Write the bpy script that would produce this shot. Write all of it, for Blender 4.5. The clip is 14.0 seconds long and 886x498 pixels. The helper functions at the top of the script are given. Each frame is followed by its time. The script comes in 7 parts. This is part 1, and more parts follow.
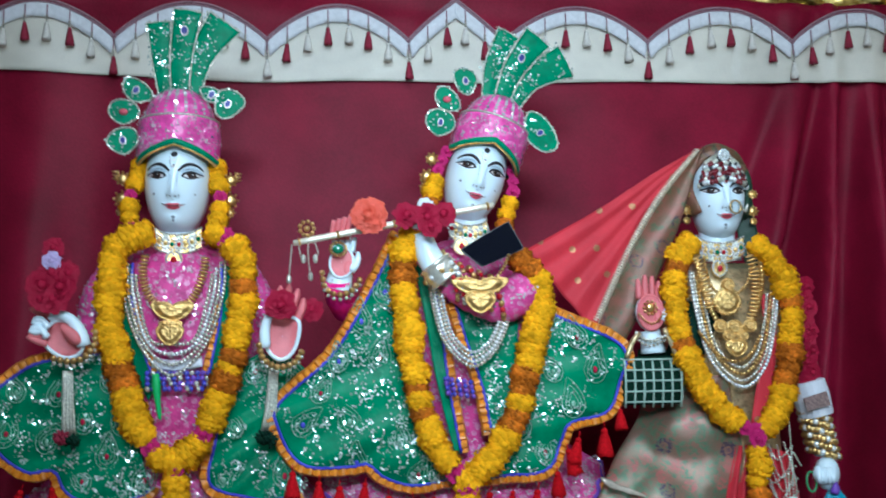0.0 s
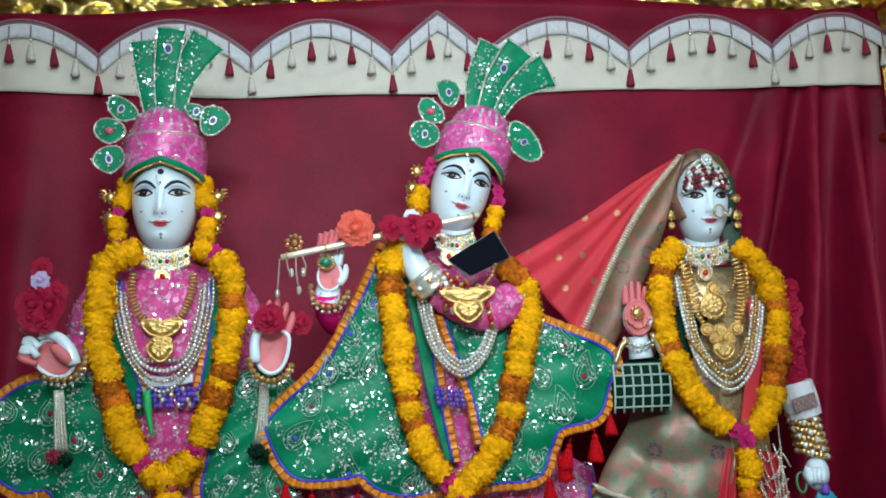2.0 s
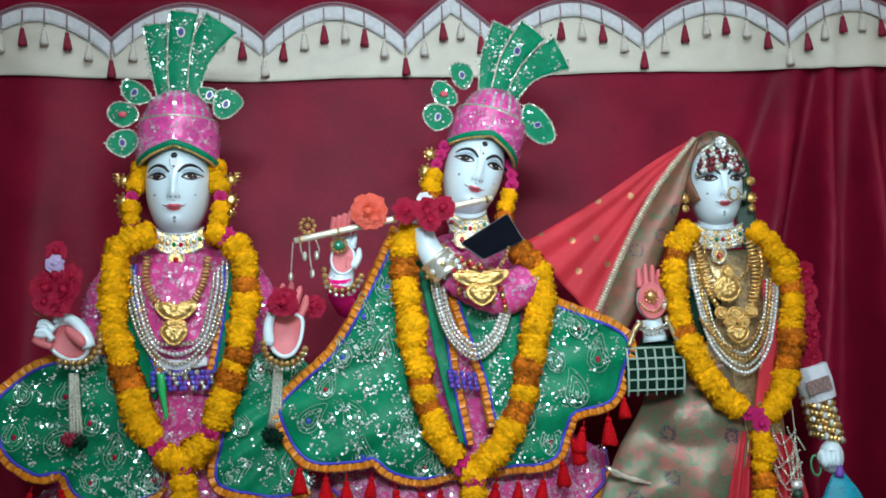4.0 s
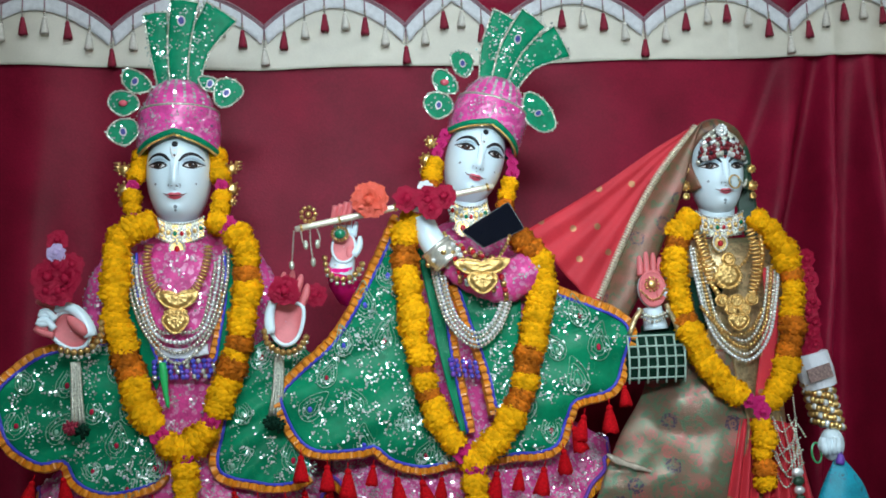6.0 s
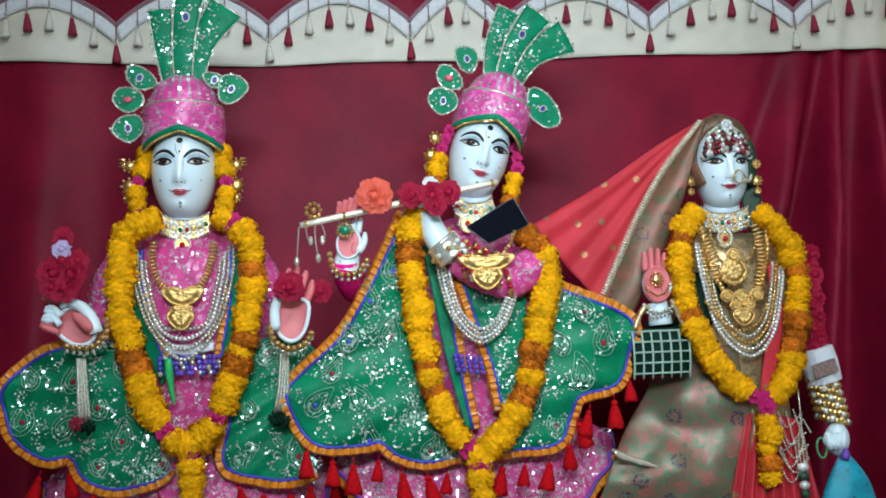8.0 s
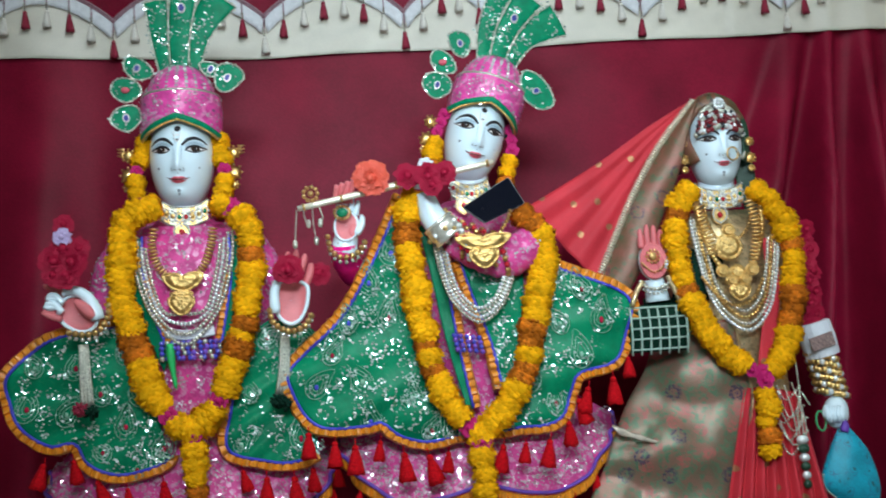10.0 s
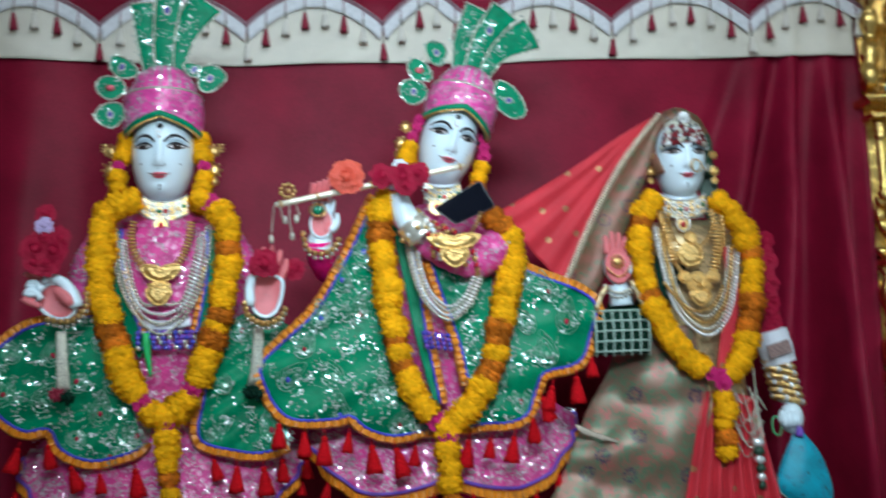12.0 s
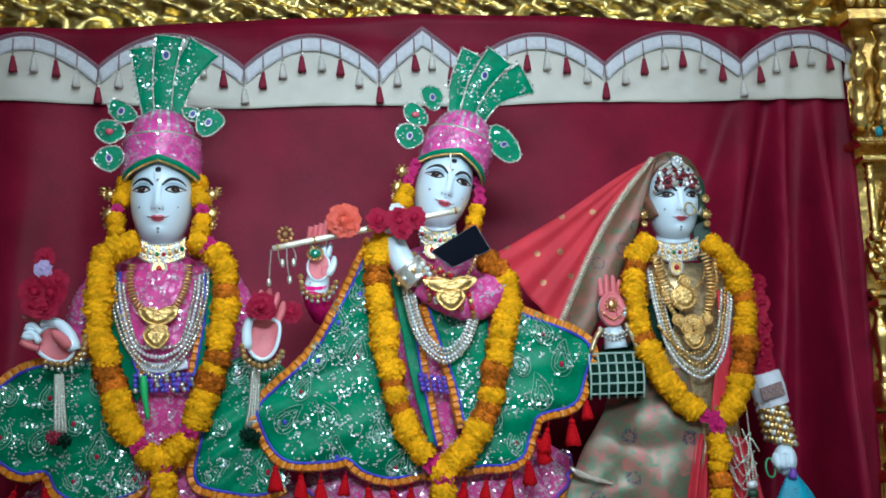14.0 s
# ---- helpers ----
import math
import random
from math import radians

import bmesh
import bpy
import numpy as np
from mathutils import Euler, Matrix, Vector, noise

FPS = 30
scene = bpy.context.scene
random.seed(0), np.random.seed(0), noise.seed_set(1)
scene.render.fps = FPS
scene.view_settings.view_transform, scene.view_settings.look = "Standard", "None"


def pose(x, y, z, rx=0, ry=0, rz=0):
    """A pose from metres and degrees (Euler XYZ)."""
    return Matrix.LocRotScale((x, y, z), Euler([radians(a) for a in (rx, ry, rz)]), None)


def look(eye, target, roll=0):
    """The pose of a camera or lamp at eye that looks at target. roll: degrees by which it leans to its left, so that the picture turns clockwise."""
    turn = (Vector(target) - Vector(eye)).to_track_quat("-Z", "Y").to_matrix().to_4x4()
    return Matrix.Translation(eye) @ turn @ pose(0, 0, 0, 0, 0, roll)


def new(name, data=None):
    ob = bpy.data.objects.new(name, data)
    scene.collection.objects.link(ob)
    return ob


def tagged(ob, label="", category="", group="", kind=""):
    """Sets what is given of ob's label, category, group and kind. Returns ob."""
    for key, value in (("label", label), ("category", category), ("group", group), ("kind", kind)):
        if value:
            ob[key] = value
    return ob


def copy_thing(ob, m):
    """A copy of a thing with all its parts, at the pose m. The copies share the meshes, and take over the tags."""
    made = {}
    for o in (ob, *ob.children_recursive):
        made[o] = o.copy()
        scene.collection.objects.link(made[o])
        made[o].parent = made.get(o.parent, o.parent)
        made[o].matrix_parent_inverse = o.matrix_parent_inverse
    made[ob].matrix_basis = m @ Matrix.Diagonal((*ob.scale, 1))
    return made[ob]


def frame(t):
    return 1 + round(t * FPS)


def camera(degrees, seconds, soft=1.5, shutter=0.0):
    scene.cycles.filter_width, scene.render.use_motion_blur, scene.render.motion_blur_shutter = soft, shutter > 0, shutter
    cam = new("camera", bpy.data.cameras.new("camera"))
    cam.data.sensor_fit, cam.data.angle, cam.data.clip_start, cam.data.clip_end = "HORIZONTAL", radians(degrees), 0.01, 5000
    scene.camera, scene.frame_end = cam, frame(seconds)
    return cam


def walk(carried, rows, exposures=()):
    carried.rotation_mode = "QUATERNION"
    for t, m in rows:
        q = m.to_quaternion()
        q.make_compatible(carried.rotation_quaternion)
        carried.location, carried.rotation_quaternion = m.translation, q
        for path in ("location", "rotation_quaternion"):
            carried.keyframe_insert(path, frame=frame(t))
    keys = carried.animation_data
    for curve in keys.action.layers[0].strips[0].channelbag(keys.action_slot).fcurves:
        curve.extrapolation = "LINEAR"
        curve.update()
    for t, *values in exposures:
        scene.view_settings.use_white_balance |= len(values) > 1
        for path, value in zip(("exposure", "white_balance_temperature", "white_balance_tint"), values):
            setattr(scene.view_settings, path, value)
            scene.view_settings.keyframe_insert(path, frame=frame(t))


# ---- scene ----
cam = camera(40.0, 14.0, soft=1.75, shutter=0.6)
PATH = [
    (0, (-0.002, 0.018, 1.455), (0.188, 1.998, 1.658), -0.9),
    (0.5, (-0.005, 0.015, 1.447), (0.16, 1.995, 1.677), -2.3),
    (1, (0.006, 0.006, 1.447), (0.205, 1.984, 1.666), -2.3),
    (1.5, (0.003, 0.001, 1.448), (0.21, 1.979, 1.664), -2.2),
    (2, (0.003, 0, 1.45), (0.21, 1.977, 1.672), -2.3),
    (2.5, (0.003, -0.001, 1.452), (0.192, 1.979, 1.662), -2.4),
    (3, (0.001, 0.002, 1.452), (0.19, 1.983, 1.653), -2.1),
    (3.5, (0.003, 0.003, 1.449), (0.187, 1.984, 1.651), -2.3),
    (4, (0.004, 0.003, 1.448), (0.188, 1.985, 1.645), -2.3),
    (6.5, (0.006, 0.001, 1.446), (0.183, 1.985, 1.623), -2.5),
    (7, (0, 0.003, 1.448), (0.172, 1.988, 1.624), -2.6),
    (7.5, (0, 0.002, 1.447), (0.173, 1.987, 1.624), -2.5),
    (7.7, (0.003, 0.001, 1.449), (0.179, 1.986, 1.624), -2.4),
    (9.8, (0.009, -0.012, 1.403), (0.136, 1.978, 1.561), -4.0),
    (9.9, (0.016, -0.019, 1.365), (0.175, 1.966, 1.559), -3.7),
    (10, (0.016, -0.019, 1.365), (0.183, 1.965, 1.561), -3.7),
    (10.1, (0.016, -0.019, 1.365), (0.201, 1.966, 1.531), -3.7),
    (10.2, (0.004, -0.027, 1.335), (0.198, 1.957, 1.499), -3.3),
    (10.4, (0.025, -0.065, 1.338), (0.241, 1.92, 1.466), -2.8),
    (10.5, (0.025, -0.065, 1.338), (0.274, 1.917, 1.434), -2.8),
    (10.6, (0.025, -0.065, 1.338), (0.29, 1.915, 1.434), -2.8),
    (10.7, (0.016, -0.107, 1.308), (0.27, 1.872, 1.449), -1.9),
    (10.8, (0.038, -0.109, 1.313), (0.276, 1.872, 1.459), -0.9),
    (10.9, (0.016, -0.107, 1.308), (0.259, 1.871, 1.477), -1.9),
    (11, (0.016, -0.107, 1.308), (0.251, 1.871, 1.487), -1.9),
    (11.1, (0.016, -0.107, 1.308), (0.247, 1.87, 1.502), -1.9),
    (11.3, (0.016, -0.107, 1.308), (0.247, 1.873, 1.473), -1.9),
    (11.4, (0.016, -0.107, 1.308), (0.248, 1.871, 1.493), -1.9),
    (11.5, (0.017, -0.103, 1.282), (0.247, 1.878, 1.434), -1.7),
    (11.6, (0.017, -0.103, 1.282), (0.265, 1.874, 1.458), -1.7),
    (11.9, (0.016, -0.107, 1.308), (0.219, 1.867, 1.576), -1.9),
    (12, (0.008, -0.099, 1.259), (0.221, 1.873, 1.517), -2.4),
    (12.1, (0.008, -0.099, 1.259), (0.279, 1.867, 1.516), -2.4),
    (12.2, (0.013, -0.109, 1.275), (0.314, 1.851, 1.536), -2.0),
    (12.4, (0.006, -0.126, 1.281), (0.335, 1.827, 1.56), -2.3),
    (12.5, (0.006, -0.126, 1.281), (0.328, 1.823, 1.594), -2.3),
    (12.6, (0.006, -0.126, 1.281), (0.315, 1.827, 1.585), -2.3),
    (12.8, (0.014, -0.132, 1.279), (0.34, 1.817, 1.586), -2.7),
    (12.9, (0.011, -0.131, 1.285), (0.366, 1.818, 1.563), -4.0),
    (13, (0.011, -0.131, 1.285), (0.357, 1.819, 1.569), -4.0),
    (13.1, (0.011, -0.131, 1.285), (0.375, 1.82, 1.538), -4.0),
    (13.3, (0.015, -0.139, 1.259), (0.394, 1.815, 1.449), -2.7),
    (13.4, (0.013, -0.131, 1.29), (0.363, 1.829, 1.49), -3.1),
    (13.5, (0.013, -0.131, 1.29), (0.352, 1.826, 1.527), -3.1),
    (13.6, (0.013, -0.131, 1.29), (0.341, 1.824, 1.559), -3.1),
    (13.7, (0.029, -0.171, 1.326), (0.326, 1.787, 1.609), -3.1),
    (13.9, (-0.006, -0.127, 1.284), (0.261, 1.829, 1.604), -2.4),
    (13.96, (-0.006, -0.127, 1.284), (0.223, 1.835, 1.593), -2.4),
    (14, (-0.006, -0.127, 1.284), (0.223, 1.835, 1.593), -2.4),
]
walk(cam, [(t, look(eye, target, roll)) for t, eye, target, roll in PATH],
     [(0.0, 0.0, 5800, 10), (0.5, 0.0, 6150, 10), (1.2, 0.0, 6500, 10), (11.0, 0.0, 6450, 10), (12.2, -0.05, 6150, 10), (13.3, -0.05, 6100, 10), (14.0, -0.07, 6000, 10)])

# ---------- world and light ----------
world = bpy.data.worlds.new("hall_air")
scene.world = world
world.use_nodes = True
world.node_tree.nodes["Background"].inputs[0].default_value = (0.8, 0.9, 1.0, 1)
world.node_tree.nodes["Background"].inputs[1].default_value = 0.05
scene.view_settings.exposure = 0.0

# unseen lamps: key, overhead, general hall fill, and one to brighten the column
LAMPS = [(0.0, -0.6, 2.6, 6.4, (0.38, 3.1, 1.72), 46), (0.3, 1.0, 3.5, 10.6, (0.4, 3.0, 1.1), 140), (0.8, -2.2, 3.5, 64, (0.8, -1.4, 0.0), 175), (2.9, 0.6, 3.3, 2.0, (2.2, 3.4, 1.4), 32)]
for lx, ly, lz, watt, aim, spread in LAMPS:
    lamp = bpy.data.lights.new("added_hall_lamp", "AREA")
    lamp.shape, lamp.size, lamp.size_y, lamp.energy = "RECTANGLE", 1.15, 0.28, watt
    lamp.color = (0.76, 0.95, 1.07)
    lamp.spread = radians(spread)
    new("added_hall_lamp", lamp).matrix_world = look((lx, ly, lz), aim) @ pose(0, 0, -0.03)


# ---------- materials ----------
def mat(name, color, rough=0.5, metal=0.0, vary=0.2, scale=30.0, bump=0.15, fine=200.0, rand=0.0, island=0.0, coat=0.0, sheen=0.0, second=None, glow=0.0, spec=0.5):
    """A surface with colour variation at two scales, a fine relief and optional change from piece to piece."""
    m = bpy.data.materials.new(name)
    m.use_nodes = True
    nt = m.node_tree
    b = nt.nodes["Principled BSDF"]
    co = nt.nodes.new("ShaderNodeTexCoord")
    big, small = nt.nodes.new("ShaderNodeTexNoise"), nt.nodes.new("ShaderNodeTexNoise")
    big.inputs["Scale"].default_value, small.inputs["Scale"].default_value = scale, fine
    big.inputs["Detail"].default_value, small.inputs["Detail"].default_value = 4, 2
    for n in (big, small):
        nt.links.new(co.outputs["Object"], n.inputs["Vector"])
    add = nt.nodes.new("ShaderNodeMath")
    add.operation = "MULTIPLY_ADD"
    add.inputs[1].default_value = 0.4
    nt.links.new(small.outputs["Fac"], add.inputs[0])
    nt.links.new(big.outputs["Fac"], add.inputs[2])
    ramp = nt.nodes.new("ShaderNodeValToRGB")
    other = second or [c * (1 - vary) for c in color]
    ramp.color_ramp.elements[0].position, ramp.color_ramp.elements[1].position = 0.45, 0.95
    ramp.color_ramp.elements[0].color = (*other, 1)
    ramp.color_ramp.elements[1].color = (*[min(1, c * (1 + vary)) for c in color], 1)
    nt.links.new(add.outputs[0], ramp.inputs["Fac"])
    out = ramp.outputs["Color"]
    if rand:
        info, hsv, mr = nt.nodes.new("ShaderNodeObjectInfo"), nt.nodes.new("ShaderNodeHueSaturation"), nt.nodes.new("ShaderNodeMapRange")
        mr.inputs["To Min"].default_value, mr.inputs["To Max"].default_value = 1 - rand, 1 + rand
        nt.links.new(info.outputs["Random"], mr.inputs["Value"])
        nt.links.new(mr.outputs["Result"], hsv.inputs["Value"])
        nt.links.new(out, hsv.inputs["Color"])
        out = hsv.outputs["Color"]
    if island:
        geo, hsv, mr = nt.nodes.new("ShaderNodeNewGeometry"), nt.nodes.new("ShaderNodeHueSaturation"), nt.nodes.new("ShaderNodeMapRange")
        mr.inputs["To Min"].default_value, mr.inputs["To Max"].default_value = 1 - island, 1 + island
        nt.links.new(geo.outputs["Random Per Island"], mr.inputs["Value"])
        nt.links.new(mr.outputs["Result"], hsv.inputs["Value"])
        nt.links.new(out, hsv.inputs["Color"])
        out = hsv.outputs["Color"]
    nt.links.new(out, b.inputs["Base Color"])
    b.inputs["Roughness"].default_value, b.inputs["Metallic"].default_value = rough, metal
    b.inputs["Coat Weight"].default_value, b.inputs["Sheen Weight"].default_value = coat, sheen
    b.inputs["Specular IOR Level"].default_value = spec
    if bump:
        bp = nt.nodes.new("ShaderNodeBump")
        bp.inputs["Strength"].default_value, bp.inputs["Distance"].default_value = bump, 0.004
        nt.links.new(add.outputs[0], bp.inputs["Height"])
        nt.links.new(bp.outputs["Normal"], b.inputs["Normal"])
    if glow:
        b.inputs["Emission Color"].default_value = (*color, 1)
        b.inputs["Emission Strength"].default_value = glow
    return m


def node(m, kind, **values):
    n = m.node_tree.nodes.new(kind)
    for key, value in values.items():
        n.inputs[key].default_value = value
    return n


def mix_in(m, fac, color, rough=None, metal=None):
    """Lays another colour over a material's own where fac is 1."""
    nt, b = m.node_tree, m.node_tree.nodes["Principled BSDF"]
    mx = nt.nodes.new("ShaderNodeMix")
    mx.data_type = "RGBA"
    nt.links.new(fac, mx.inputs[0])
    nt.links.new(b.inputs["Base Color"].links[0].from_socket, mx.inputs[6])
    mx.inputs[7].default_value = (*color, 1)
    nt.links.new(mx.outputs[2], b.inputs["Base Color"])
    for key, value in (("Roughness", rough), ("Metallic", metal)):
        if value is None:
            continue
        mr = nt.nodes.new("ShaderNodeMix")
        nt.links.new(fac, mr.inputs[0])
        sock = b.inputs[key]
        if sock.links:
            nt.links.new(sock.links[0].from_socket, mr.inputs[2])
        else:
            mr.inputs[2].default_value = sock.default_value
        mr.inputs[3].default_value = value
        nt.links.new(mr.outputs[0], sock)


def band(m, sock, low, high):
    """1 where the socket lies between low and high."""
    nt = m.node_tree
    c = nt.nodes.new("ShaderNodeMath")
    c.operation = "COMPARE"
    c.inputs[1].default_value, c.inputs[2].default_value = (low + high) / 2, (high - low) / 2
    nt.links.new(sock, c.inputs[0])
    return c.outputs[0]


def warped(m, amount, scale):
    nt = m.node_tree
    co, ns, vm = nt.nodes.new("ShaderNodeTexCoord"), node(m, "ShaderNodeTexNoise", Scale=scale), nt.nodes.new("ShaderNodeVectorMath")
    vm.operation = "MULTIPLY_ADD"
    vm.inputs[1].default_value = (amount,) * 3
    nt.links.new(co.outputs["Object"], ns.inputs["Vector"])
    nt.links.new(ns.outputs["Color"], vm.inputs[0])
    nt.links.new(co.outputs["Object"], vm.inputs[2])
    return vm.outputs[0]


def cells(m, vec, scale, feature="F1"):
    v = node(m, "ShaderNodeTexVoronoi", Scale=scale)
    v.feature = feature
    m.node_tree.links.new(vec, v.inputs["Vector"])
    return v


def floral(m, scale, rings, vec=None, even=1.0, worn=0.0):
    """Motifs in cells: each (low, high, colour, rough, metal) is a ring round a cell's middle."""
    vec = vec or warped(m, 0.02, 9)
    sep, com = m.node_tree.nodes.new("ShaderNodeSeparateXYZ"), m.node_tree.nodes.new("ShaderNodeCombineXYZ")
    m.node_tree.links.new(vec, sep.inputs[0])
    m.node_tree.links.new(sep.outputs["X"], com.inputs["X"])
    m.node_tree.links.new(sep.outputs["Z"], com.inputs["Y"])
    v = cells(m, com.outputs[0], scale)
    v.voronoi_dimensions = "2D"
    v.inputs["Randomness"].default_value = even
    for low, high, color, rough, metal in rings:
        fac = band(m, v.outputs["Distance"], low, high)
        if worn:
            speck, mul, ramp = node(m, "ShaderNodeTexNoise", Scale=worn, Detail=1.0), m.node_tree.nodes.new("ShaderNodeMath"), m.node_tree.nodes.new("ShaderNodeMapRange")
            m.node_tree.links.new(m.node_tree.nodes["Texture Coordinate"].outputs["Object"], speck.inputs["Vector"])
            ramp.inputs["From Min"].default_value, ramp.inputs["From Max"].default_value = 0.38, 0.6
            m.node_tree.links.new(speck.outputs["Fac"], ramp.inputs["Value"])
            mul.operation = "MULTIPLY"
            m.node_tree.links.new(fac, mul.inputs[0])
            m.node_tree.links.new(ramp.outputs["Result"], mul.inputs[1])
            fac = mul.outputs[0]
        mix_in(m, fac, color, rough, metal)


SILVER, GOLDC = (0.8, 0.82, 0.8), (0.78, 0.52, 0.2)
M_green = mat("green_embroidered_cloth", (0.0, 0.2, 0.088), 0.42, vary=0.3, scale=10, bump=0.5, fine=55, spec=0.16)
floral(M_green, 31, [(0.25, 0.28, (0.04, 0.25, 0.12), 0.35, 0.3)], warped(M_green, 0.05, 22), 1.0, 60)
M_plume = mat("green_foil_plume", (0.0, 0.215, 0.1), 0.45, vary=0.25, scale=30, bump=0.4, fine=90, spec=0.15)
M_pink = mat("pink_sequined_cloth", (0.64, 0.06, 0.26), 0.45, vary=0.35, scale=25, bump=0.4, fine=160, spec=0.2)
floral(M_pink, 55, [(0.0, 0.36, (0.66, 0.26, 0.42), 0.42, 0.2)], None, 1.0, 90)
M_pinksat = mat("pink_satin", (0.78, 0.07, 0.34), 0.3, vary=0.35, scale=30, bump=0.9, fine=80)
floral(M_pinksat, 24, [(0.0, 0.07, (0.05, 0.12, 0.16), 0.4, 0.0), (0.42, 0.6, (0.86, 0.3, 0.55), 0.3, 0.2)], None, 1.0, 50)
M_magenta = mat("magenta_knit", (0.76, 0.008, 0.2), 0.8, vary=0.15, scale=60, bump=0.2, spec=0.15)
M_orange = mat("orange_satin_ribbon", (0.72, 0.24, 0.012), 0.4, vary=0.25, scale=60, bump=0.15)
M_blue = mat("blue_piping", (0.05, 0.05, 0.5), 0.5, vary=0.2)
M_navy = mat("navy_eye_spot", (0.012, 0.018, 0.2), 0.4, vary=0.2)
M_violet = mat("violet_piping", (0.16, 0.06, 0.42), 0.5, vary=0.2)
M_maroon = mat("maroon_satin", (0.215, 0.006, 0.026), 0.43, vary=0.3, scale=5.0, bump=0.3, fine=170, spec=0.09)
M_cream = mat("cream_satin", (0.7, 0.66, 0.55), 0.5, vary=0.14, scale=5, bump=0.08, fine=400)
M_fringe = mat("white_fringe", (0.72, 0.73, 0.75), 0.7, vary=0.1, scale=80, bump=0.4, fine=500)
M_cord = mat("mauve_cord", (0.3, 0.17, 0.2), 0.6, vary=0.3, scale=200)
M_tassel = mat("maroon_yarn", (0.27, 0.01, 0.035), 0.75, vary=0.3, scale=150, bump=0.5)
M_redyarn = mat("red_yarn", (0.52, 0.005, 0.01), 0.9, vary=0.35, scale=150, bump=0.8, spec=0.08)
M_creamyarn = mat("cream_yarn", (0.72, 0.68, 0.6), 0.75, vary=0.15, scale=150, bump=0.5)
# gilding with the cornice's shade and dark reflections put into its mottled colour
M_shadegold = mat("shaded_gilding", (0.78, 0.53, 0.18), 0.33, 1.0, vary=0.5, scale=9, bump=0.6, fine=60)
M_gold = mat("gilded_metal", (0.82, 0.54, 0.17), 0.27, 1.0, vary=0.3, scale=22, bump=0.85, fine=60)
M_goldj = mat("gold_jewellery", GOLDC, 0.3, 1.0, vary=0.25, scale=120, bump=0.35, fine=400)
M_goldm = mat("satin_gold", (0.72, 0.47, 0.17), 0.42, 1.0, vary=0.3, scale=120, bump=0.5, fine=350)
M_silver = mat("silver_sequin", (0.88, 0.92, 0.9), 0.18, 0.55, vary=0.1, bump=0)
M_greenglint = mat("green_silver_sequin", (0.7, 0.95, 0.8), 0.2, 0.6, vary=0.15, bump=0, island=0.4)
M_pinkglint = mat("pink_silver_sequin", (0.93, 0.66, 0.76), 0.18, 0.5, vary=0.15, bump=0, island=0.3)
M_pearl = mat("silver_pearl", (0.74, 0.72, 0.62), 0.22, 0.7, vary=0.2, scale=150, bump=0)
M_greenthread = mat("green_silver_thread", (0.22, 0.42, 0.3), 0.45, 0.3, vary=0.35, scale=220, bump=0.4)
M_thread = mat("silver_braid", (0.62, 0.62, 0.52), 0.35, 0.7, vary=0.35, scale=220, bump=0.5)
M_marble = mat("white_marble", (0.74, 0.88, 0.94), 0.32, vary=0.03, scale=12, bump=0.02, coat=0.4)
M_palm = mat("pink_painted_palm", (0.72, 0.17, 0.18), 0.5, vary=0.12, scale=30, bump=0.05)
M_ink = mat("black_paint", (0.008, 0.008, 0.012), 0.45, vary=0.1, bump=0)
M_brown = mat("brown_iris_paint", (0.05, 0.018, 0.008), 0.25, vary=0.2, bump=0, coat=0.6)
M_white = mat("white_paint", (0.82, 0.8, 0.78), 0.35, vary=0.04, bump=0)
M_lip = mat("red_lip_paint", (0.62, 0.09, 0.13), 0.35, vary=0.15, bump=0.03)
M_mari = mat("yellow_marigold", (0.86, 0.4, 0.004), 0.8, vary=0.18, scale=0.9, bump=0.0, rand=0.08, island=0.2, fine=4.0, spec=0.08)
M_rust = mat("rust_marigold", (0.5, 0.13, 0.008), 0.7, vary=0.4, scale=0.9, bump=0.0, rand=0.2, island=0.4, fine=4.0, spec=0.08)
M_rose = mat("maroon_rose_petal", (0.36, 0.005, 0.035), 0.6, vary=0.35, scale=50, bump=0.2, spec=0.2)
M_pinkrose = mat("pink_rose_petal", (0.5, 0.012, 0.13), 0.6, vary=0.3, scale=50, bump=0.2, spec=0.2)
M_salmon = mat("salmon_rose_petal", (0.78, 0.1, 0.055), 0.55, vary=0.25, scale=50, bump=0.15)
M_lilac = mat("lilac_foil", (0.5, 0.38, 0.62), 0.35, vary=0.2, scale=50)
M_flute = mat("pale_gold_flute", (0.85, 0.78, 0.62), 0.35, 0.35, vary=0.15, scale=90, bump=0.05)
M_glass = mat("black_phone_glass", (0.004, 0.005, 0.01), 0.07, vary=0.1, bump=0, spec=0.25)
M_bluegem = mat("blue_bead", (0.06, 0.06, 0.42), 0.2, vary=0.4, scale=90, bump=0, coat=0.7)
M_greengem = mat("green_gem", (0.0, 0.16, 0.07), 0.12, vary=0.2, bump=0, coat=0.8)
M_redgem = mat("red_gem", (0.45, 0.01, 0.02), 0.15, vary=0.2, bump=0, coat=0.8)
M_purse = mat("dark_green_velvet", (0.004, 0.026, 0.015), 0.8, vary=0.3, bump=0.2, spec=0.1)
M_purseline = mat("pale_green_cord", (0.36, 0.5, 0.42), 0.55, vary=0.15, scale=150)
M_teal = mat("teal_satin", (0.003, 0.33, 0.45), 0.5, vary=0.3, scale=20, bump=0.25)
floral(M_teal, 26, [(0.3, 0.38, (0.03, 0.2, 0.32), 0.5, 0.0), (0.0, 0.12, (0.02, 0.12, 0.15), 0.5, 0.0)], warped(M_teal, 0.05, 30), 1.0, 60)
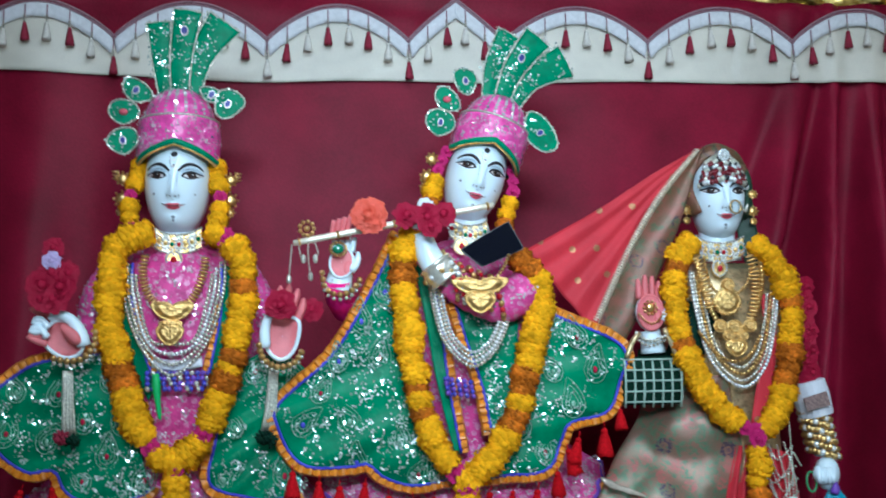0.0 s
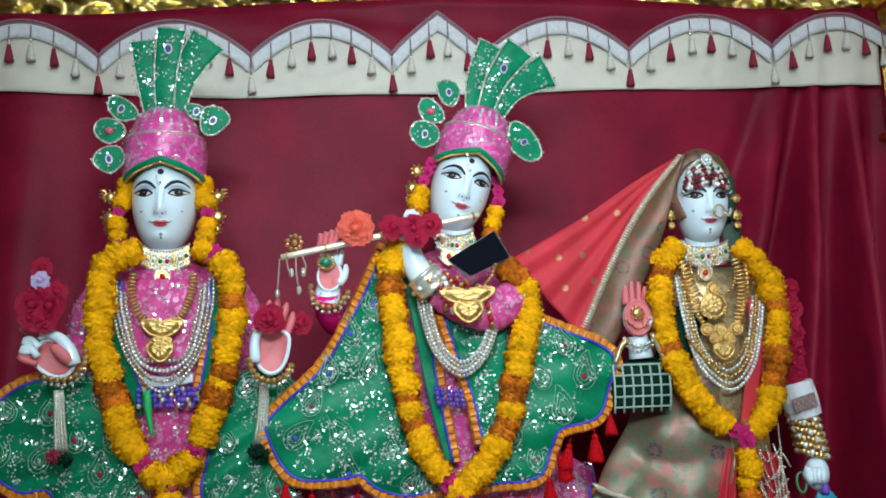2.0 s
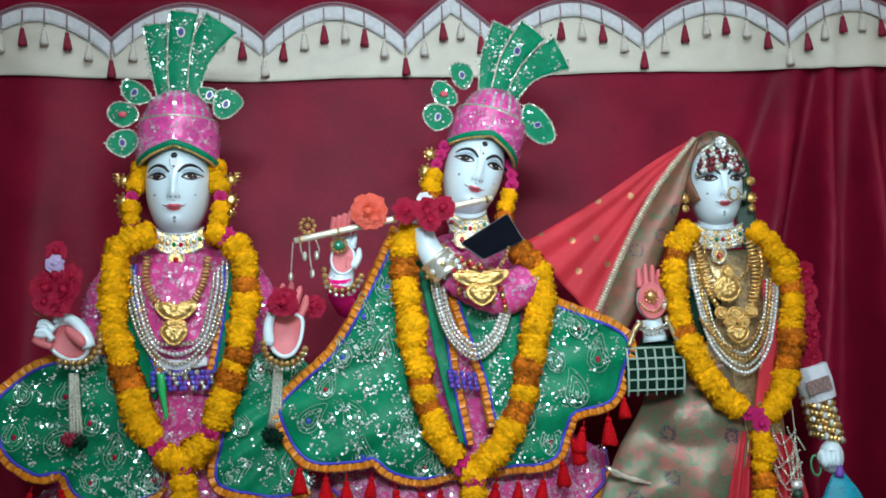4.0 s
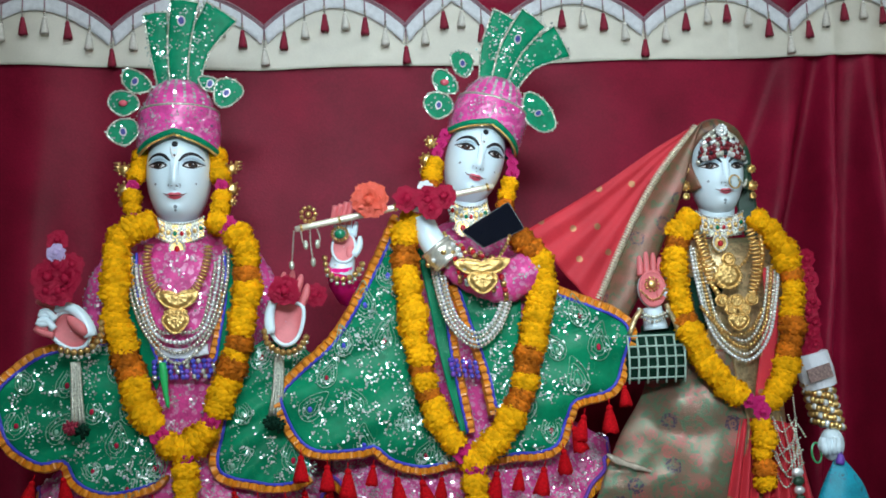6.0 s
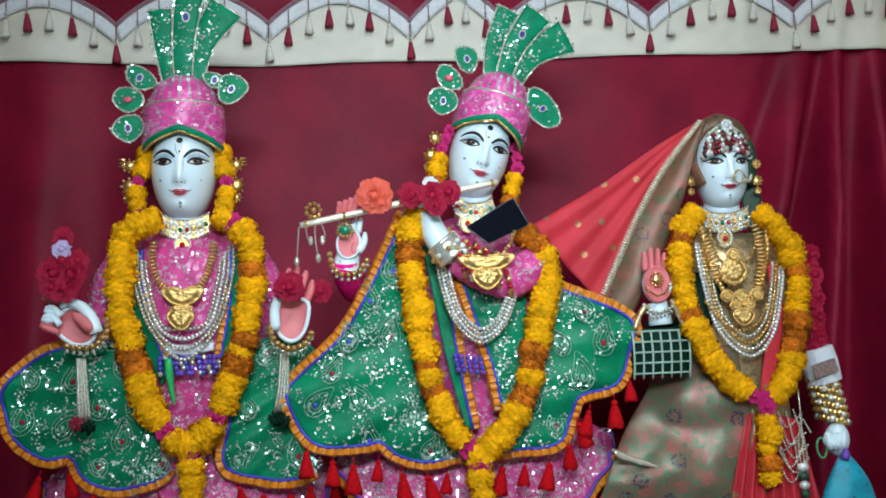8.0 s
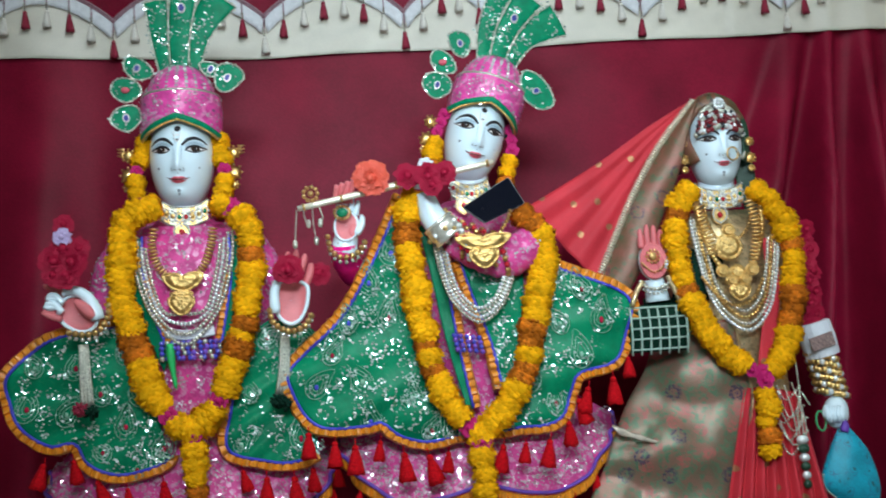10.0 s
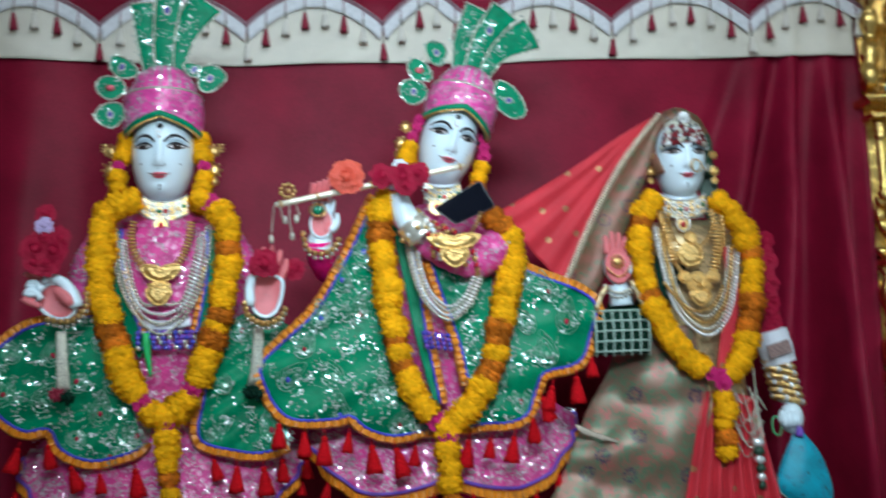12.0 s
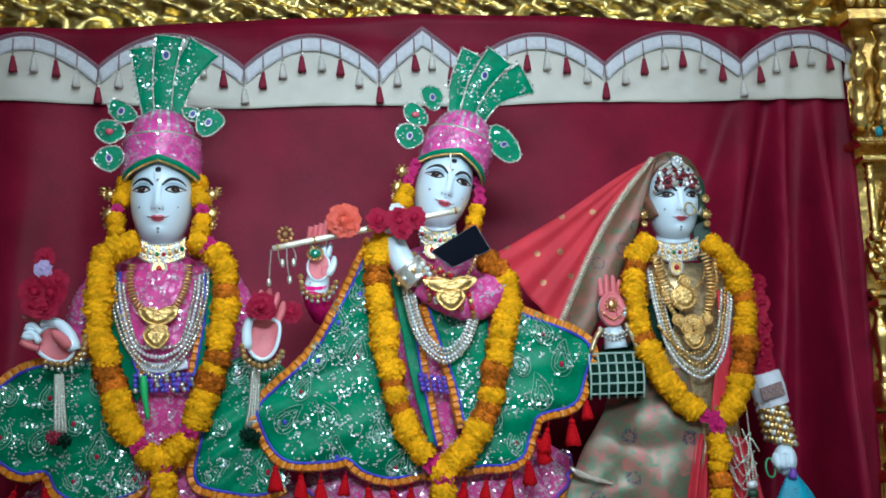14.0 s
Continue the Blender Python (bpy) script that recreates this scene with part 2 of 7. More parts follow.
M_redsari = mat("red_silk", (0.56, 0.036, 0.05), 0.5, vary=0.2, scale=8, bump=0.15, fine=400, spec=0.12)
floral(M_redsari, 12, [(0.0, 0.1, (0.4, 0.18, 0.09), 0.4, 0.4)], warped(M_redsari, 0.004, 9), 0.45)
M_brocade = mat("brown_gold_brocade", (0.27, 0.105, 0.08), 0.29, 0.35, vary=0.35, scale=14, bump=0.6, fine=300, second=(0.14, 0.15, 0.09))
floral(M_brocade, 21, [(0.12, 0.32, (0.12, 0.2, 0.11), 0.4, 0.2)], warped(M_brocade, 0.08, 26), 1.0, 90)
floral(M_brocade, 44, [(0.0, 0.36, (0.1, 0.18, 0.1), 0.4, 0.2)], warped(M_brocade, 0.06, 30), 1.0, 70)
floral(M_brocade, 13, [(0.0, 0.2, (0.42, 0.11, 0.09), 0.45, 0.0)], warped(M_brocade, 0.03, 19), 1.0, 130)
floral(M_brocade, 8, [(0.07, 0.15, (0.06, 0.035, 0.07), 0.4, 0.0), (0.0, 0.035, (0.05, 0.03, 0.1), 0.4, 0.0)], warped(M_brocade, 0.012, 60), 0.8, 150)
M_hood = mat("brown_hood_brocade", (0.2, 0.062, 0.042), 0.42, 0.2, vary=0.35, scale=25, bump=0.35, fine=300, second=(0.1, 0.075, 0.03))
floral(M_hood, 26, [(0.0, 0.3, (0.09, 0.1, 0.045), 0.4, 0.2)], warped(M_hood, 0.05, 30), 1.0, 90)
floral(M_hood, 11, [(0.13, 0.2, (0.05, 0.02, 0.03), 0.45, 0.0)], warped(M_hood, 0.01, 60), 0.7, 160)
M_zari = mat("gold_zari_border", (0.6, 0.46, 0.25), 0.33, 0.7, vary=0.45, scale=70, bump=0.5, fine=250)
floral(M_zari, 40, [(0.1, 0.17, (0.42, 0.24, 0.12), 0.4, 0.4), (0.0, 0.06, (0.05, 0.2, 0.1), 0.4, 0.1)])
M_creamlace = mat("pale_gold_lace", (0.78, 0.68, 0.5), 0.4, 0.4, vary=0.3, scale=160, bump=0.4)
M_darkgreen = mat("dark_green_silk", (0.012, 0.05, 0.025), 0.5, vary=0.3, bump=0.2)
M_cuff = mat("white_printed_cuff", (0.7, 0.72, 0.76), 0.6, vary=0.08, bump=0.2)
M_cuffpatch = mat("grey_brown_brocade_patch", (0.3, 0.2, 0.18), 0.4, 0.4, vary=0.5, scale=180)
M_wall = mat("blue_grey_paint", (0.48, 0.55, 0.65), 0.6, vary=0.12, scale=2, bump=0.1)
M_plaster = mat("white_plaster", (0.72, 0.71, 0.68), 0.8, vary=0.06, scale=2, bump=0.1)
M_floor = mat("polished_floor_stone", (0.5, 0.47, 0.42), 0.25, vary=0.15, scale=2, bump=0.03)
M_plinth = mat("dark_platform_cloth", (0.08, 0.012, 0.02), 0.7, vary=0.2, scale=6)
M_lampbody = mat("lamp_housing", (0.75, 0.75, 0.75), 0.5, vary=0.03, bump=0)
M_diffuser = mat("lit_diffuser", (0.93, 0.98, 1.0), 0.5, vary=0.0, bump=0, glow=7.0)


# ---------- mesh helpers ----------
class Shape:
    """Collects vertices, faces and the slot of each face."""

    def __init__(self):
        self.v, self.f, self.s = [], [], []

    def grid(self, rows, slot=0, wrap=False):
        n, base = len(rows[0]), len(self.v)
        for row in rows:
            self.v.extend(tuple(p) for p in row)
        for i in range(len(rows) - 1):
            for j in range(n if wrap else n - 1):
                a, b = base + i * n + j, base + i * n + (j + 1) % n
                self.f.append((a, b, b + n, a + n))
                self.s.append(slot)
        return base

    def cap(self, ids, slot=0):
        self.f.append(tuple(ids))
        self.s.append(slot)

    def tube(self, pts, r, seg=8, slot=0, flat=1.0):
        pts = [Vector(p) for p in pts]
        n = len(pts)
        rad = r if isinstance(r, (list, tuple)) else [r] * n
        side = Vector((0.13, -1, 0.21))
        rows = []
        for i, p in enumerate(pts):
            t = (pts[min(i + 1, n - 1)] - pts[max(i - 1, 0)]).normalized()
            side = (side - t * side.dot(t)).normalized()
            up = t.cross(side)
            rows.append([p + (side * math.cos(a) * flat + up * math.sin(a)) * rad[i] for a in (2 * math.pi * k / seg for k in range(seg))])
        base = self.grid(rows, slot, True)
        self.cap(range(base, base + seg), slot)
        self.cap(reversed(range(base + (n - 1) * seg, base + n * seg)), slot)

    def ball(self, c, r, seg=10, rings=7, slot=0, m=None):
        r = r if isinstance(r, (list, tuple)) else (r, r, r)
        rows = []
        for i in range(rings + 1):
            ph = math.pi * (i / rings - 0.5)
            rows.append([Vector((r[0] * math.cos(ph) * math.cos(a), r[1] * math.cos(ph) * math.sin(a), r[2] * math.sin(ph))) for a in (2 * math.pi * k / seg for k in range(seg))])
        c = Vector(c)
        self.grid([[c + (m @ p if m else p) for p in row] for row in rows], slot, True)

    def lathe(self, profile, at, seg=20, slot=0, sx=1.0, sy=1.0):
        """Turns (radius, height) pairs round the z axis of the matrix at."""
        rows = [[at @ Vector((r * math.cos(a) * sx, r * math.sin(a) * sy, z)) for a in (2 * math.pi * (k + 0.5) / seg for k in range(seg))] for r, z in profile]
        base = self.grid(rows, slot, True)
        self.cap(reversed(range(base, base + seg)), slot)
        self.cap(range(base + (len(rows) - 1) * seg, base + len(rows) * seg), slot)

    def plate(self, ring, depth, slot=0):
        """A flat piece with the given outline, depth being its thickness as a vector."""
        ring, d, n = [Vector(p) for p in ring], Vector(depth), len(ring)
        mid = sum(ring, Vector()) / n
        base = len(self.v)
        self.v.extend(tuple(p) for p in ring)
        self.v.extend(tuple(p + d) for p in ring)
        self.v.extend((tuple(mid), tuple(mid + d)))
        for i in range(n):
            j = (i + 1) % n
            for face in ((base + i, base + j, base + n + j, base + n + i), (base + j, base + i, base + 2 * n), (base + n + i, base + n + j, base + 2 * n + 1)):
                self.f.append(face)
                self.s.append(slot)

    def box(self, x0, x1, y0, y1, z0, z1, slot=0):
        self.plate([(x0, y0, z0), (x1, y0, z0), (x1, y0, z1), (x0, y0, z1)], (0, y1 - y0, 0), slot)

    def disc(self, c, normal, r, k=6, slot=0):
        c, nrm = Vector(c), Vector(normal).normalized()
        a = nrm.orthogonal().normalized()
        b = nrm.cross(a)
        base = len(self.v)
        self.v.extend(tuple(c + (a * math.cos(2 * math.pi * i / k) + b * math.sin(2 * math.pi * i / k)) * r) for i in range(k))
        self.cap(range(base, base + k), slot)


def mesh_of(name, shape, mats, smooth=True):
    me = bpy.data.meshes.new(name)
    me.from_pydata(shape.v, [], shape.f)
    for m in mats if isinstance(mats, (list, tuple)) else [mats]:
        me.materials.append(m)
    me.polygons.foreach_set("material_index", shape.s)
    me.polygons.foreach_set("use_smooth", [smooth] * len(shape.f))
    me.update()
    bm = bmesh.new()
    bm.from_mesh(me)
    bmesh.ops.recalc_face_normals(bm, faces=bm.faces)
    bm.to_mesh(me)
    bm.free()
    return me


def part(name, shape, mats, parent=None, label="", smooth=True, kind="", thick=0.0):
    ob = new(name, shape if isinstance(shape, bpy.types.Mesh) else mesh_of(name, shape, mats, smooth))
    if parent:
        ob.parent = parent
        ob.matrix_parent_inverse = parent.matrix_basis.inverted()
    if thick:
        mod = ob.modifiers.new("thickness", "SOLIDIFY")
        mod.thickness, mod.offset = thick, 0
    return tagged(ob, label, kind=kind)


def thing(name, at, label, category, group="", kind=""):
    ob = new(name)
    ob.location = at
    ob.matrix_basis = Matrix.Translation(at)
    return tagged(ob, label, category, group, kind)


def smooth_path(pts, n, closed=False):
    """n + 1 points at even steps along a Catmull-Rom curve."""
    p = [Vector(q) for q in pts]
    fine, k = [], len(p)
    for i in range(k if closed else k - 1):
        a, b, c, d = (p[(i + o) % k] if closed else p[min(max(i + o, 0), k - 1)] for o in (-1, 0, 1, 2))
        for s in range(16):
            t = s / 16
            fine.append(0.5 * (2 * b + (c - a) * t + (2 * a - 5 * b + 4 * c - d) * t * t + (3 * b - a - 3 * c + d) * t ** 3))
    fine.append(p[0] if closed else p[-1])
    dist = [0.0]
    for a, b in zip(fine, fine[1:]):
        dist.append(dist[-1] + (b - a).length)
    out, j = [], 0
    for i in range(n + 1):
        want = dist[-1] * i / n
        while j < len(dist) - 2 and dist[j + 1] < want:
            j += 1
        out.append(fine[j].lerp(fine[j + 1], (want - dist[j]) / max(dist[j + 1] - dist[j], 1e-9)))
    return out


def length_of(pts):
    return sum((Vector(b) - Vector(a)).length for a, b in zip(pts, pts[1:]))


def patch(inner, outer, nu, nv, fold=0.005, waves=7.0, belly=0.0):
    """Rows of a cloth stretched between two curves, with folds that grow towards the outer one."""
    a, b = smooth_path(inner, nu), smooth_path(outer, nu)
    rows = []
    for i in range(nu + 1):
        row = []
        for j in range(nv + 1):
            v = j / nv
            p = a[i].lerp(b[i], v)
            p.y += fold * v * math.sin(waves * math.pi * i / nu * 2 + 1.3 * v) - belly * math.sin(math.pi * v) + 0.004 * noise.noise(p * 11)
            row.append(p)
        rows.append(row)
    return rows


def sequins(rows, count, seed, size=0.0029, spread=0.013, per=7, tilt=0.5, lift=0.004):
    """Small tilted discs in clusters over the rows of a cloth."""
    rnd, sh = random.Random(seed), Shape()
    nu, nv = len(rows) - 1, len(rows[0]) - 1
    for _ in range(count):
        u, v = rnd.random() * (nu - 1), rnd.random() * (nv - 1)
        i, j = int(u), int(v)
        p0 = rows[i][j].lerp(rows[i + 1][j], u - i).lerp(rows[i][j + 1].lerp(rows[i + 1][j + 1], u - i), v - j)
        nrm = (rows[i + 1][j] - rows[i][j]).cross(rows[i][j + 1] - rows[i][j])
        if nrm.length < 1e-9:
            continue
        nrm.normalize()
        if nrm.y > 0:
            nrm = -nrm
        a = nrm.orthogonal().normalized()
        b = nrm.cross(a)
        turn, ring, arc = rnd.random() * 6.3, spread * rnd.uniform(0.45, 1.7), rnd.uniform(2.5, 6.0)
        for k in range(per):
            ang = turn + k * arc / per
            off = (a * math.cos(ang) + b * math.sin(ang)) * ring * (1 - 0.05 * k) + (a * rnd.gauss(0, 1) + b * rnd.gauss(0, 1)) * 0.002
            n2 = nrm + Vector((0.03, 0, 0.2)) + (a * rnd.gauss(0, 1) + b * rnd.gauss(0, 1)) * tilt * 0.65
            sh.disc(p0 + off + nrm * lift, n2, size * rnd.uniform(0.5, 1.3), rnd.choice((3, 4, 5)))
    return sh


def surface(rows, u, v):
    """Place, normal towards the visitor and the two directions of a cloth at fractions u, v."""
    nu, nv = len(rows) - 1, len(rows[0]) - 1
    i, j = min(nu - 1, int(u * nu)), min(nv - 1, int(v * nv))
    a, b, c, d = rows[i][j], rows[i + 1][j], rows[i][j + 1], rows[i + 1][j + 1]
    p = a.lerp(b, u * nu - i).lerp(c.lerp(d, u * nu - i), v * nv - j)
    n = (b - a).cross(c - a)
    return p, (-n if n.y > 0 else n).normalized() if n.length > 1e-9 else Vector((0, -1, 0))


def embroidery(parent, rows, gap, seed):
    """Curling paisley motifs of silver-green thread with a coloured heart and glitter along the curl, spread over a cloth."""
    rnd, done = random.Random(seed), []
    thread, hearts, glint = Shape(), Shape(), Shape()
    for _ in range(900):
        p, n = surface(rows, rnd.uniform(0.04, 0.96), rnd.uniform(0.06, 0.92))
        if any((p - q).length < gap for q in done):
            continue
        done.append(p)
        side = n.cross(Vector((0, 0, 1))).normalized()
        up = side.cross(n)
        turn, k, hand_side = rnd.uniform(-0.8, 0.8), gap * rnd.uniform(0.34, 0.46), rnd.choice((-1, 1))
        spot = lambda x, z, lift=0.0035: p + n * lift + (side * (x * math.cos(turn) - z * math.sin(turn)) + up * (x * math.sin(turn) + z * math.cos(turn))) * k
        for scale in (1.25, 0.85, 0.5):
            curl = []
            for q in range(25):
                a = -0.5 * math.pi + 2 * math.pi * q / 24
                z = math.sin(a)
                w = 0.62 * math.cos(a) * (1 - 0.45 * max(0.0, z))
                curl.append(spot(scale * (w + hand_side * 0.45 * max(0.0, z) ** 2), scale * z * (1.25 if z > 0 else 0.8)))
            thread.tube(curl, 0.0011, 4)
            if scale > 0.6:
                for q in range(0, 24):
                    if rnd.random() < 0.36:
                        c = curl[q].lerp(spot(0, 0), rnd.uniform(0.02, 0.3)) + n * 0.002
                        glint.disc(c, n + Vector((0.03, 0, 0.15)) + Vector((rnd.gauss(0, 0.3), 0, rnd.gauss(0, 0.3))), rnd.uniform(0.0018, 0.0036), rnd.choice((4, 5, 6)))
        hearts.ball(spot(0, -0.1, 0.002), (0.17 * k, 0.002, 0.23 * k), 9, 5, rnd.choice((0, 0, 1, 2)))
    part("embroidery", thread, M_greenthread, parent, "silver-green thread curls", kind="stuff")
    part("motif_heart", hearts, [M_rose, M_blue, M_greenthread], parent, "small red and blue embroidered hearts", kind="stuff")
    part("glitter", glint, M_greenglint, parent, "glitter along the curls", False, "stuff")


def pleated(path, width, out, pitch=0.019, depth=0.007):
    """A ribbon of small pleats along a path; out(p, tangent) gives the way in which it stands out."""
    n = max(8, int(length_of(path) / pitch * 4))
    pts = smooth_path(path, n)
    rows = []
    for i, p in enumerate(pts):
        t = (pts[min(i + 1, n)] - pts[max(i - 1, 0)]).normalized()
        o = out(p, t)
        w = (0.0, 0.4, 1.0, 1.0)[i % 4]
        y = -depth * w
        ragged = 1 + 0.12 * noise.noise(p * 60)
        rows.append([p + Vector((0, 0.003, 0)), p + o * width * 0.15 + Vector((0, y - 0.003, 0)), p + o * width * 0.8 * ragged + Vector((0, y - 0.004, 0)), p + o * width * ragged + Vector((0, 0.004, 0))])
    sh = Shape()
    sh.grid(rows)
    return sh


def away_from(c):
    c = Vector(c)

    def out(p, t):
        n = Vector((t.z, 0, -t.x))
        return (n if n.dot(p - c) > 0 else -n).normalized()
    return out


def trimmed_cloth(parent, inner, outer, fabric, centre, seed, count, fold=0.006, ribbon=0.02, nv=22, belly=0.0, name="cloth", piping=M_blue, per=5):
    """A cloth between two curves with sequins, coloured piping and a pleated ribbon along its outer edge."""
    rows = patch(inner, outer, 70, nv, fold, belly=belly)
    sh = Shape()
    sh.grid(rows)
    body = part(name, sh, fabric, parent, thick=0.003)
    part("glitter", sequins(rows, int(count * 0.8), seed, 0.0032), M_greenglint, body, "silver-green glitter in small clusters", False, "stuff")
    embroidery(body, rows, 0.08, seed + 500)
    edge = [r[-1] for r in rows]
    rib = pleated(edge, ribbon, away_from(centre))
    part("ribbon", rib, M_orange, parent, "pleated orange satin ribbon edging", False, thick=0.002)
    pipe = Shape()
    pipe.tube([r[-1].lerp(r[-2], 0.1) + Vector((0, -0.005, 0)) for r in rows], 0.0042, 6)
    part("piping", pipe, piping, parent, "blue piping")
    return rows


def tassel_shape(size, fat=0.3):
    """A hanging yarn tassel with its top at the origin: cord, knot and split skirt."""
    sh = Shape()
    sh.tube([(0, 0, 0), (0, 0, -0.25 * size)], 0.02 * size, 5)
    sh.ball((0, 0, -0.3 * size), 0.11 * size, 8, 5)
    seg = 14
    rows = []
    for k in range(6):
        z = -0.36 - 0.64 * k / 5
        r = 0.09 + (fat - 0.09) * (k / 5) ** 0.8
        rows.append([Vector((r * size * (1 + 0.12 * (i % 2)) * math.cos(2 * math.pi * i / seg), r * size * (1 + 0.12 * (i % 2)) * math.sin(2 * math.pi * i / seg), (z - 0.04 * (i % 3) * (k == 5)) * size)) for i in range(seg)])
    base = sh.grid(rows, 0, True)
    sh.cap(range(base + 5 * seg, base + 6 * seg))
    return sh


# ---------- the hall ----------
def slab(name, box, m, label):
    sh = Shape()
    sh.box(*box)
    return tagged(part(name, sh, m, None, label, False), category=name.split("_")[0], kind="structure")


slab("floor", (-4.2, 4.6, -5.2, 4.4, -0.12, 0.0), M_floor, "polished pale stone floor of the hall")
slab("ceiling", (-4.2, 4.6, -5.2, 4.4, 3.62, 3.74), M_plaster, "white plastered ceiling of the hall")
slab("wall_west", (-4.3, -4.15, -5.2, 4.4, 0.0, 3.62), M_plaster, "white plastered side wall")
slab("wall_east", (4.5, 4.65, -5.2, 4.4, 0.0, 3.62), M_plaster, "white plastered side wall")
slab("wall_south", (-4.15, 4.5, -5.3, -5.15, 0.0, 3.62), M_plaster, "white plastered wall behind the visitor")
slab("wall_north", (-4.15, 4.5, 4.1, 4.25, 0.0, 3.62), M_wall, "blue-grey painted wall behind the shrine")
slab("platform", (-1.9, 2.6, 2.45, 4.1, 0.0, 0.62), M_plinth, "dark cloth-covered shrine platform")
slab("shrine_wall", (-1.9, 1.62, 3.66, 3.74, 0.62, 3.2), M_plinth, "dark wall behind the shrine curtain")

# housings added out of view for these lamps
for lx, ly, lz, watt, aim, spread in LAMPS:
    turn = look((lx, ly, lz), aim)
    fixture = thing("ceiling_light", (lx, ly, lz), "added unseen hall light with a lit diffuser, hung from the ceiling", "ceiling light", "ceiling lights")
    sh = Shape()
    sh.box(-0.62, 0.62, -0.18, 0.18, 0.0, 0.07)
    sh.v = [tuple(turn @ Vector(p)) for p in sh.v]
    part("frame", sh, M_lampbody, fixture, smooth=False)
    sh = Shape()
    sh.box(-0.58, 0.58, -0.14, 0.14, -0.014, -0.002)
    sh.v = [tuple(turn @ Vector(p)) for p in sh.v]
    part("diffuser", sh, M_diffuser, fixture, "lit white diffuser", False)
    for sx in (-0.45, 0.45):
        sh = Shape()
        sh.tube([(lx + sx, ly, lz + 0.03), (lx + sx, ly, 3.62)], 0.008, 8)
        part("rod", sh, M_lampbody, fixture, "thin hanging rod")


# ---------- curtain with its scalloped pelmet ----------
def curtain_depth(x, z):
    """Loose hang: broad soft waves in the middle, deep fanning folds towards both sides."""
    y = 0.009 * math.sin(2.2 * x + 1.1) + 0.004 * math.sin(15 * x + 2 * z) * (0.4 + noise.noise(Vector((x * 1.5, 3, z)))) + 0.012 * noise.noise(Vector((x * 2.2, 0, z * 0.7)))
    low = min(1.0, max(0.0, (2.3 - z) / 1.2))
    deep = min(1.0, max(0.0, (2.33 - z) / 0.5))
    left = max(0.0, min(1.0, (-0.55 - x) / 0.3))
    fan_r = (x - 1.66) / (0.34 + 0.46 * low)
    right = max(0.0, min(1.0, (fan_r + 1.15) / 0.5))
    s1 = math.sin(16.5 * fan_r + 0.9 * math.sin(7 * x + z) + 1.5 * noise.noise(Vector((fan_r * 2.3, 7, 0.4 * z))))
    y += right * (0.014 + 0.13 * deep * (0.45 + 0.55 * low)) * max(0.25, min(1.0, (1.73 - x) / 0.16)) * (s1 + 0.16 * math.sin(31 * fan_r + 1.0) - 0.35 * s1 * s1)
    y += left * (0.012 + 0.05 * low) * math.sin(19 * x + 1.5 * low + 0.8 * math.sin(5 * x))
    y += 0.004 * noise.noise(Vector((x * 4.0 + z * 3.0, 2, z * 2.5)))
    return y


def curtain_top(x):
    return 2.585 - 0.05 * min(1.0, abs(x - 0.38) / 0.9) + 0.012 * math.sin(3 * (x - 0.38)) ** 2


curtain = thing("curtain", (0.1, 3.45, 0.62), "maroon satin curtain hanging behind the statues, folded at the sides", "curtain")
sh = Shape()
rows = []
for i in range(71):
    row = []
    for j in range(241):
        x = -1.75 + (1.72 + 1.75) * j / 240
        z = 0.625 + (curtain_top(x) - 0.625) * i / 70
        row.append(Vector((x, 3.45 + curtain_depth(x, z) + (0.01 * math.sin(30 * z + 4 * x) if z > 2.44 else 0), z)))
    rows.append(row)
sh.grid(rows)
part("drape", sh, M_maroon, curtain, thick=0.003)

def pelmet_depth(x):
    return curtain_depth(x, 2.33) if x < 1.2 else 0.35 * curtain_depth(x, 2.33) + 0.65 * curtain_depth(1.2, 2.33) - 0.006


VALLEYS = [-1.44, -1.01, -0.592, -0.168, 0.236, 0.512, 0.934, 1.364, 1.765]


def scallop(x):
    for a, b in zip(VALLEYS, VALLEYS[1:]):
        if a <= x <= b:
            s = (x - a) / (b - a)
            if b - a < 0.3:
                return 2.41 + 0.125 * (1 - abs(2 * s - 1)) ** 0.85
            return 2.41 + 0.1 * math.sin(math.pi * s) ** 0.85
    return 2.41


pelmet = thing("curtain_pelmet", (0.1, 3.42, 2.3), "cream satin pelmet with scalloped white fringe and tassels, on the curtain", "pelmet")
sh = Shape()
rows = []
for i in range(19):
    row = []
    for j in range(261):
        x = -1.44 + (1.7 + 1.44) * j / 260
        z0 = 2.29 + 0.06 * max(0, (-0.45 - x)) + 0.003 * math.sin(9 * x)
        z = z0 + (scallop(x) - 0.01 - z0) * i / 18
        row.append(Vector((x, 3.437 + pelmet_depth(x) + 0.004 * noise.noise(Vector((x * 5 + z * 6, 1, z * 9))) - 0.0045 * noise.noise(Vector((x * 14 - z * 20, 5, z * 16))) - 0.004 * abs(noise.noise(Vector((x * 7 + z * 15, 8, z * 12 - x * 3)))), z)))
    rows.append(row)
sh.grid(rows)
part("panel", sh, M_cream, pelmet, thick=0.002)
TASSEL_M = mesh_of("tassel", tassel_shape(0.06, 0.2), M_tassel)
TASSEL_C = mesh_of("tassel", tassel_shape(0.06, 0.2), M_creamyarn)
count = 0
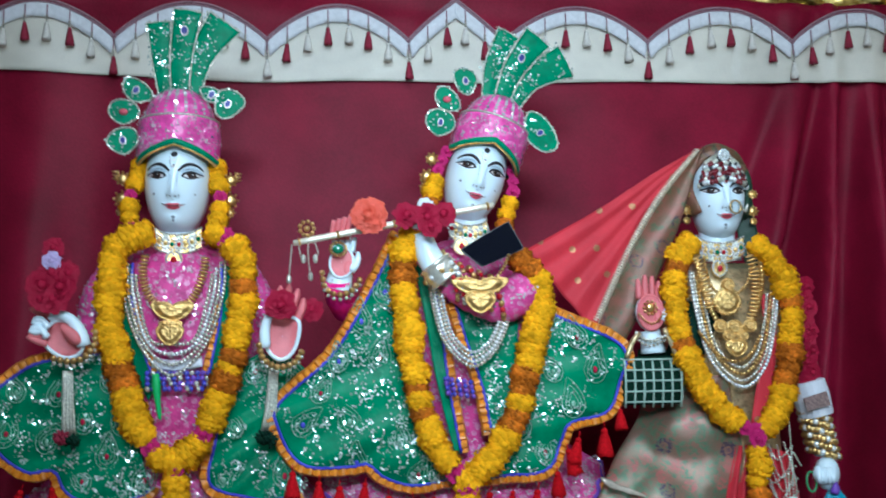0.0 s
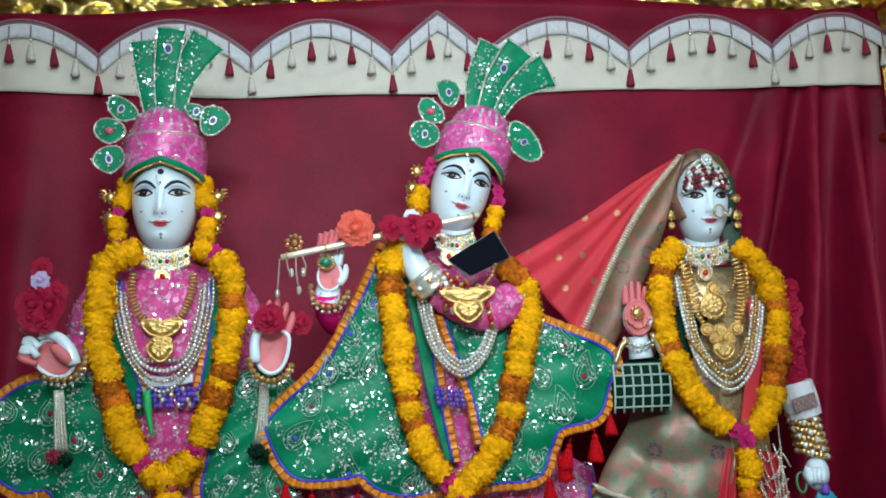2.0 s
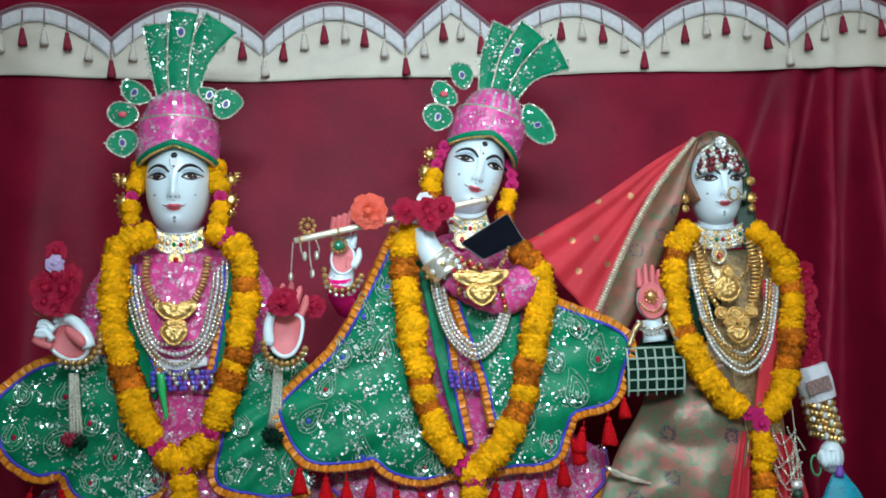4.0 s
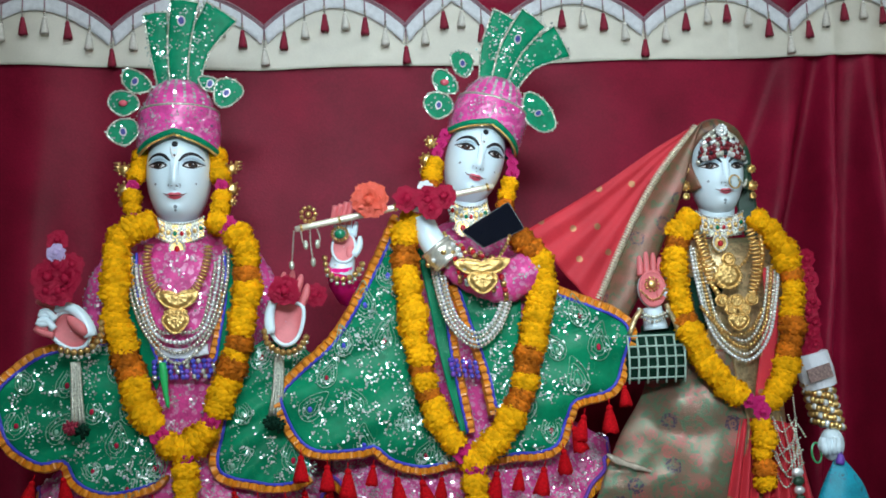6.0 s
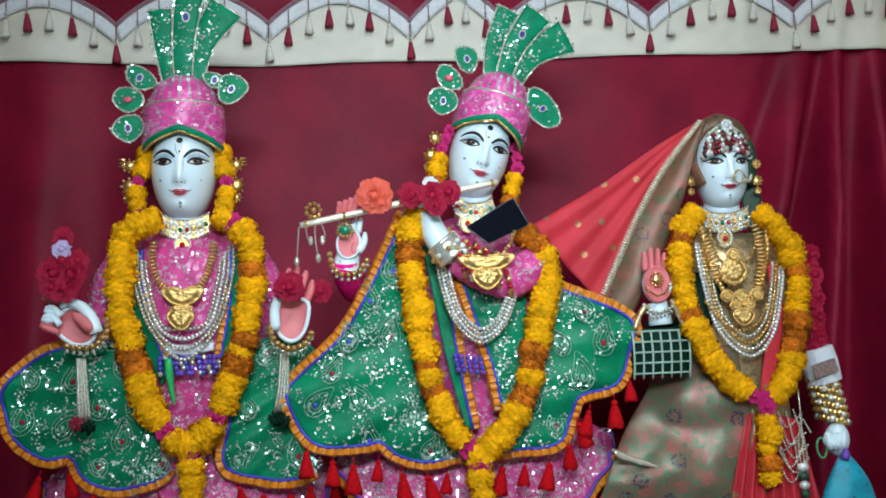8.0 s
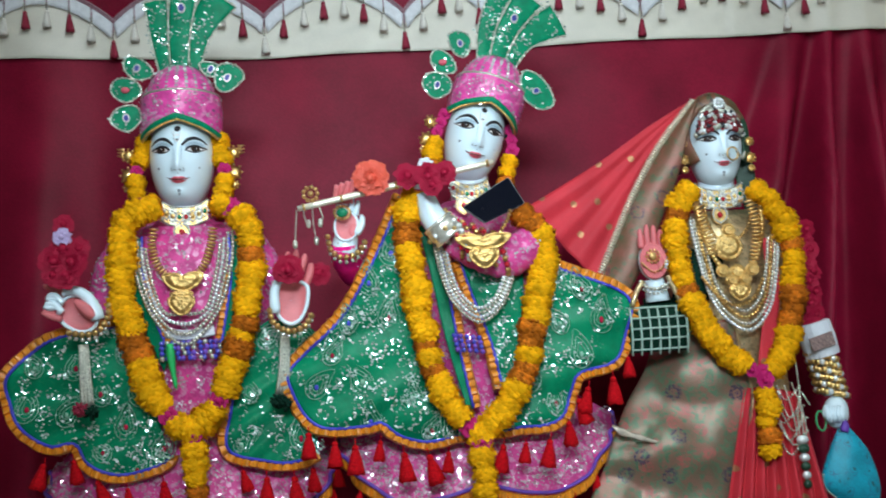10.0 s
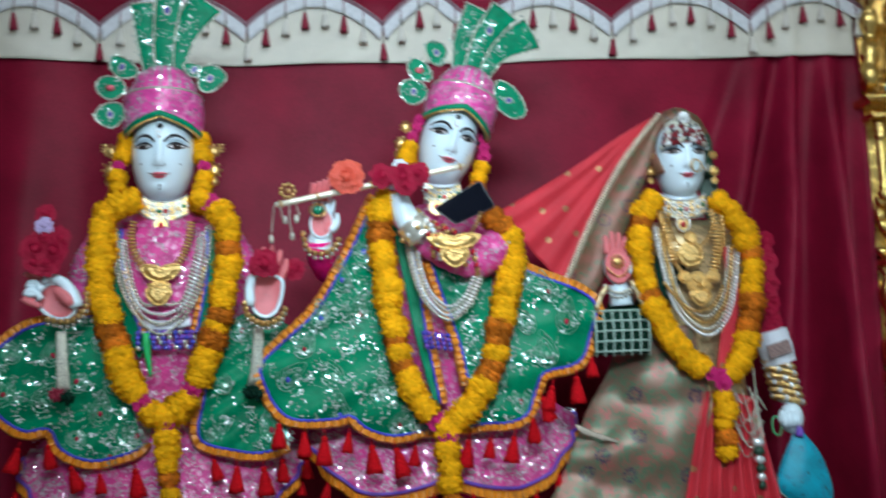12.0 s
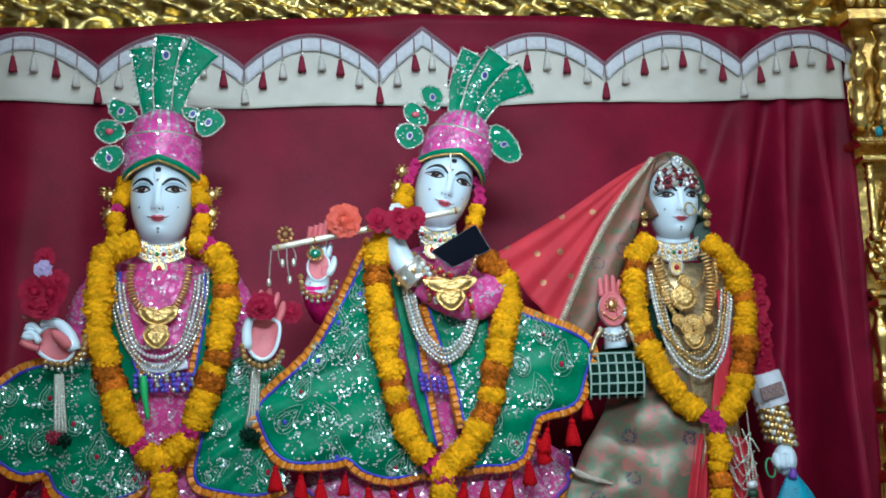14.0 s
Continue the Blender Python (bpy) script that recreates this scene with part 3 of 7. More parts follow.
for a, b in zip(VALLEYS, VALLEYS[1:]):
    n = int((b - a) / 0.006)
    rows, cord, cord2 = [], [], []
    for k in range(n + 1):
        x = a + (b - a) * k / n
        z = scallop(x)
        y = 3.429 + pelmet_depth(min(x, 1.7))
        dz = (scallop(min(b, x + 0.004)) - scallop(max(a, x - 0.004))) / 0.008
        nx, nz = dz / math.hypot(1, dz), -1 / math.hypot(1, dz)
        rib = 0.0022 * (k % 2)
        w = 0.043 + 0.003 * noise.noise(Vector((x * 90, 0, 0)))
        lean = 0.35
        rows.append([Vector((x + nx * w * lean * s, y - rib - 0.004, z - 0.006 - w * s * 1.02)) for s in (0, 0.33, 0.66, 1.0)])
        cord.append(Vector((x, y - 0.006, z)))
        cord2.append(Vector((x, y - 0.006, z - 0.008)))
    sh = Shape()
    sh.grid(rows)
    part("fringe", sh, M_fringe, pelmet, "white ribbed fringe", thick=0.0015)
    sh = Shape()
    sh.tube(cord, 0.0035, 6)
    sh.tube(cord2, 0.0028, 6)
    part("braid", sh, M_cord, pelmet, "mauve braid cords")
    m = max(2, round((b - a) / 0.06))
    for k in range(m):
        x = a + (b - a) * k / m
        if x > 1.72:
            continue
        count += 1
        y = 3.42 + pelmet_depth(min(x, 1.7))
        z = scallop(x) - 0.012 - 0.004 * math.sin(5.3 * count)
        hang = Shape()
        hang.tube([(x, y, z), (x, y - 0.004, z - 0.045)], 0.0022, 5)
        for q in range(3):
            hang.ball((x, y - 0.004, z - 0.034 - 0.009 * q), 0.0042, 6, 4, 1)
        string = part("bead_string", hang, [M_cord, M_pearl], pelmet)
        t = part("tassel", TASSEL_M if count % 2 else TASSEL_C, None, string, "maroon tassel" if count % 2 else "cream tassel")
        t.matrix_basis = pose(x, y - 0.004, z - 0.04, 0, 3 * math.sin(count * 2.1), 40 * count)

# ---------- gilded cornice above ----------
cornice = thing("cornice", (0.0, 3.55, 2.62), "gilded carved cornice above the curtain", "cornice", kind="structure")
sh = Shape()
sh.box(-1.9, 2.02, 3.52, 3.7, 2.5, 3.3)
part("back", sh, M_gold, cornice, smooth=False)
for z0, h, d in ((2.70, 0.03, 0.1), (2.85, 0.04, 0.13)):
    sh = Shape()
    sh.box(-1.9, 2.02, 3.52 - d, 3.519, z0, z0 + h)
    part("moulding", sh, M_shadegold, cornice, smooth=False)
sh = Shape()
rows = []
for i in range(27):
    row = []
    for j in range(421):
        x, z = -1.9 + 3.92 * j / 420, 2.5 + 0.2 * i / 26
        leafy = abs(math.sin(29 * x + 3.0 * math.sin(24 * z))) * abs(math.sin(31 * z + 1.6 * math.sin(13 * x)))
        row.append(Vector((x, 3.515 - 0.03 * leafy - 0.02 * noise.noise(Vector((x * 22, 4, z * 26))) - 0.01 * noise.noise(Vector((x * 60, 9, z * 60))) - 0.03 * (i / 26), z)))
    rows.append(row)
sh.grid(rows)
part("carved_frieze", sh, M_shadegold, cornice, "carved leafy frieze with shade put into the gilding")
leaf = Shape()
for k in range(5):
    a = (k - 2) * 0.5
    leaf.tube(smooth_path([(0, 0, 0), (0.022 * math.sin(a), -0.02, 0.04), (0.045 * math.sin(a), -0.012, 0.075 * math.cos(a * 0.6) + 0.012)], 6), [0.006, 0.011, 0.012, 0.012, 0.011, 0.008, 0.004], 7)
leaf.ball((0, -0.012, 0.004), 0.014, 8, 6)
LEAF = mesh_of("acanthus", leaf, M_shadegold)
for i in range(36):
    o = part("acanthus", LEAF, None, cornice)
    o.matrix_basis = pose(-1.8 + 0.107 * i, 3.515, 2.735, 0, 0, 0)


# ---------- gilded column ----------
def column(at):
    col = thing("column", at, "gilded carved column with niche, balusters and beaded ledges", "column")
    x0, y0 = at[0], at[1]

    def ring(name, z, w, h, d=0.0):
        s = Shape()
        prof = [(w - 0.012, z), (w, z + 0.2 * h), (w, z + 0.8 * h), (w - 0.012, z + h)]
        s.lathe([(r * 1.4142, q) for r, q in prof], pose(x0, y0, 0), 4)
        part(name, s, M_gold, col, smooth=False)

    s = Shape()
    s.box(x0 - 0.13, x0 + 0.13, y0 - 0.03, y0 + 0.13, 0.62, 3.4)
    part("shaft", s, M_gold, col, smooth=False)
    for z, w, h in ((0.62, 0.16, 0.1), (1.1, 0.145, 0.04), (1.275, 0.14, 0.04), (1.325, 0.125, 0.02), (1.625, 0.135, 0.03), (1.66, 0.125, 0.02), (2.075, 0.145, 0.022), (2.12, 0.165, 0.03)):
        ring("ledge", z, w, h)
    beads = Shape()
    for k in range(24):
        beads.ball((x0 - 0.165 + 0.33 * k / 23, y0 - 0.165, 2.135), 0.009, 7, 5)
    part("beading", beads, M_gold, col)
    # niche with two small posts and a tapered leafy relief between them
    for sx in (-0.112, 0.112):
        s = Shape()
        s.lathe([(0.02, 1.83), (0.02, 1.85), (0.011, 1.86), (0.018, 1.868), (0.012, 1.878), (0.014, 1.9), (0.014, 2.0), (0.012, 2.018), (0.019, 2.026), (0.012, 2.036), (0.018, 2.048), (0.013, 2.058), (0.02, 2.075)], pose(x0 + sx, y0 - 0.11, 0), 12)
        part("post", s, M_gold, col)
    s = Shape()
    for i in range(8):
        wide, n = 0.085 * (1 - i / 8.5), 7 - i * 6 // 8
        for k in range(n):
            s.ball((x0 - wide + 2 * wide * (k + 0.5) / n, y0 - 0.085 + 0.02 * abs((k + 0.5) / n - 0.5) * 2, 1.835 + 0.029 * i), (0.95 * wide / n + 0.004, 0.022, 0.019), 8, 6, 0, pose(0, 0, 0, 0, 18 * (-1) ** (k + i), 0).to_3x3())
    part("relief", s, M_gold, col)
    # cluster of curled leaves and fruit below the niche
    rnd = random.Random(5)
    s = Shape()
    for k in range(46):
        px, pz = rnd.uniform(-0.13, 0.13), rnd.uniform(1.66, 1.84)
        s.ball((x0 + px, y0 - 0.09 - 0.03 * rnd.random(), pz), (rnd.uniform(0.012, 0.026), 0.018, rnd.uniform(0.012, 0.03)), 8, 6, 0, pose(0, 0, 0, 0, rnd.uniform(-60, 60), 0).to_3x3())
    part("leaf_cluster", s, M_gold, col)
    # baluster group
    for sx, k, back in ((-0.112, 0.62, 0.0), (-0.02, 1.15, 0.02), (0.075, 0.7, 0.0), (0.122, 0.45, 0.01)):
        s = Shape()
        s.lathe([(0.03 * k, 1.32), (0.056 * k, 1.335), (0.06 * k, 1.36), (0.056 * k, 1.372), (0.06 * k, 1.385), (0.055 * k, 1.4), (0.03 * k, 1.412), (0.026 * k, 1.44), (0.038 * k, 1.452), (0.026 * k, 1.465), (0.034 * k, 1.5), (0.05 * k, 1.53), (0.054 * k, 1.55), (0.03 * k, 1.578), (0.022 * k, 1.6), (0.045 * k, 1.625)], pose(x0 + sx, y0 - 0.08 - back, 0), 18)
        part("baluster", s, M_gold, col)
    # curled upright leaves under the balusters
    for k in range(9):
        px = -0.135 + 0.27 * k / 8
        bend = 0.014 * (-1) ** k
        s = Shape()
        s.tube(smooth_path([(x0 + px - bend, y0 - 0.1, 1.145), (x0 + px + bend, y0 - 0.125, 1.185), (x0 + px, y0 - 0.12, 1.235), (x0 + px - bend, y0 - 0.14, 1.275)], 12), [0.01 + 0.011 * math.sin(math.pi * q / 12) for q in range(13)], 8)
        part("upright_leaf", s, M_gold, col)
    # foot panel: a beaded strip and curling foliage
    for k in range(12):
        s = Shape()
        s.ball((x0 - 0.115, y0 - 0.085, 1.08 - 0.032 * k), (0.022, 0.022, 0.015), 10, 6)
        part("boss", s, M_gold, col)
    for sx in (-0.15, -0.08):
        s = Shape()
        s.tube([(x0 + sx, y0 - 0.07, 0.7), (x0 + sx, y0 - 0.07, 1.1)], 0.007, 7)
        part("fillet", s, M_gold, col)
    rnd = random.Random(11)
    for k in range(26):
        px, pz = -0.04 + 0.048 * (k % 4) + 0.02 * rnd.random(), 0.76 + 0.05 * (k // 4) + 0.02 * rnd.random()
        a, w = rnd.uniform(-0.9, 0.9), rnd.uniform(0.03, 0.045)
        s = Shape()
        s.tube(smooth_path([(x0 + px, y0 - 0.05, pz), (x0 + px + w * math.sin(a), y0 - 0.09, pz + w * math.cos(a)), (x0 + px + 1.5 * w * math.sin(a + 0.6), y0 - 0.085, pz + 1.5 * w * math.cos(a + 0.6))], 8), [0.006, 0.01, 0.013, 0.015, 0.015, 0.013, 0.011, 0.008, 0.004], 7)
        part("curled_leaf", s, M_gold, col)
    # tall scrolls above the ledge
    s = Shape()
    s.tube(smooth_path([(x0 + 0.02, y0 - 0.1, 2.16), (x0 + 0.1, y0 - 0.12, 2.2), (x0 + 0.13, y0 - 0.12, 2.28), (x0 + 0.07, y0 - 0.12, 2.36), (x0 + 0.05, y0 - 0.12, 2.43), (x0 + 0.1, y0 - 0.12, 2.5)], 30), [0.012 + 0.022 * math.sin(math.pi * min(1, k / 24)) for k in range(31)], 9)
    part("scroll", s, M_gold, col)
    s = Shape()
    for dx, hgt, w in ((-0.13, 0.3, 0.03), (-0.045, 0.34, 0.036), (0.02, 0.26, 0.03)):
        s.tube(smooth_path([(x0 + dx, y0 - 0.1, 2.17), (x0 + dx - 0.012, y0 - 0.14, 2.22), (x0 + dx + 0.008, y0 - 0.12, 2.17 + hgt * 0.6), (x0 + dx, y0 - 0.15, 2.17 + hgt)], 20), [w * (0.45 + 0.6 * abs(math.sin(k * 0.55))) for k in range(21)], 9)
    part("plume", s, M_gold, col)
    s = Shape()
    for k in range(18):
        s.ball((x0 - 0.12 + 0.014 * k, y0 - 0.13, 2.19 + 0.02 * math.sin(k * 1.9)), 0.013, 8, 6)
    part("fruit_row", s, M_gold, col)
    s = Shape()
    s.ball((x0 - 0.09, y0 - 0.155, 2.165), (0.012, 0.01, 0.016), 8, 6, 0)
    part("gem", s, M_teal, col, "small turquoise gem")
    s = Shape()
    s.ball((x0 - 0.02, y0 - 0.155, 2.168), (0.011, 0.01, 0.018), 8, 6, 0)
    part("gem", s, M_lilac, col, "small pale gem")
    for z0 in (2.52, 2.62, 2.74):
        ring("capital_tier", z0, 0.15 + (z0 - 2.5) * 0.2, 0.05)
    s = Shape()
    for k in range(9):
        s.ball((x0 - 0.14 + 0.035 * k, y0 - 0.15, 2.59), (0.016, 0.014, 0.024), 8, 6)
    part("bud_row", s, M_gold, col)
    return col


column_1 = column((1.852, 3.5, 0.62))
column_1.scale = (0.98, 1, 1)
copy_thing(column_1, pose(2.5, 3.76, 0.62))

chain = thing("pearl_swag", (1.88, 3.36, 1.66), "silver pearl swag with gold pendants hanging on the column", "pearl swag")
swag_out, swag_in = [(1.827, 3.345, 1.559), (1.829, 3.345, 1.444), (1.847, 3.345, 1.365), (1.893, 3.345, 1.323), (1.931, 3.345, 1.370), (1.946, 3.345, 1.458), (1.948, 3.345, 1.546)], [(1.862, 3.345, 1.552), (1.867, 3.345, 1.487), (1.872, 3.345, 1.443), (1.890, 3.345, 1.421), (1.907, 3.345, 1.445), (1.916, 3.345, 1.485), (1.921, 3.345, 1.547)]
for k in range(5):
    sh = Shape()
    for p in smooth_path([Vector(a).lerp(Vector(b), k / 4) for a, b in zip(swag_out, swag_in)], 46 - 4 * k):
        sh.ball(p, 0.0058, 6, 4)
    part("strand", sh, M_silver, chain, "silver pearl strand", kind="stuff")
for k, (x, y, z) in enumerate([(1.843, 3.355, 1.714), (1.846, 3.355, 1.660), (1.853, 3.355, 1.610), (1.862, 3.355, 1.571), (1.907, 3.355, 1.566)]):
    r = (0.02, 0.022, 0.02, 0.014, 0.016)[k]
    sh = Shape()
    sh.tube([(x + r * math.cos(a), y, z + r * math.sin(a)) for a in (2 * math.pi * j / 20 for j in range(21))], 0.0055, 7)
    sh.ball((x, y, z), (r * 0.45, 0.006, r * 0.45), 9, 6)
    part("pendant", sh, M_goldj, chain, "pierced gold pendant")


# ---------- statues ----------
def taper(z):
    t = max(0.0, min(1.0, (-z - 0.02) / 0.11))
    return 1 - 0.06 * t * t * (3 - 2 * t)


def relief(x, z):
    """How far brow, nose, lips and chin stand out of the egg of a face."""
    g = lambda u, s: math.exp(-(u / s) ** 2)
    t = max(0.0, min(1.0, (0.022 - z) / 0.071))
    fall = 1.0 if z > -0.05 else max(0.0, 1 - (-0.05 - z) / 0.008)
    d = 0.022 * t ** 1.1 * fall * g(x, 0.0055 + 0.004 * t)
    d += 0.005 * fall * t ** 4 * (g(x - 0.011, 0.006) + g(x + 0.011, 0.006))
    d -= 0.006 * (g(x - 0.034, 0.017) + g(x + 0.034, 0.017)) * g(z + 0.001, 0.013)
    d += 0.003 * (g(x - 0.034, 0.018) + g(x + 0.034, 0.018)) * g(z - 0.02, 0.01)
    d += 0.006 * g(x, 0.018) * g(z + 0.073, 0.008) + 0.007 * g(x, 0.02) * g(z + 0.108, 0.014)
    d -= 0.003 * g(x, 0.016) * g(z + 0.09, 0.005)
    d += 0.003 * (g(x - 0.045, 0.02) + g(x + 0.045, 0.02)) * g(z + 0.045, 0.02)
    return d


FX, FY, FZ, FZL, FC, JAW = 0.0785, 0.092, 0.126, 0.131, -0.003, 0.72


def front(x, z):
    c = math.sqrt(max(0.02, 1 - ((z - FC) / (FZ if z > FC else FZL)) ** 2)) ** (1.0 if z > FC else JAW)
    s = max(-0.98, min(0.98, x / (FX * taper(z) * c)))
    k = math.sqrt(1 - s * s)
    return -FY * c * k - relief(x, z) * k


def head(sh, m):
    """Head with painted features and painted shading; slots 0 marble, 1 ink, 2 white, 3 brown, 4 lip, 7 grey marks and
    shade, 8 pale blue shade.
    """
    rows = []
    for i in range(49):
        ph = math.pi * (i / 48 - 0.5)
        z, c = FC + (FZ if ph > 0 else FZL) * math.sin(ph), max(0.0, math.cos(ph)) ** (1.0 if ph > 0 else JAW)
        row = []
        for j in range(84):
            th = 2 * math.pi * j / 84
            x = FX * taper(z) * c * math.sin(th)
            row.append(m @ Vector((x, -FY * c * math.cos(th) - relief(x, z) * max(0.0, math.cos(th)), z)))
        rows.append(row)
    sh.grid(rows, 0, True)

    def almond(cx, cz, hw, up, dn, off, slot, slant=0.0):
        out = []
        for i in range(13):
            u = -1 + i / 6
            x = cx + hw * u
            hi, lo = cz + slant * u + up * (1 - u * u) ** 0.8, cz + slant * u - dn * (1 - u * u)
            out.append([m @ Vector((x, front(x, z) - off, z)) for z in (lo + (hi - lo) * k / 4 for k in range(5))])
        sh.grid(out, slot)

    def stroke(pts, r, slot=1, off=0.0006):
        path = smooth_path([(x, 0, z) for x, z in pts], 14)
        sh.tube([m @ Vector((p.x, front(p.x, p.z) - off, p.z)) for p in path], [r * (0.35 + 0.65 * math.sin(math.pi * min(1, (i + 2) / 16))) for i in range(15)], 6, slot)

    def dot(x, z, r, slot=1, off=0.0012):
        ring = [(x + r * math.cos(a), z + r * math.sin(a)) for a in (2 * math.pi * k / 12 for k in range(12))]
        base = len(sh.v)
        sh.v.extend(tuple(m @ Vector((p, front(p, q) - off, q))) for p, q in ring)
        sh.cap(range(base, base + 12), slot)

    for sx in (-1, 1):
        almond(sx * 0.042, -0.001, 0.0225, 0.0076, 0.0066, 0.0012, 2, sx * 0.0012)
        almond(sx * 0.0415, -0.0008, 0.0115, 0.0074, 0.0064, 0.0018, 3)
        dot(sx * 0.0415, 0.0, 0.0042, 1, 0.0023)
        # white catchlight painted on the pupil
        dot(sx * 0.0415 + 0.002, 0.0022, 0.0011, 2, 0.0026)
        stroke([(sx * 0.0185, -0.004), (sx * 0.027, 0.0042), (sx * 0.041, 0.0076), (sx * 0.055, 0.0052), (sx * 0.067, 0.0038)], 0.0036)
        stroke([(sx * 0.019, -0.004), (sx * 0.04, -0.0078), (sx * 0.063, 0.0012)], 0.002)
        stroke([(sx * 0.024, 0.0115), (sx * 0.041, 0.0145), (sx * 0.058, 0.0095)], 0.0006, 7)
        stroke([(sx * 0.0105, 0.0075), (sx * 0.016, 0.0135), (sx * 0.025, 0.0215), (sx * 0.040, 0.0265), (sx * 0.055, 0.0235), (sx * 0.066, 0.0155)], 0.0042)
        dot(sx * 0.0062, -0.0548, 0.0023, 1, 0.0012)
        stroke([(sx * 0.0125, -0.048), (sx * 0.0145, -0.052), (sx * 0.011, -0.057)], 0.0009, 7)
        # bluish shade down the nose sides, put into the paint
        stroke([(sx * 0.0135, 0.013), (sx * 0.0095, -0.004), (sx * 0.009, -0.03)], 0.0016, 8)
        # bluish lid paint with shading put into its colour
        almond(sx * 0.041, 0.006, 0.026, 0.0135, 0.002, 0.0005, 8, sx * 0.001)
    almond(0, -0.0735, 0.024, 0.0045, 0.001, 0.0016, 4)
    almond(-0.0075, -0.0725, 0.0105, 0.0045, 0.002, 0.0018, 4)
    almond(0.0075, -0.0725, 0.0105, 0.0045, 0.002, 0.0018, 4)
    almond(0, -0.0765, 0.018, 0.001, 0.0068, 0.0022, 4)
    stroke([(-0.028, -0.0685), (-0.013, -0.0742), (0, -0.0752), (0.013, -0.0742), (0.028, -0.0685)], 0.0012, 3, 0.0024)
    # shade under the nose tip, painted as a grey stroke
    stroke([(-0.0085, -0.0575), (0, -0.0592), (0.0085, -0.0575)], 0.0017, 7)
    stroke([(-0.008, 0.044), (-0.0065, 0.028), (0.0, 0.016), (0.0065, 0.028), (0.008, 0.044)], 0.0015, 2, 0.001)
    stroke([(-0.0105, 0.044), (-0.009, 0.027), (-0.003, 0.0135)], 0.0007, 7)
    dot(0, 0.05, 0.0078, 1)
    dot(0, 0.034, 0.0038, 2)
    dot(0, 0.0215, 0.0028, 1)
    dot(0, -0.1, 0.0045, 7)
    dot(0, -0.108, 0.003, 7)
    dot(-0.047, -0.045, 0.003, 7)
    dot(0.049, -0.045, 0.002, 7)


# grey for face marks and painted shade; pale blue for lid and nose shading
M_markshade = mat("grey_blue_marks_and_shade", (0.2, 0.25, 0.28), 0.4, vary=0.1, bump=0)
M_faceshade = mat("pale_blue_face_shade", (0.5, 0.64, 0.73), 0.4, vary=0.08, bump=0)
SKIN = [M_marble, M_ink, M_white, M_brown, M_lip, M_palm, M_magenta, M_markshade, M_faceshade]


def hand(sh, m, curl=0.0, spread=1.0, k=1.0, palm=5, tips=0):
    """An open hand: palm towards -y, fingers along z, from a palm centre at the origin."""
    r3 = m.to_3x3()
    sh.ball(m @ Vector((0, 0.01 * k, 0)), (0.036 * k, 0.0155 * k, 0.048 * k), 16, 10, 0, r3)
    edge = [(0.03 * math.cos(a), 0.0415 * math.sin(a) - 0.001) for a in (2 * math.pi * q / 24 for q in range(24))]
    sh.grid([[m @ Vector((k * x * s, k * (-0.0072 - 0.0022 * s ** 3 + 0.002 * math.sin(40 * x * s + 30 * z * s)), k * z * s)) for x, z in edge] for s in (0.02, 0.25, 0.5, 0.75, 1.0)], palm, True)
    sh.tube([m @ Vector((k * x * 1.08, -0.0055 * k, k * z * 1.06)) for x, z in edge + edge[:2]], 0.0042 * k, 8, tips)
    sh.ball(m @ Vector((0.018 * k, -0.007 * k, -0.014 * k)), (0.011 * k, 0.006 * k, 0.02 * k), 12, 8, palm, r3)
    for i, (fx, fl) in enumerate(((-0.025, 0.05), (-0.0085, 0.06), (0.0085, 0.057), (0.024, 0.045))):
        pts = []
        for j in range(8):
            s = j / 7
            a = curl * s * 1.7
            pts.append(m @ Vector((k * fx * (1 + 0.25 * s * spread), k * (0.004 - fl * (1 - math.cos(a)) * 0.8 - 0.004 * s), k * (0.036 + (fl * (math.sin(a) / a if a > 0.01 else 1) * s)))))
        sh.tube(pts, [k * q for q in (0.0095, 0.0092, 0.0085, 0.0086, 0.008, 0.0075, 0.0065, 0.0035)], 9, tips)
    pts = smooth_path([m @ Vector(p) for p in ((k * 0.028, 0, -k * 0.02), (k * 0.043, -k * 0.006, k * 0.005), (k * 0.042, -k * 0.012, k * 0.035))], 6)
    sh.tube(pts, [k * q for q in (0.013, 0.0125, 0.0115, 0.01, 0.0095, 0.008, 0.004)], 9, 0)


def cupped_palm(sh, outline, deep):
    """A palm seen open: a painted hollow inside a rounded white rim, on a white back."""
    ring = smooth_path(outline, 40, True)[:-1]
    mid = sum(ring, Vector()) / len(ring)
    rows = [[mid.lerp(p, q) + Vector((0, deep * (0.45 - 0.6 * q ** 3) + 0.0015 * math.sin(60 * p.x * q + 45 * p.z * q), 0)) for p in ring] for q in (0.02, 0.2, 0.4, 0.6, 0.8, 0.94)]
    sh.grid(rows, 5, True)
    sh.tube([mid.lerp(p, 0.98) + Vector((0, -0.15 * deep, 0)) for p in ring + ring[:2]], 0.0048, 8, 0)
    sh.grid([[mid.lerp(p, q) + Vector((0, deep * (0.1 + 1.0 * math.sqrt(max(0.0, 1.06 - q * q))), 0)) for p in ring] for q in (1.03, 0.98, 0.85, 0.6, 0.3, 0.02)], 0, True)


def neck(sh, m, low):
    c = m @ Vector((0, 0.012, -0.07))
    sh.tube([c, c.lerp(Vector(low), 0.5), Vector(low)], [0.047, 0.044, 0.06], 18, 0)


HEAD_A = pose(*(-0.362, 3.000, 1.930), -2, 1.0, 0)
HEAD_B = pose(*(0.368, 2.990, 1.945), -2, 16, 5) @ Matrix.Scale(0.93, 4)
HEAD_C = pose(*(0.981, 2.990, 1.892), -2, 1, 0) @ Matrix.Scale(0.86, 4)

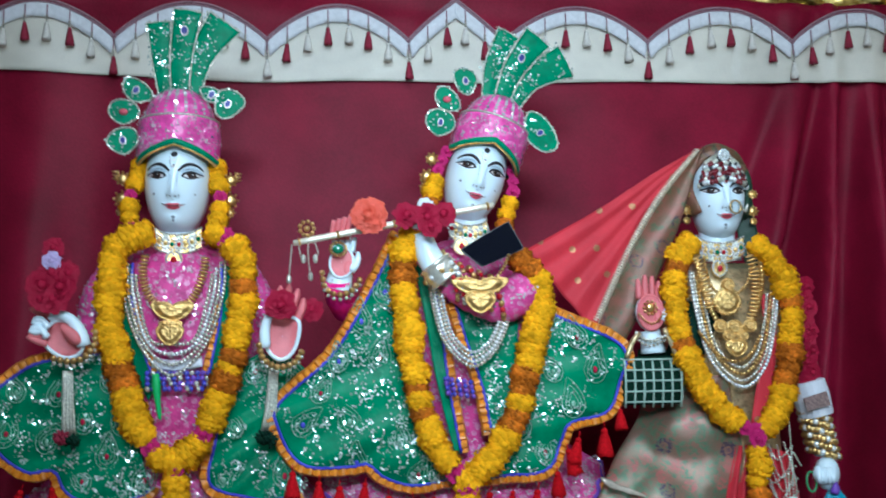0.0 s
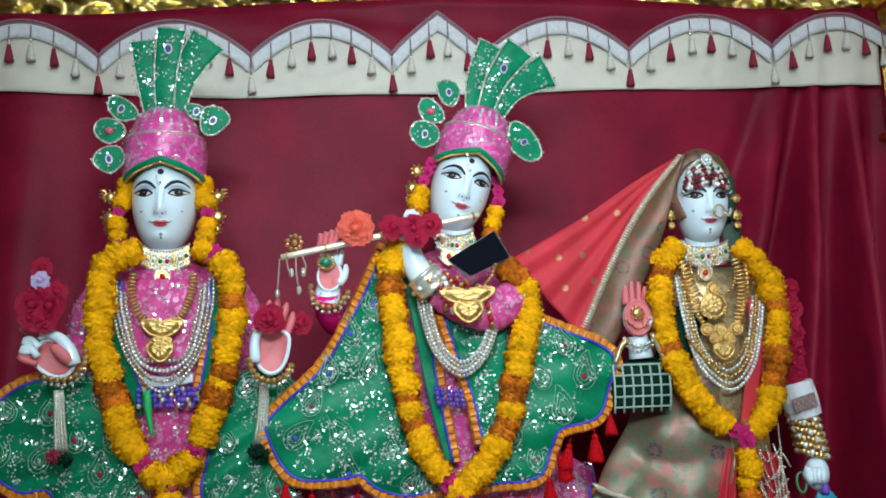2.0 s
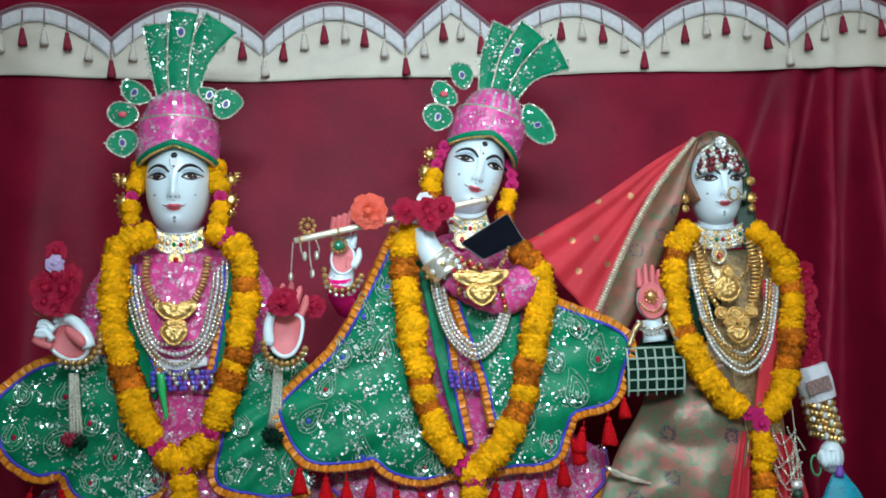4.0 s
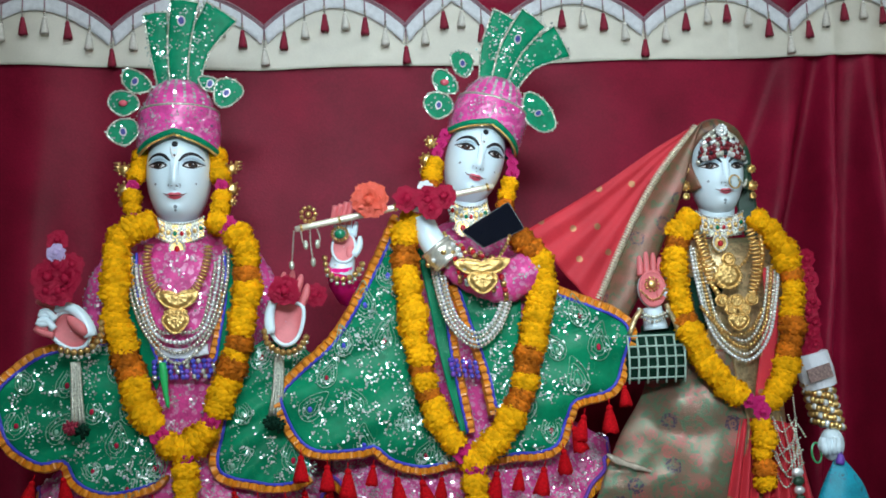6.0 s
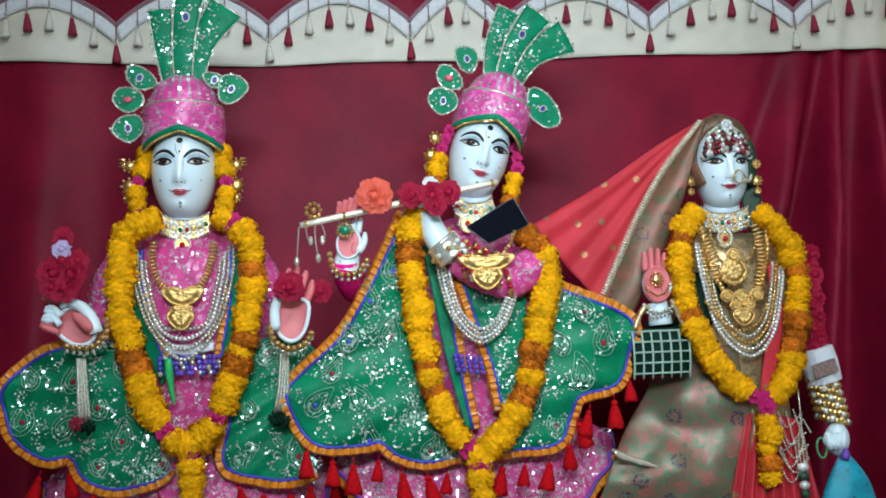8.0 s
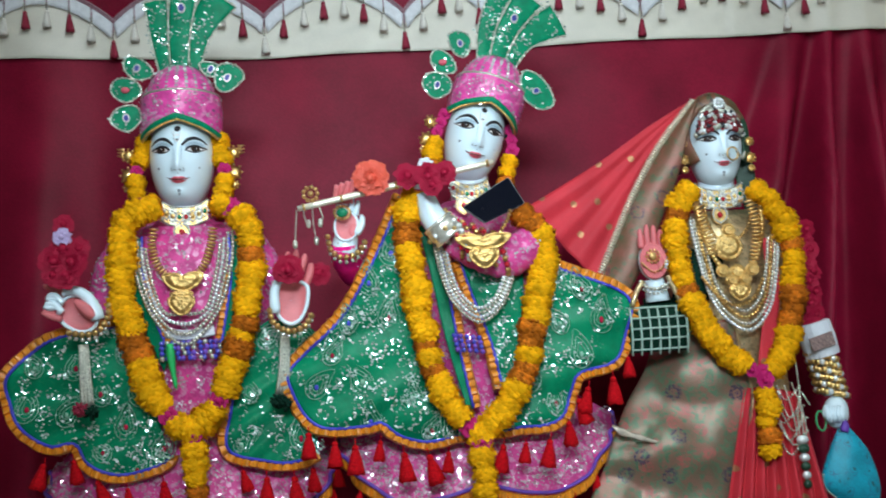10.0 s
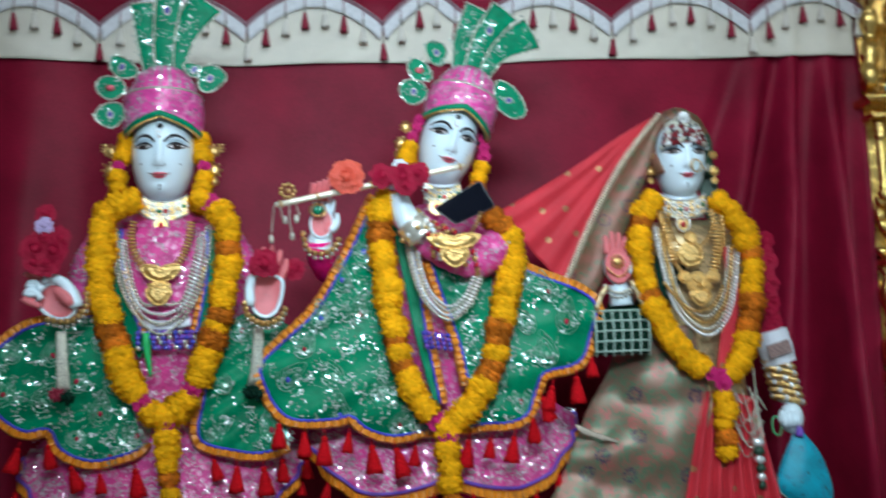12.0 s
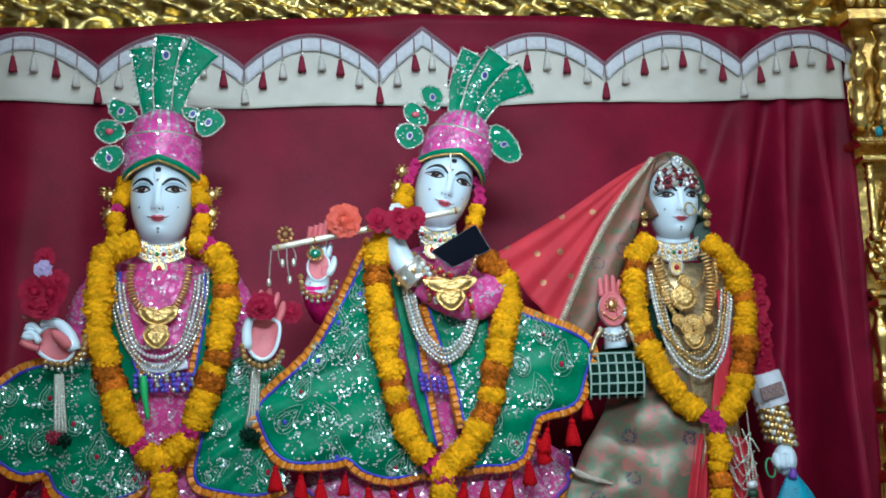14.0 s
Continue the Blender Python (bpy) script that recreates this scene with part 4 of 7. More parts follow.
# standing statue with both palms open
body = Shape()
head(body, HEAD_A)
neck(body, HEAD_A, (-0.366, 3.010, 1.760))
body.lathe([(0.05, 1.08), (0.14, 1.15), (0.125, 1.38), (0.165, 1.55), (0.17, 1.66), (0.11, 1.735), (0.05, 1.77)], pose(-0.362, 3.02, 0), 24, 0, 1.0, 0.6)
cupped_palm(body, [(-0.639, 2.840, 1.543), (-0.625, 2.840, 1.521), (-0.595, 2.840, 1.503), (-0.567, 2.840, 1.505), (-0.550, 2.840, 1.524), (-0.551, 2.840, 1.547), (-0.568, 2.840, 1.571), (-0.593, 2.840, 1.587), (-0.616, 2.840, 1.586), (-0.634, 2.840, 1.566)], 0.014)
body.tube(smooth_path([(-0.547, 2.830, 1.529), (-0.559, 2.830, 1.565), (-0.583, 2.830, 1.592), (-0.611, 2.830, 1.599), (-0.625, 2.830, 1.588)], 12), [0.016, 0.0165, 0.016, 0.015, 0.0145, 0.014, 0.0135, 0.013, 0.012, 0.011, 0.01, 0.009, 0.005], 10, 0)
body.tube(smooth_path([(-0.554, 2.818, 1.534), (-0.574, 2.818, 1.555), (-0.596, 2.818, 1.574)], 8), [0.006, 0.011, 0.013, 0.0135, 0.013, 0.012, 0.011, 0.009, 0.005], 10, 5)
for finger, tint in (([(-0.623, 2.820, 1.570), (-0.641, 2.820, 1.589), (-0.656, 2.820, 1.585), (-0.647, 2.820, 1.580), (-0.624, 2.820, 1.582)], 0), ([(-0.624, 2.815, 1.549), (-0.643, 2.815, 1.569), (-0.661, 2.815, 1.566), (-0.651, 2.815, 1.561), (-0.626, 2.815, 1.564)], 0), ([(-0.627, 2.820, 1.534), (-0.646, 2.820, 1.540), (-0.665, 2.820, 1.550), (-0.657, 2.820, 1.554), (-0.640, 2.820, 1.546)], 5), ([(-0.623, 2.860, 1.590), (-0.643, 2.860, 1.602), (-0.663, 2.860, 1.611), (-0.675, 2.860, 1.616)], 5)):
    body.tube(smooth_path(finger, 12), [0.008] * 9 + [0.0078, 0.007, 0.006, 0.003], 9, tint)
cupped_palm(body, [(-0.146, 2.840, 1.578), (-0.145, 2.840, 1.543), (-0.135, 2.840, 1.508), (-0.111, 2.840, 1.491), (-0.086, 2.840, 1.501), (-0.070, 2.840, 1.533), (-0.065, 2.840, 1.574), (-0.080, 2.840, 1.589), (-0.106, 2.840, 1.596), (-0.131, 2.840, 1.592)], 0.012)
body.tube(smooth_path([(-0.142, 2.825, 1.519), (-0.144, 2.825, 1.558), (-0.137, 2.825, 1.586), (-0.127, 2.825, 1.609)], 8), [0.01, 0.0125, 0.0125, 0.012, 0.0115, 0.011, 0.01, 0.008, 0.004], 10, 0)
for finger in ([(-0.125, 2.845, 1.589), (-0.121, 2.845, 1.623), (-0.111, 2.845, 1.644), (-0.108, 2.845, 1.662)], [(-0.106, 2.845, 1.591), (-0.100, 2.845, 1.627), (-0.091, 2.845, 1.648), (-0.088, 2.845, 1.666)], [(-0.088, 2.845, 1.587), (-0.079, 2.845, 1.621), (-0.072, 2.845, 1.639), (-0.068, 2.845, 1.655)], [(-0.073, 2.845, 1.579), (-0.061, 2.845, 1.605), (-0.057, 2.845, 1.620), (-0.055, 2.845, 1.633)]):
    body.tube(smooth_path(finger, 10), [0.0095] * 7 + [0.009, 0.008, 0.0065, 0.003], 9, 5)
for lx in (-0.415, -0.295):
    body.tube(smooth_path([(lx, 3.02, 1.12), (lx, 2.99, 0.9), (lx, 2.99, 0.68)], 10), [0.06 - 0.0025 * k for k in range(11)], 14, 6)
    body.ball((lx, 2.93, 0.645), (0.042, 0.09, 0.026), 14, 8, 0)
tagged(part("statue", body, SKIN, None, "white marble statue with painted eyes and open pink palms"), category="statue", group="shrine statues")

# flute-playing statue, leaning its head
body = Shape()
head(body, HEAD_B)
neck(body, HEAD_B, (0.354, 3.010, 1.770))
body.lathe([(0.05, 1.08), (0.14, 1.15), (0.125, 1.38), (0.16, 1.55), (0.165, 1.66), (0.11, 1.745), (0.05, 1.78)], pose(0.355, 3.02, 0), 24, 0, 1.0, 0.6)
hand(body, pose(*(0.032, 2.830, 1.713), -10, 8, 0), 0.35, 0.7, 0.82)
body.tube(smooth_path([(0.022, 2.850, 1.650), (0.028, 2.850, 1.677), (0.033, 2.850, 1.696)], 6), [0.033, 0.032, 0.031, 0.03, 0.029, 0.028, 0.026], 12, 0)
body.tube(smooth_path([(0.264, 2.810, 1.682), (0.233, 2.810, 1.725), (0.218, 2.810, 1.779)], 8), [0.034, 0.033, 0.032, 0.031, 0.03, 0.028, 0.026, 0.024, 0.022], 12, 0)
for k in range(4):
    body.tube(smooth_path([Vector((0.218, 2.800, 1.788)) + Vector((0.011 * (k - 1.5), 0, 0)), Vector((0.227, 2.790, 1.831)) + Vector((0.013 * (k - 1.5), 0, 0.004 * k))], 6), 0.0085, 8, 0)
    body.tube(smooth_path([Vector((0.025, 2.820, 1.766)) + Vector((0.012 * (k - 1.5), 0, 0)), Vector((0.035, 2.805, 1.808)) + Vector((0.013 * (k - 1.5), 0, 0.004 * k))], 6), 0.0065, 8, 5)
body.tube(smooth_path([(0.222, 2.990, 1.100), (0.250, 2.950, 1.003), (0.342, 2.920, 0.889)], 10) + [Vector((0.4, 2.9, 0.68))], [0.06] * 8 + [0.055, 0.05, 0.046, 0.04], 16, 6)
body.tube(smooth_path([(0.414, 2.980, 1.088), (0.389, 2.980, 0.976), (0.372, 2.980, 0.878)], 10) + [Vector((0.34, 2.99, 0.68))], [0.058] * 8 + [0.055, 0.05, 0.046, 0.04], 16, 6)
body.ball((0.43, 2.85, 0.645), (0.045, 0.09, 0.026), 14, 8, 0)
body.ball((0.32, 2.95, 0.645), (0.042, 0.09, 0.026), 14, 8, 0)
tagged(part("statue", body, SKIN, None, "white marble flute-playing statue with crossed legs"), category="statue", group="shrine statues")

# veiled statue
body = Shape()
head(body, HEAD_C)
neck(body, HEAD_C, (0.984, 3.010, 1.727))
body.lathe([(0.05, 1.0), (0.1, 1.1), (0.09, 1.3), (0.1, 1.48), (0.1, 1.58), (0.06, 1.65), (0.045, 1.72)], pose(0.985, 3.02, 0), 24, 0, 1.0, 0.6)
hand(body, pose(*(0.770, 2.880, 1.593), -6, 0, 0), 0.12, 0.35, 0.95, 5, 5)
body.tube(smooth_path([(0.779, 2.900, 1.495), (0.777, 2.900, 1.522), (0.773, 2.900, 1.550)], 6), [0.03, 0.029, 0.028, 0.027, 0.026, 0.025, 0.024], 12, 0)
body.tube(smooth_path([(1.189, 2.970, 1.395), (1.215, 2.970, 1.310), (1.227, 2.970, 1.239)], 8), 0.026, 12, 0)
body.ball((1.220, 2.950, 1.196), (0.03, 0.03, 0.042), 16, 10, 0)
for k in range(4):
    body.tube(smooth_path([Vector((1.189, 2.925, 1.205)) + Vector((0.013 * k, 0.004 * abs(k - 1.5), 0.004)), Vector((1.185, 2.915, 1.189)) + Vector((0.012 * k, 0, 0)), Vector((1.194, 2.930, 1.173)) + Vector((0.01 * k, 0, 0))], 8), [0.0085] * 7 + [0.007, 0.004], 8, 0)
body.tube(smooth_path([(1.191, 2.930, 1.213), (1.184, 2.930, 1.195), (1.195, 2.930, 1.179)], 6), 0.009, 8, 0)
body.lathe([(0.06, 0.64), (0.1, 0.7), (0.12, 1.0), (0.1, 1.1)], pose(1.0, 3.02, 0), 20, 0, 1.0, 0.6)
tagged(part("statue", body, SKIN, None, "smaller white marble statue with a raised reddened palm"), category="statue", group="shrine statues")


# ---------- dresses ----------
def bodice(parent, x, z0, wide, fabric, seed):
    rows = []
    for i in range(31):
        t = i / 30
        z = z0 + (1.76 - 1.1) * t
        w = 0.93 * wide * (0.92 - 0.12 * math.sin(math.pi * min(1, t * 1.6)) + 0.28 * math.sin(math.pi * max(0, t - 0.25) / 0.9)) * (1 if t < 0.85 else 1 - ((t - 0.85) / 0.15) ** 2 * 0.6)
        row = []
        for j in range(41):
            a = math.pi * (j / 40) * 1.2 - math.pi * 0.1
            row.append(Vector((x - w * math.cos(a), 3.02 - (0.62 * w + 0.012) * math.sin(a) + 0.003 * noise.noise(Vector((j * 0.4, i * 0.3, seed))), z)))
        rows.append(row)
    s = Shape()
    s.grid(rows)
    b = part("bodice", s, fabric, parent, "tight sequined bodice", thick=0.003)
    part("glitter", sequins(rows, 620, seed, 0.0033, 0.012, 6), M_pinkglint, b, "silver sequins", False, "stuff")


def sleeve(parent, pts, r0, r1, fabric, seed):
    path = smooth_path(pts, 20)
    s = Shape()
    s.tube(path, [r0 + (r1 - r0) * k / 20 + 0.002 * math.sin(k * 2.3) for k in range(21)], 16)
    part("sleeve", s, fabric, parent)
    rnd = random.Random(seed)
    q = Shape()
    for _ in range(160):
        k = rnd.randrange(20)
        a = rnd.uniform(-1.5, 1.5)
        d = Vector((math.sin(a), -math.cos(a), rnd.uniform(-0.3, 0.3))).normalized()
        q.disc(path[k].lerp(path[k + 1], rnd.random()) + d * (r0 + (r1 - r0) * k / 20 + 0.004), d + Vector((rnd.gauss(0, 0.4), 0, rnd.gauss(0, 0.4))), 0.003)
    part("glitter", q, M_silver, parent, "silver sequins", False, "stuff")


def skirt(parent, cx, ztop, half, zhem, zpeak, depth, seed, lean=0.0):
    """A bell skirt whose hem makes two lobes that meet in a small peak in front."""
    rows = []
    for i in range(91):
        a = math.radians(-115 + 230 * i / 90)
        s = math.sin(a)
        u = (abs(s) - 0.48) / 0.5
        hem = zhem + (zpeak if u < 0 else 0.125) * u * u + (0.04 if math.cos(a) < 0 else 0)
        row = []
        for j in range(25):
            v = j / 24
            r = 0.36 + 0.64 * v ** 0.75
            ripple = 1 + 0.018 * v * math.sin(17 * a)
            row.append(Vector((cx + lean * v + half * r * s * ripple, 3.02 - depth * r * math.cos(a) * ripple, ztop + (hem - ztop) * v)))
        rows.append(row)
    s = Shape()
    s.grid(rows)
    b = part("skirt", s, M_pink, parent, "flared pink sequined skirt", thick=0.003)
    part("glitter", sequins(rows[8:83], 640, seed, 0.003, 0.013, 6), M_pinkglint, b, "silver sequins", False, "stuff")
    hemseq = [r[-6:-1] for r in rows[8:83]]
    part("glitter", sequins(hemseq, 200, seed + 1, 0.0032, 0.012, 4), M_pinkglint, b, "dense silver sequins along the hem", False, "stuff")
    edge = [r[-1] for r in rows]
    rib = pleated(edge, 0.024, lambda p, t: (Vector(((p.x - cx) * 0.25, (p.y - 3.02) * 0.25, -1))).normalized())
    part("ribbon", rib, M_orange, parent, "pleated orange ribbon hem", False, thick=0.002)
    pipe = Shape()
    pipe.tube([p + Vector((0, -0.004 if p.y < 3.02 else 0.004, 0.007)) for p in edge], 0.005, 6)
    part("piping", pipe, M_violet, parent, "violet piping")
    return rows


RED_TASSEL = mesh_of("tassel", tassel_shape(0.1, 0.25), M_redyarn)


def tassels_along(parent, pts, n, seed, size=1.0):
    rnd = random.Random(seed)
    for k, p in enumerate(smooth_path(pts, n)):
        t = part("tassel", RED_TASSEL, None, parent, "red yarn tassel")
        t.matrix_basis = pose(p.x + rnd.uniform(-0.012, 0.012), p.y - 0.008, p.z - 0.014, rnd.uniform(-8, 8), rnd.uniform(-20, 20), rnd.uniform(0, 360)) @ Matrix.Scale(size * rnd.uniform(0.55, 0.82), 4)


dress_a = thing("dress", (-0.365, 3.02, 1.1), "pink sequined dress with flared scalloped skirt on a statue", "dress", "statue clothes")
bodice(dress_a, -0.362, 1.12, 0.185, M_pink, 3)
sleeve(dress_a, [(-0.499, 2.990, 1.721), (-0.549, 2.990, 1.648), (-0.569, 2.990, 1.553)], 0.04, 0.034, M_pink, 4)
sleeve(dress_a, [(-0.217, 2.990, 1.718), (-0.163, 2.990, 1.633), (-0.131, 2.990, 1.519)], 0.04, 0.034, M_pink, 5)
rows_a = skirt(dress_a, -0.372, 1.32, 0.345, 0.998, 0.055, 0.135, 6)
tassels_along(dress_a, [r[-1] for r in rows_a[14:77]], 9, 7, 0.8)

dress_b = thing("dress", (0.33, 3.02, 1.1), "pink sequined dress under a cape on the flute player", "dress", "statue clothes")
bodice(dress_b, 0.352, 1.12, 0.18, M_pink, 8)
rows_b = skirt(dress_b, 0.322, 1.34, 0.345, 1.05, 0.04, 0.135, 9, 0.0)
tassels_along(dress_b, [r[-1] for r in rows_b[14:77]], 9, 10, 0.8)
sleeve(dress_b, [(0.475, 2.850, 1.653), (0.412, 2.850, 1.616), (0.346, 2.850, 1.631), (0.280, 2.850, 1.671)], 0.05, 0.037, M_pink, 12)
sleeve(dress_b, [(0.207, 3.020, 1.733), (0.137, 3.000, 1.608), (0.053, 2.950, 1.608), (0.023, 2.860, 1.647), (0.021, 2.845, 1.672)], 0.04, 0.031, M_magenta, 13)

# ---------- embroidered green shawls ----------
shawl_a = thing("shawl", (-0.37, 2.95, 1.3), "green sequined shawl with orange ruffled edging on a statue", "shawl", "statue clothes")
c = (-0.594, 2.950, 1.341)
trimmed_cloth(shawl_a, [(-0.469, 2.890, 1.533), (-0.458, 2.890, 1.441), (-0.438, 2.890, 1.336), (-0.411, 2.890, 1.212)], [(-0.484, 2.900, 1.514), (-0.664, 2.900, 1.492), (-0.771, 2.900, 1.413), (-0.769, 2.900, 1.345), (-0.737, 2.900, 1.279), (-0.681, 2.900, 1.244), (-0.626, 2.900, 1.247), (-0.599, 2.900, 1.201), (-0.535, 2.900, 1.169), (-0.471, 2.900, 1.174), (-0.417, 2.900, 1.192), (-0.409, 2.900, 1.207)], M_green, c, 21, 190, 0.008, nv=26, name="wing")
trimmed_cloth(shawl_a, [(-0.164, 2.900, 1.507), (-0.078, 2.900, 1.490), (-0.034, 2.900, 1.435), (-0.049, 2.900, 1.370), (-0.059, 2.900, 1.265), (-0.066, 2.900, 1.193)], [(-0.224, 2.900, 1.470), (-0.249, 2.900, 1.392), (-0.262, 2.900, 1.301), (-0.276, 2.900, 1.249), (-0.274, 2.900, 1.210), (-0.249, 2.900, 1.192), (-0.174, 2.900, 1.174), (-0.135, 2.900, 1.169), (-0.095, 2.900, 1.175), (-0.066, 2.900, 1.189)], M_green, (-0.158, 2.930, 1.321), 22, 120, 0.005, nv=22, name="wing")
for near, far, mid_at in (([(-0.220, 2.890, 1.712), (-0.221, 2.890, 1.616), (-0.234, 2.890, 1.524), (-0.255, 2.890, 1.433)], [(-0.247, 2.880, 1.713), (-0.246, 2.880, 1.617), (-0.259, 2.880, 1.538), (-0.277, 2.880, 1.447)], (-0.162, 2.900, 1.561)), ([(-0.490, 2.890, 1.693), (-0.475, 2.890, 1.574), (-0.449, 2.890, 1.487), (-0.412, 2.890, 1.401)], [(-0.449, 2.880, 1.720), (-0.448, 2.880, 1.625), (-0.428, 2.880, 1.532), (-0.394, 2.880, 1.439)], (-0.554, 2.900, 1.578))):
    rows = patch(near, far, 24, 6, 0.002)
    sh = Shape()
    sh.grid(rows)
    part("lapel", sh, M_green, shawl_a, thick=0.003)
    part("ribbon", pleated([r[-1] for r in rows[8:]], 0.016, away_from(mid_at)), M_orange, shawl_a, "pleated orange ribbon edging", False, thick=0.002)
    sh = Shape()
    sh.tube([r[-1] + Vector((0, -0.005, 0)) for r in rows], 0.004, 6)
    part("piping", sh, M_blue, shawl_a, "blue piping")
tassels_along(shawl_a, [(-0.700, 2.900, 1.234), (-0.626, 2.900, 1.238), (-0.542, 2.900, 1.166), (-0.433, 2.900, 1.177)], 4, 23)
tassels_along(shawl_a, [(-0.249, 2.900, 1.186), (-0.161, 2.900, 1.165), (-0.069, 2.900, 1.180)], 3, 24)

cape_b = thing("cape", (0.35, 2.9, 1.3), "flaring green sequined cape with orange ruffled edging on the flute player", "cape", "statue clothes")
rows = trimmed_cloth(cape_b, [(0.182, 2.880, 1.783), (0.195, 2.880, 1.666), (0.212, 2.880, 1.531), (0.237, 2.880, 1.384), (0.276, 2.880, 1.276), (0.309, 2.880, 1.202)], [(0.169, 2.880, 1.786), (0.086, 2.880, 1.623), (0.009, 2.880, 1.502), (-0.080, 2.880, 1.424), (-0.123, 2.880, 1.380), (-0.121, 2.880, 1.345), (-0.091, 2.880, 1.278), (-0.043, 2.880, 1.244), (0.052, 2.880, 1.242), (0.089, 2.880, 1.248), (0.130, 2.880, 1.215), (0.196, 2.880, 1.196), (0.263, 2.880, 1.208), (0.306, 2.880, 1.214)], M_green, (0.139, 2.880, 1.428), 31, 330, 0.008, nv=34, belly=0.015, name="wing")
rows = trimmed_cloth(cape_b, [(0.479, 2.880, 1.642), (0.487, 2.880, 1.533), (0.453, 2.880, 1.401), (0.414, 2.880, 1.296), (0.371, 2.880, 1.238), (0.345, 2.880, 1.200)], [(0.496, 2.880, 1.628), (0.531, 2.880, 1.591), (0.619, 2.880, 1.555), (0.702, 2.880, 1.508), (0.692, 2.880, 1.430), (0.656, 2.880, 1.358), (0.568, 2.880, 1.334), (0.547, 2.880, 1.296), (0.522, 2.880, 1.238), (0.478, 2.880, 1.217), (0.417, 2.880, 1.216), (0.354, 2.880, 1.209)], M_green, (0.487, 2.880, 1.399), 32, 130, 0.006, nv=26, belly=0.012, name="wing")
rows = patch([(0.198, 2.885, 1.734), (0.226, 2.885, 1.598), (0.253, 2.885, 1.436), (0.295, 2.885, 1.262)], [(0.256, 2.885, 1.651), (0.266, 2.885, 1.569), (0.283, 2.885, 1.421), (0.309, 2.885, 1.268)], 30, 6, 0.002)
sh = Shape(); sh.grid(rows)
part("lapel", sh, M_green, cape_b, thick=0.003)
part("ribbon", pleated([r[-1] for r in rows], 0.02, away_from((0.139, 2.880, 1.428))), M_orange, cape_b, "pleated orange ribbon edging", False, thick=0.002)
sh = Shape(); sh.tube([r[-1] + Vector((0, -0.005, 0)) for r in rows], 0.004, 6)
part("piping", sh, M_blue, cape_b, "blue piping")
rows = patch([(0.450, 2.875, 1.616), (0.443, 2.875, 1.481), (0.424, 2.875, 1.375), (0.393, 2.875, 1.284)], [(0.297, 2.875, 1.622), (0.325, 2.875, 1.526), (0.360, 2.875, 1.418), (0.379, 2.875, 1.311)], 30, 12, 0.003)
sh = Shape(); sh.grid(rows)
lap = part("lapel", sh, M_green, cape_b, thick=0.003)
part("glitter", sequins(rows, 60, 77), M_greenglint, lap, "silver sequins", False, "stuff")
part("ribbon", pleated([r[-1] for r in rows], 0.02, away_from((0.487, 2.880, 1.399))), M_orange, cape_b, "pleated orange ribbon edging", False, thick=0.002)
sh = Shape(); sh.tube([r[-1] + Vector((0, -0.005, 0)) for r in rows], 0.004, 6)
part("piping", sh, M_blue, cape_b, "blue piping")
tassels_along(cape_b, [(-0.084, 2.850, 1.267), (-0.001, 2.850, 1.233), (0.071, 2.850, 1.238), (0.148, 2.850, 1.203), (0.246, 2.850, 1.198)], 6, 33)
tassels_along(cape_b, [(0.372, 2.850, 1.210), (0.446, 2.850, 1.209), (0.507, 2.850, 1.227), (0.548, 2.850, 1.311), (0.628, 2.850, 1.343), (0.678, 2.850, 1.391)], 7, 34)


# ---------- turban crowns with feathers ----------
def feather(parent, m, pts, w0, w1, seed, eye=None):
    """A flat stiff plume along pts (x, z), silver-braided round its edge, with sequins and an eye spot."""
    path = smooth_path([(x, 0, z) for x, z in pts], 16)
    left, right = [], []
    for i, p in enumerate(path):
        t = (path[min(i + 1, 16)] - path[max(i - 1, 0)]).normalized()
        n = Vector((t.z, 0, -t.x))
        w = (w0 + (w1 - w0) * i / 16) / 2
        left.append(p - n * w)
        right.append(p + n * w)
    s = Shape()
    rows = [[m @ (a.lerp(b, k / 6) + Vector((0, -0.004 * math.sin(math.pi * k / 6), 0))) for k in range(7)] for a, b in zip(left, right)]
    s.grid(rows)
    f = part("feather", s, M_plume, parent, "green plume with silver edging", thick=0.004)
    s = Shape()
    spangles(s, m, [p + Vector((0, -0.004, 0)) for p in left + right[::-1]], seed)
    part("edging", s, [M_thread, M_greenglint], f, "silver spangled edging")
    part("glitter", sequins(rows, 15, seed, 0.0032, 0.012, 6, 0.45), M_greenglint, f, "silver sequins", False, "stuff")
    if eye is not None:
        eye_spot(f, m, path[eye] + Vector((0, -0.008, 0)))


def spangles(s, m, pts, seed):
    """A thin cord beset with tilted spangles."""
    rnd = random.Random(seed)
    s.tube([m @ p for p in pts], 0.0022, 5)
    for p in smooth_path(pts, int(length_of(pts) / 0.0085)):
        s.disc(m @ (p + Vector((rnd.gauss(0, 0.0016), -0.003, rnd.gauss(0, 0.0016)))), (rnd.gauss(0, 0.45), -1, rnd.gauss(0.2, 0.45)), rnd.uniform(0.002, 0.0036), rnd.choice((4, 5, 6)), int(rnd.random() < 0.35))


def eye_spot(parent, m, p, k=1.0):
    s = Shape()
    for r, y, slot in ((0.0115, 0.0, 0), (0.0078, -0.002, 1)):
        s.plate([m @ (p + Vector((r * k * math.cos(a) * 0.9, y, r * k * math.sin(a) * 1.2))) for a in (2 * math.pi * i / 12 for i in range(12))], (0, -0.0015, 0), slot)
    part("eye_spot", s, [M_silver, M_navy], parent, "silver ring with a blue centre", False)


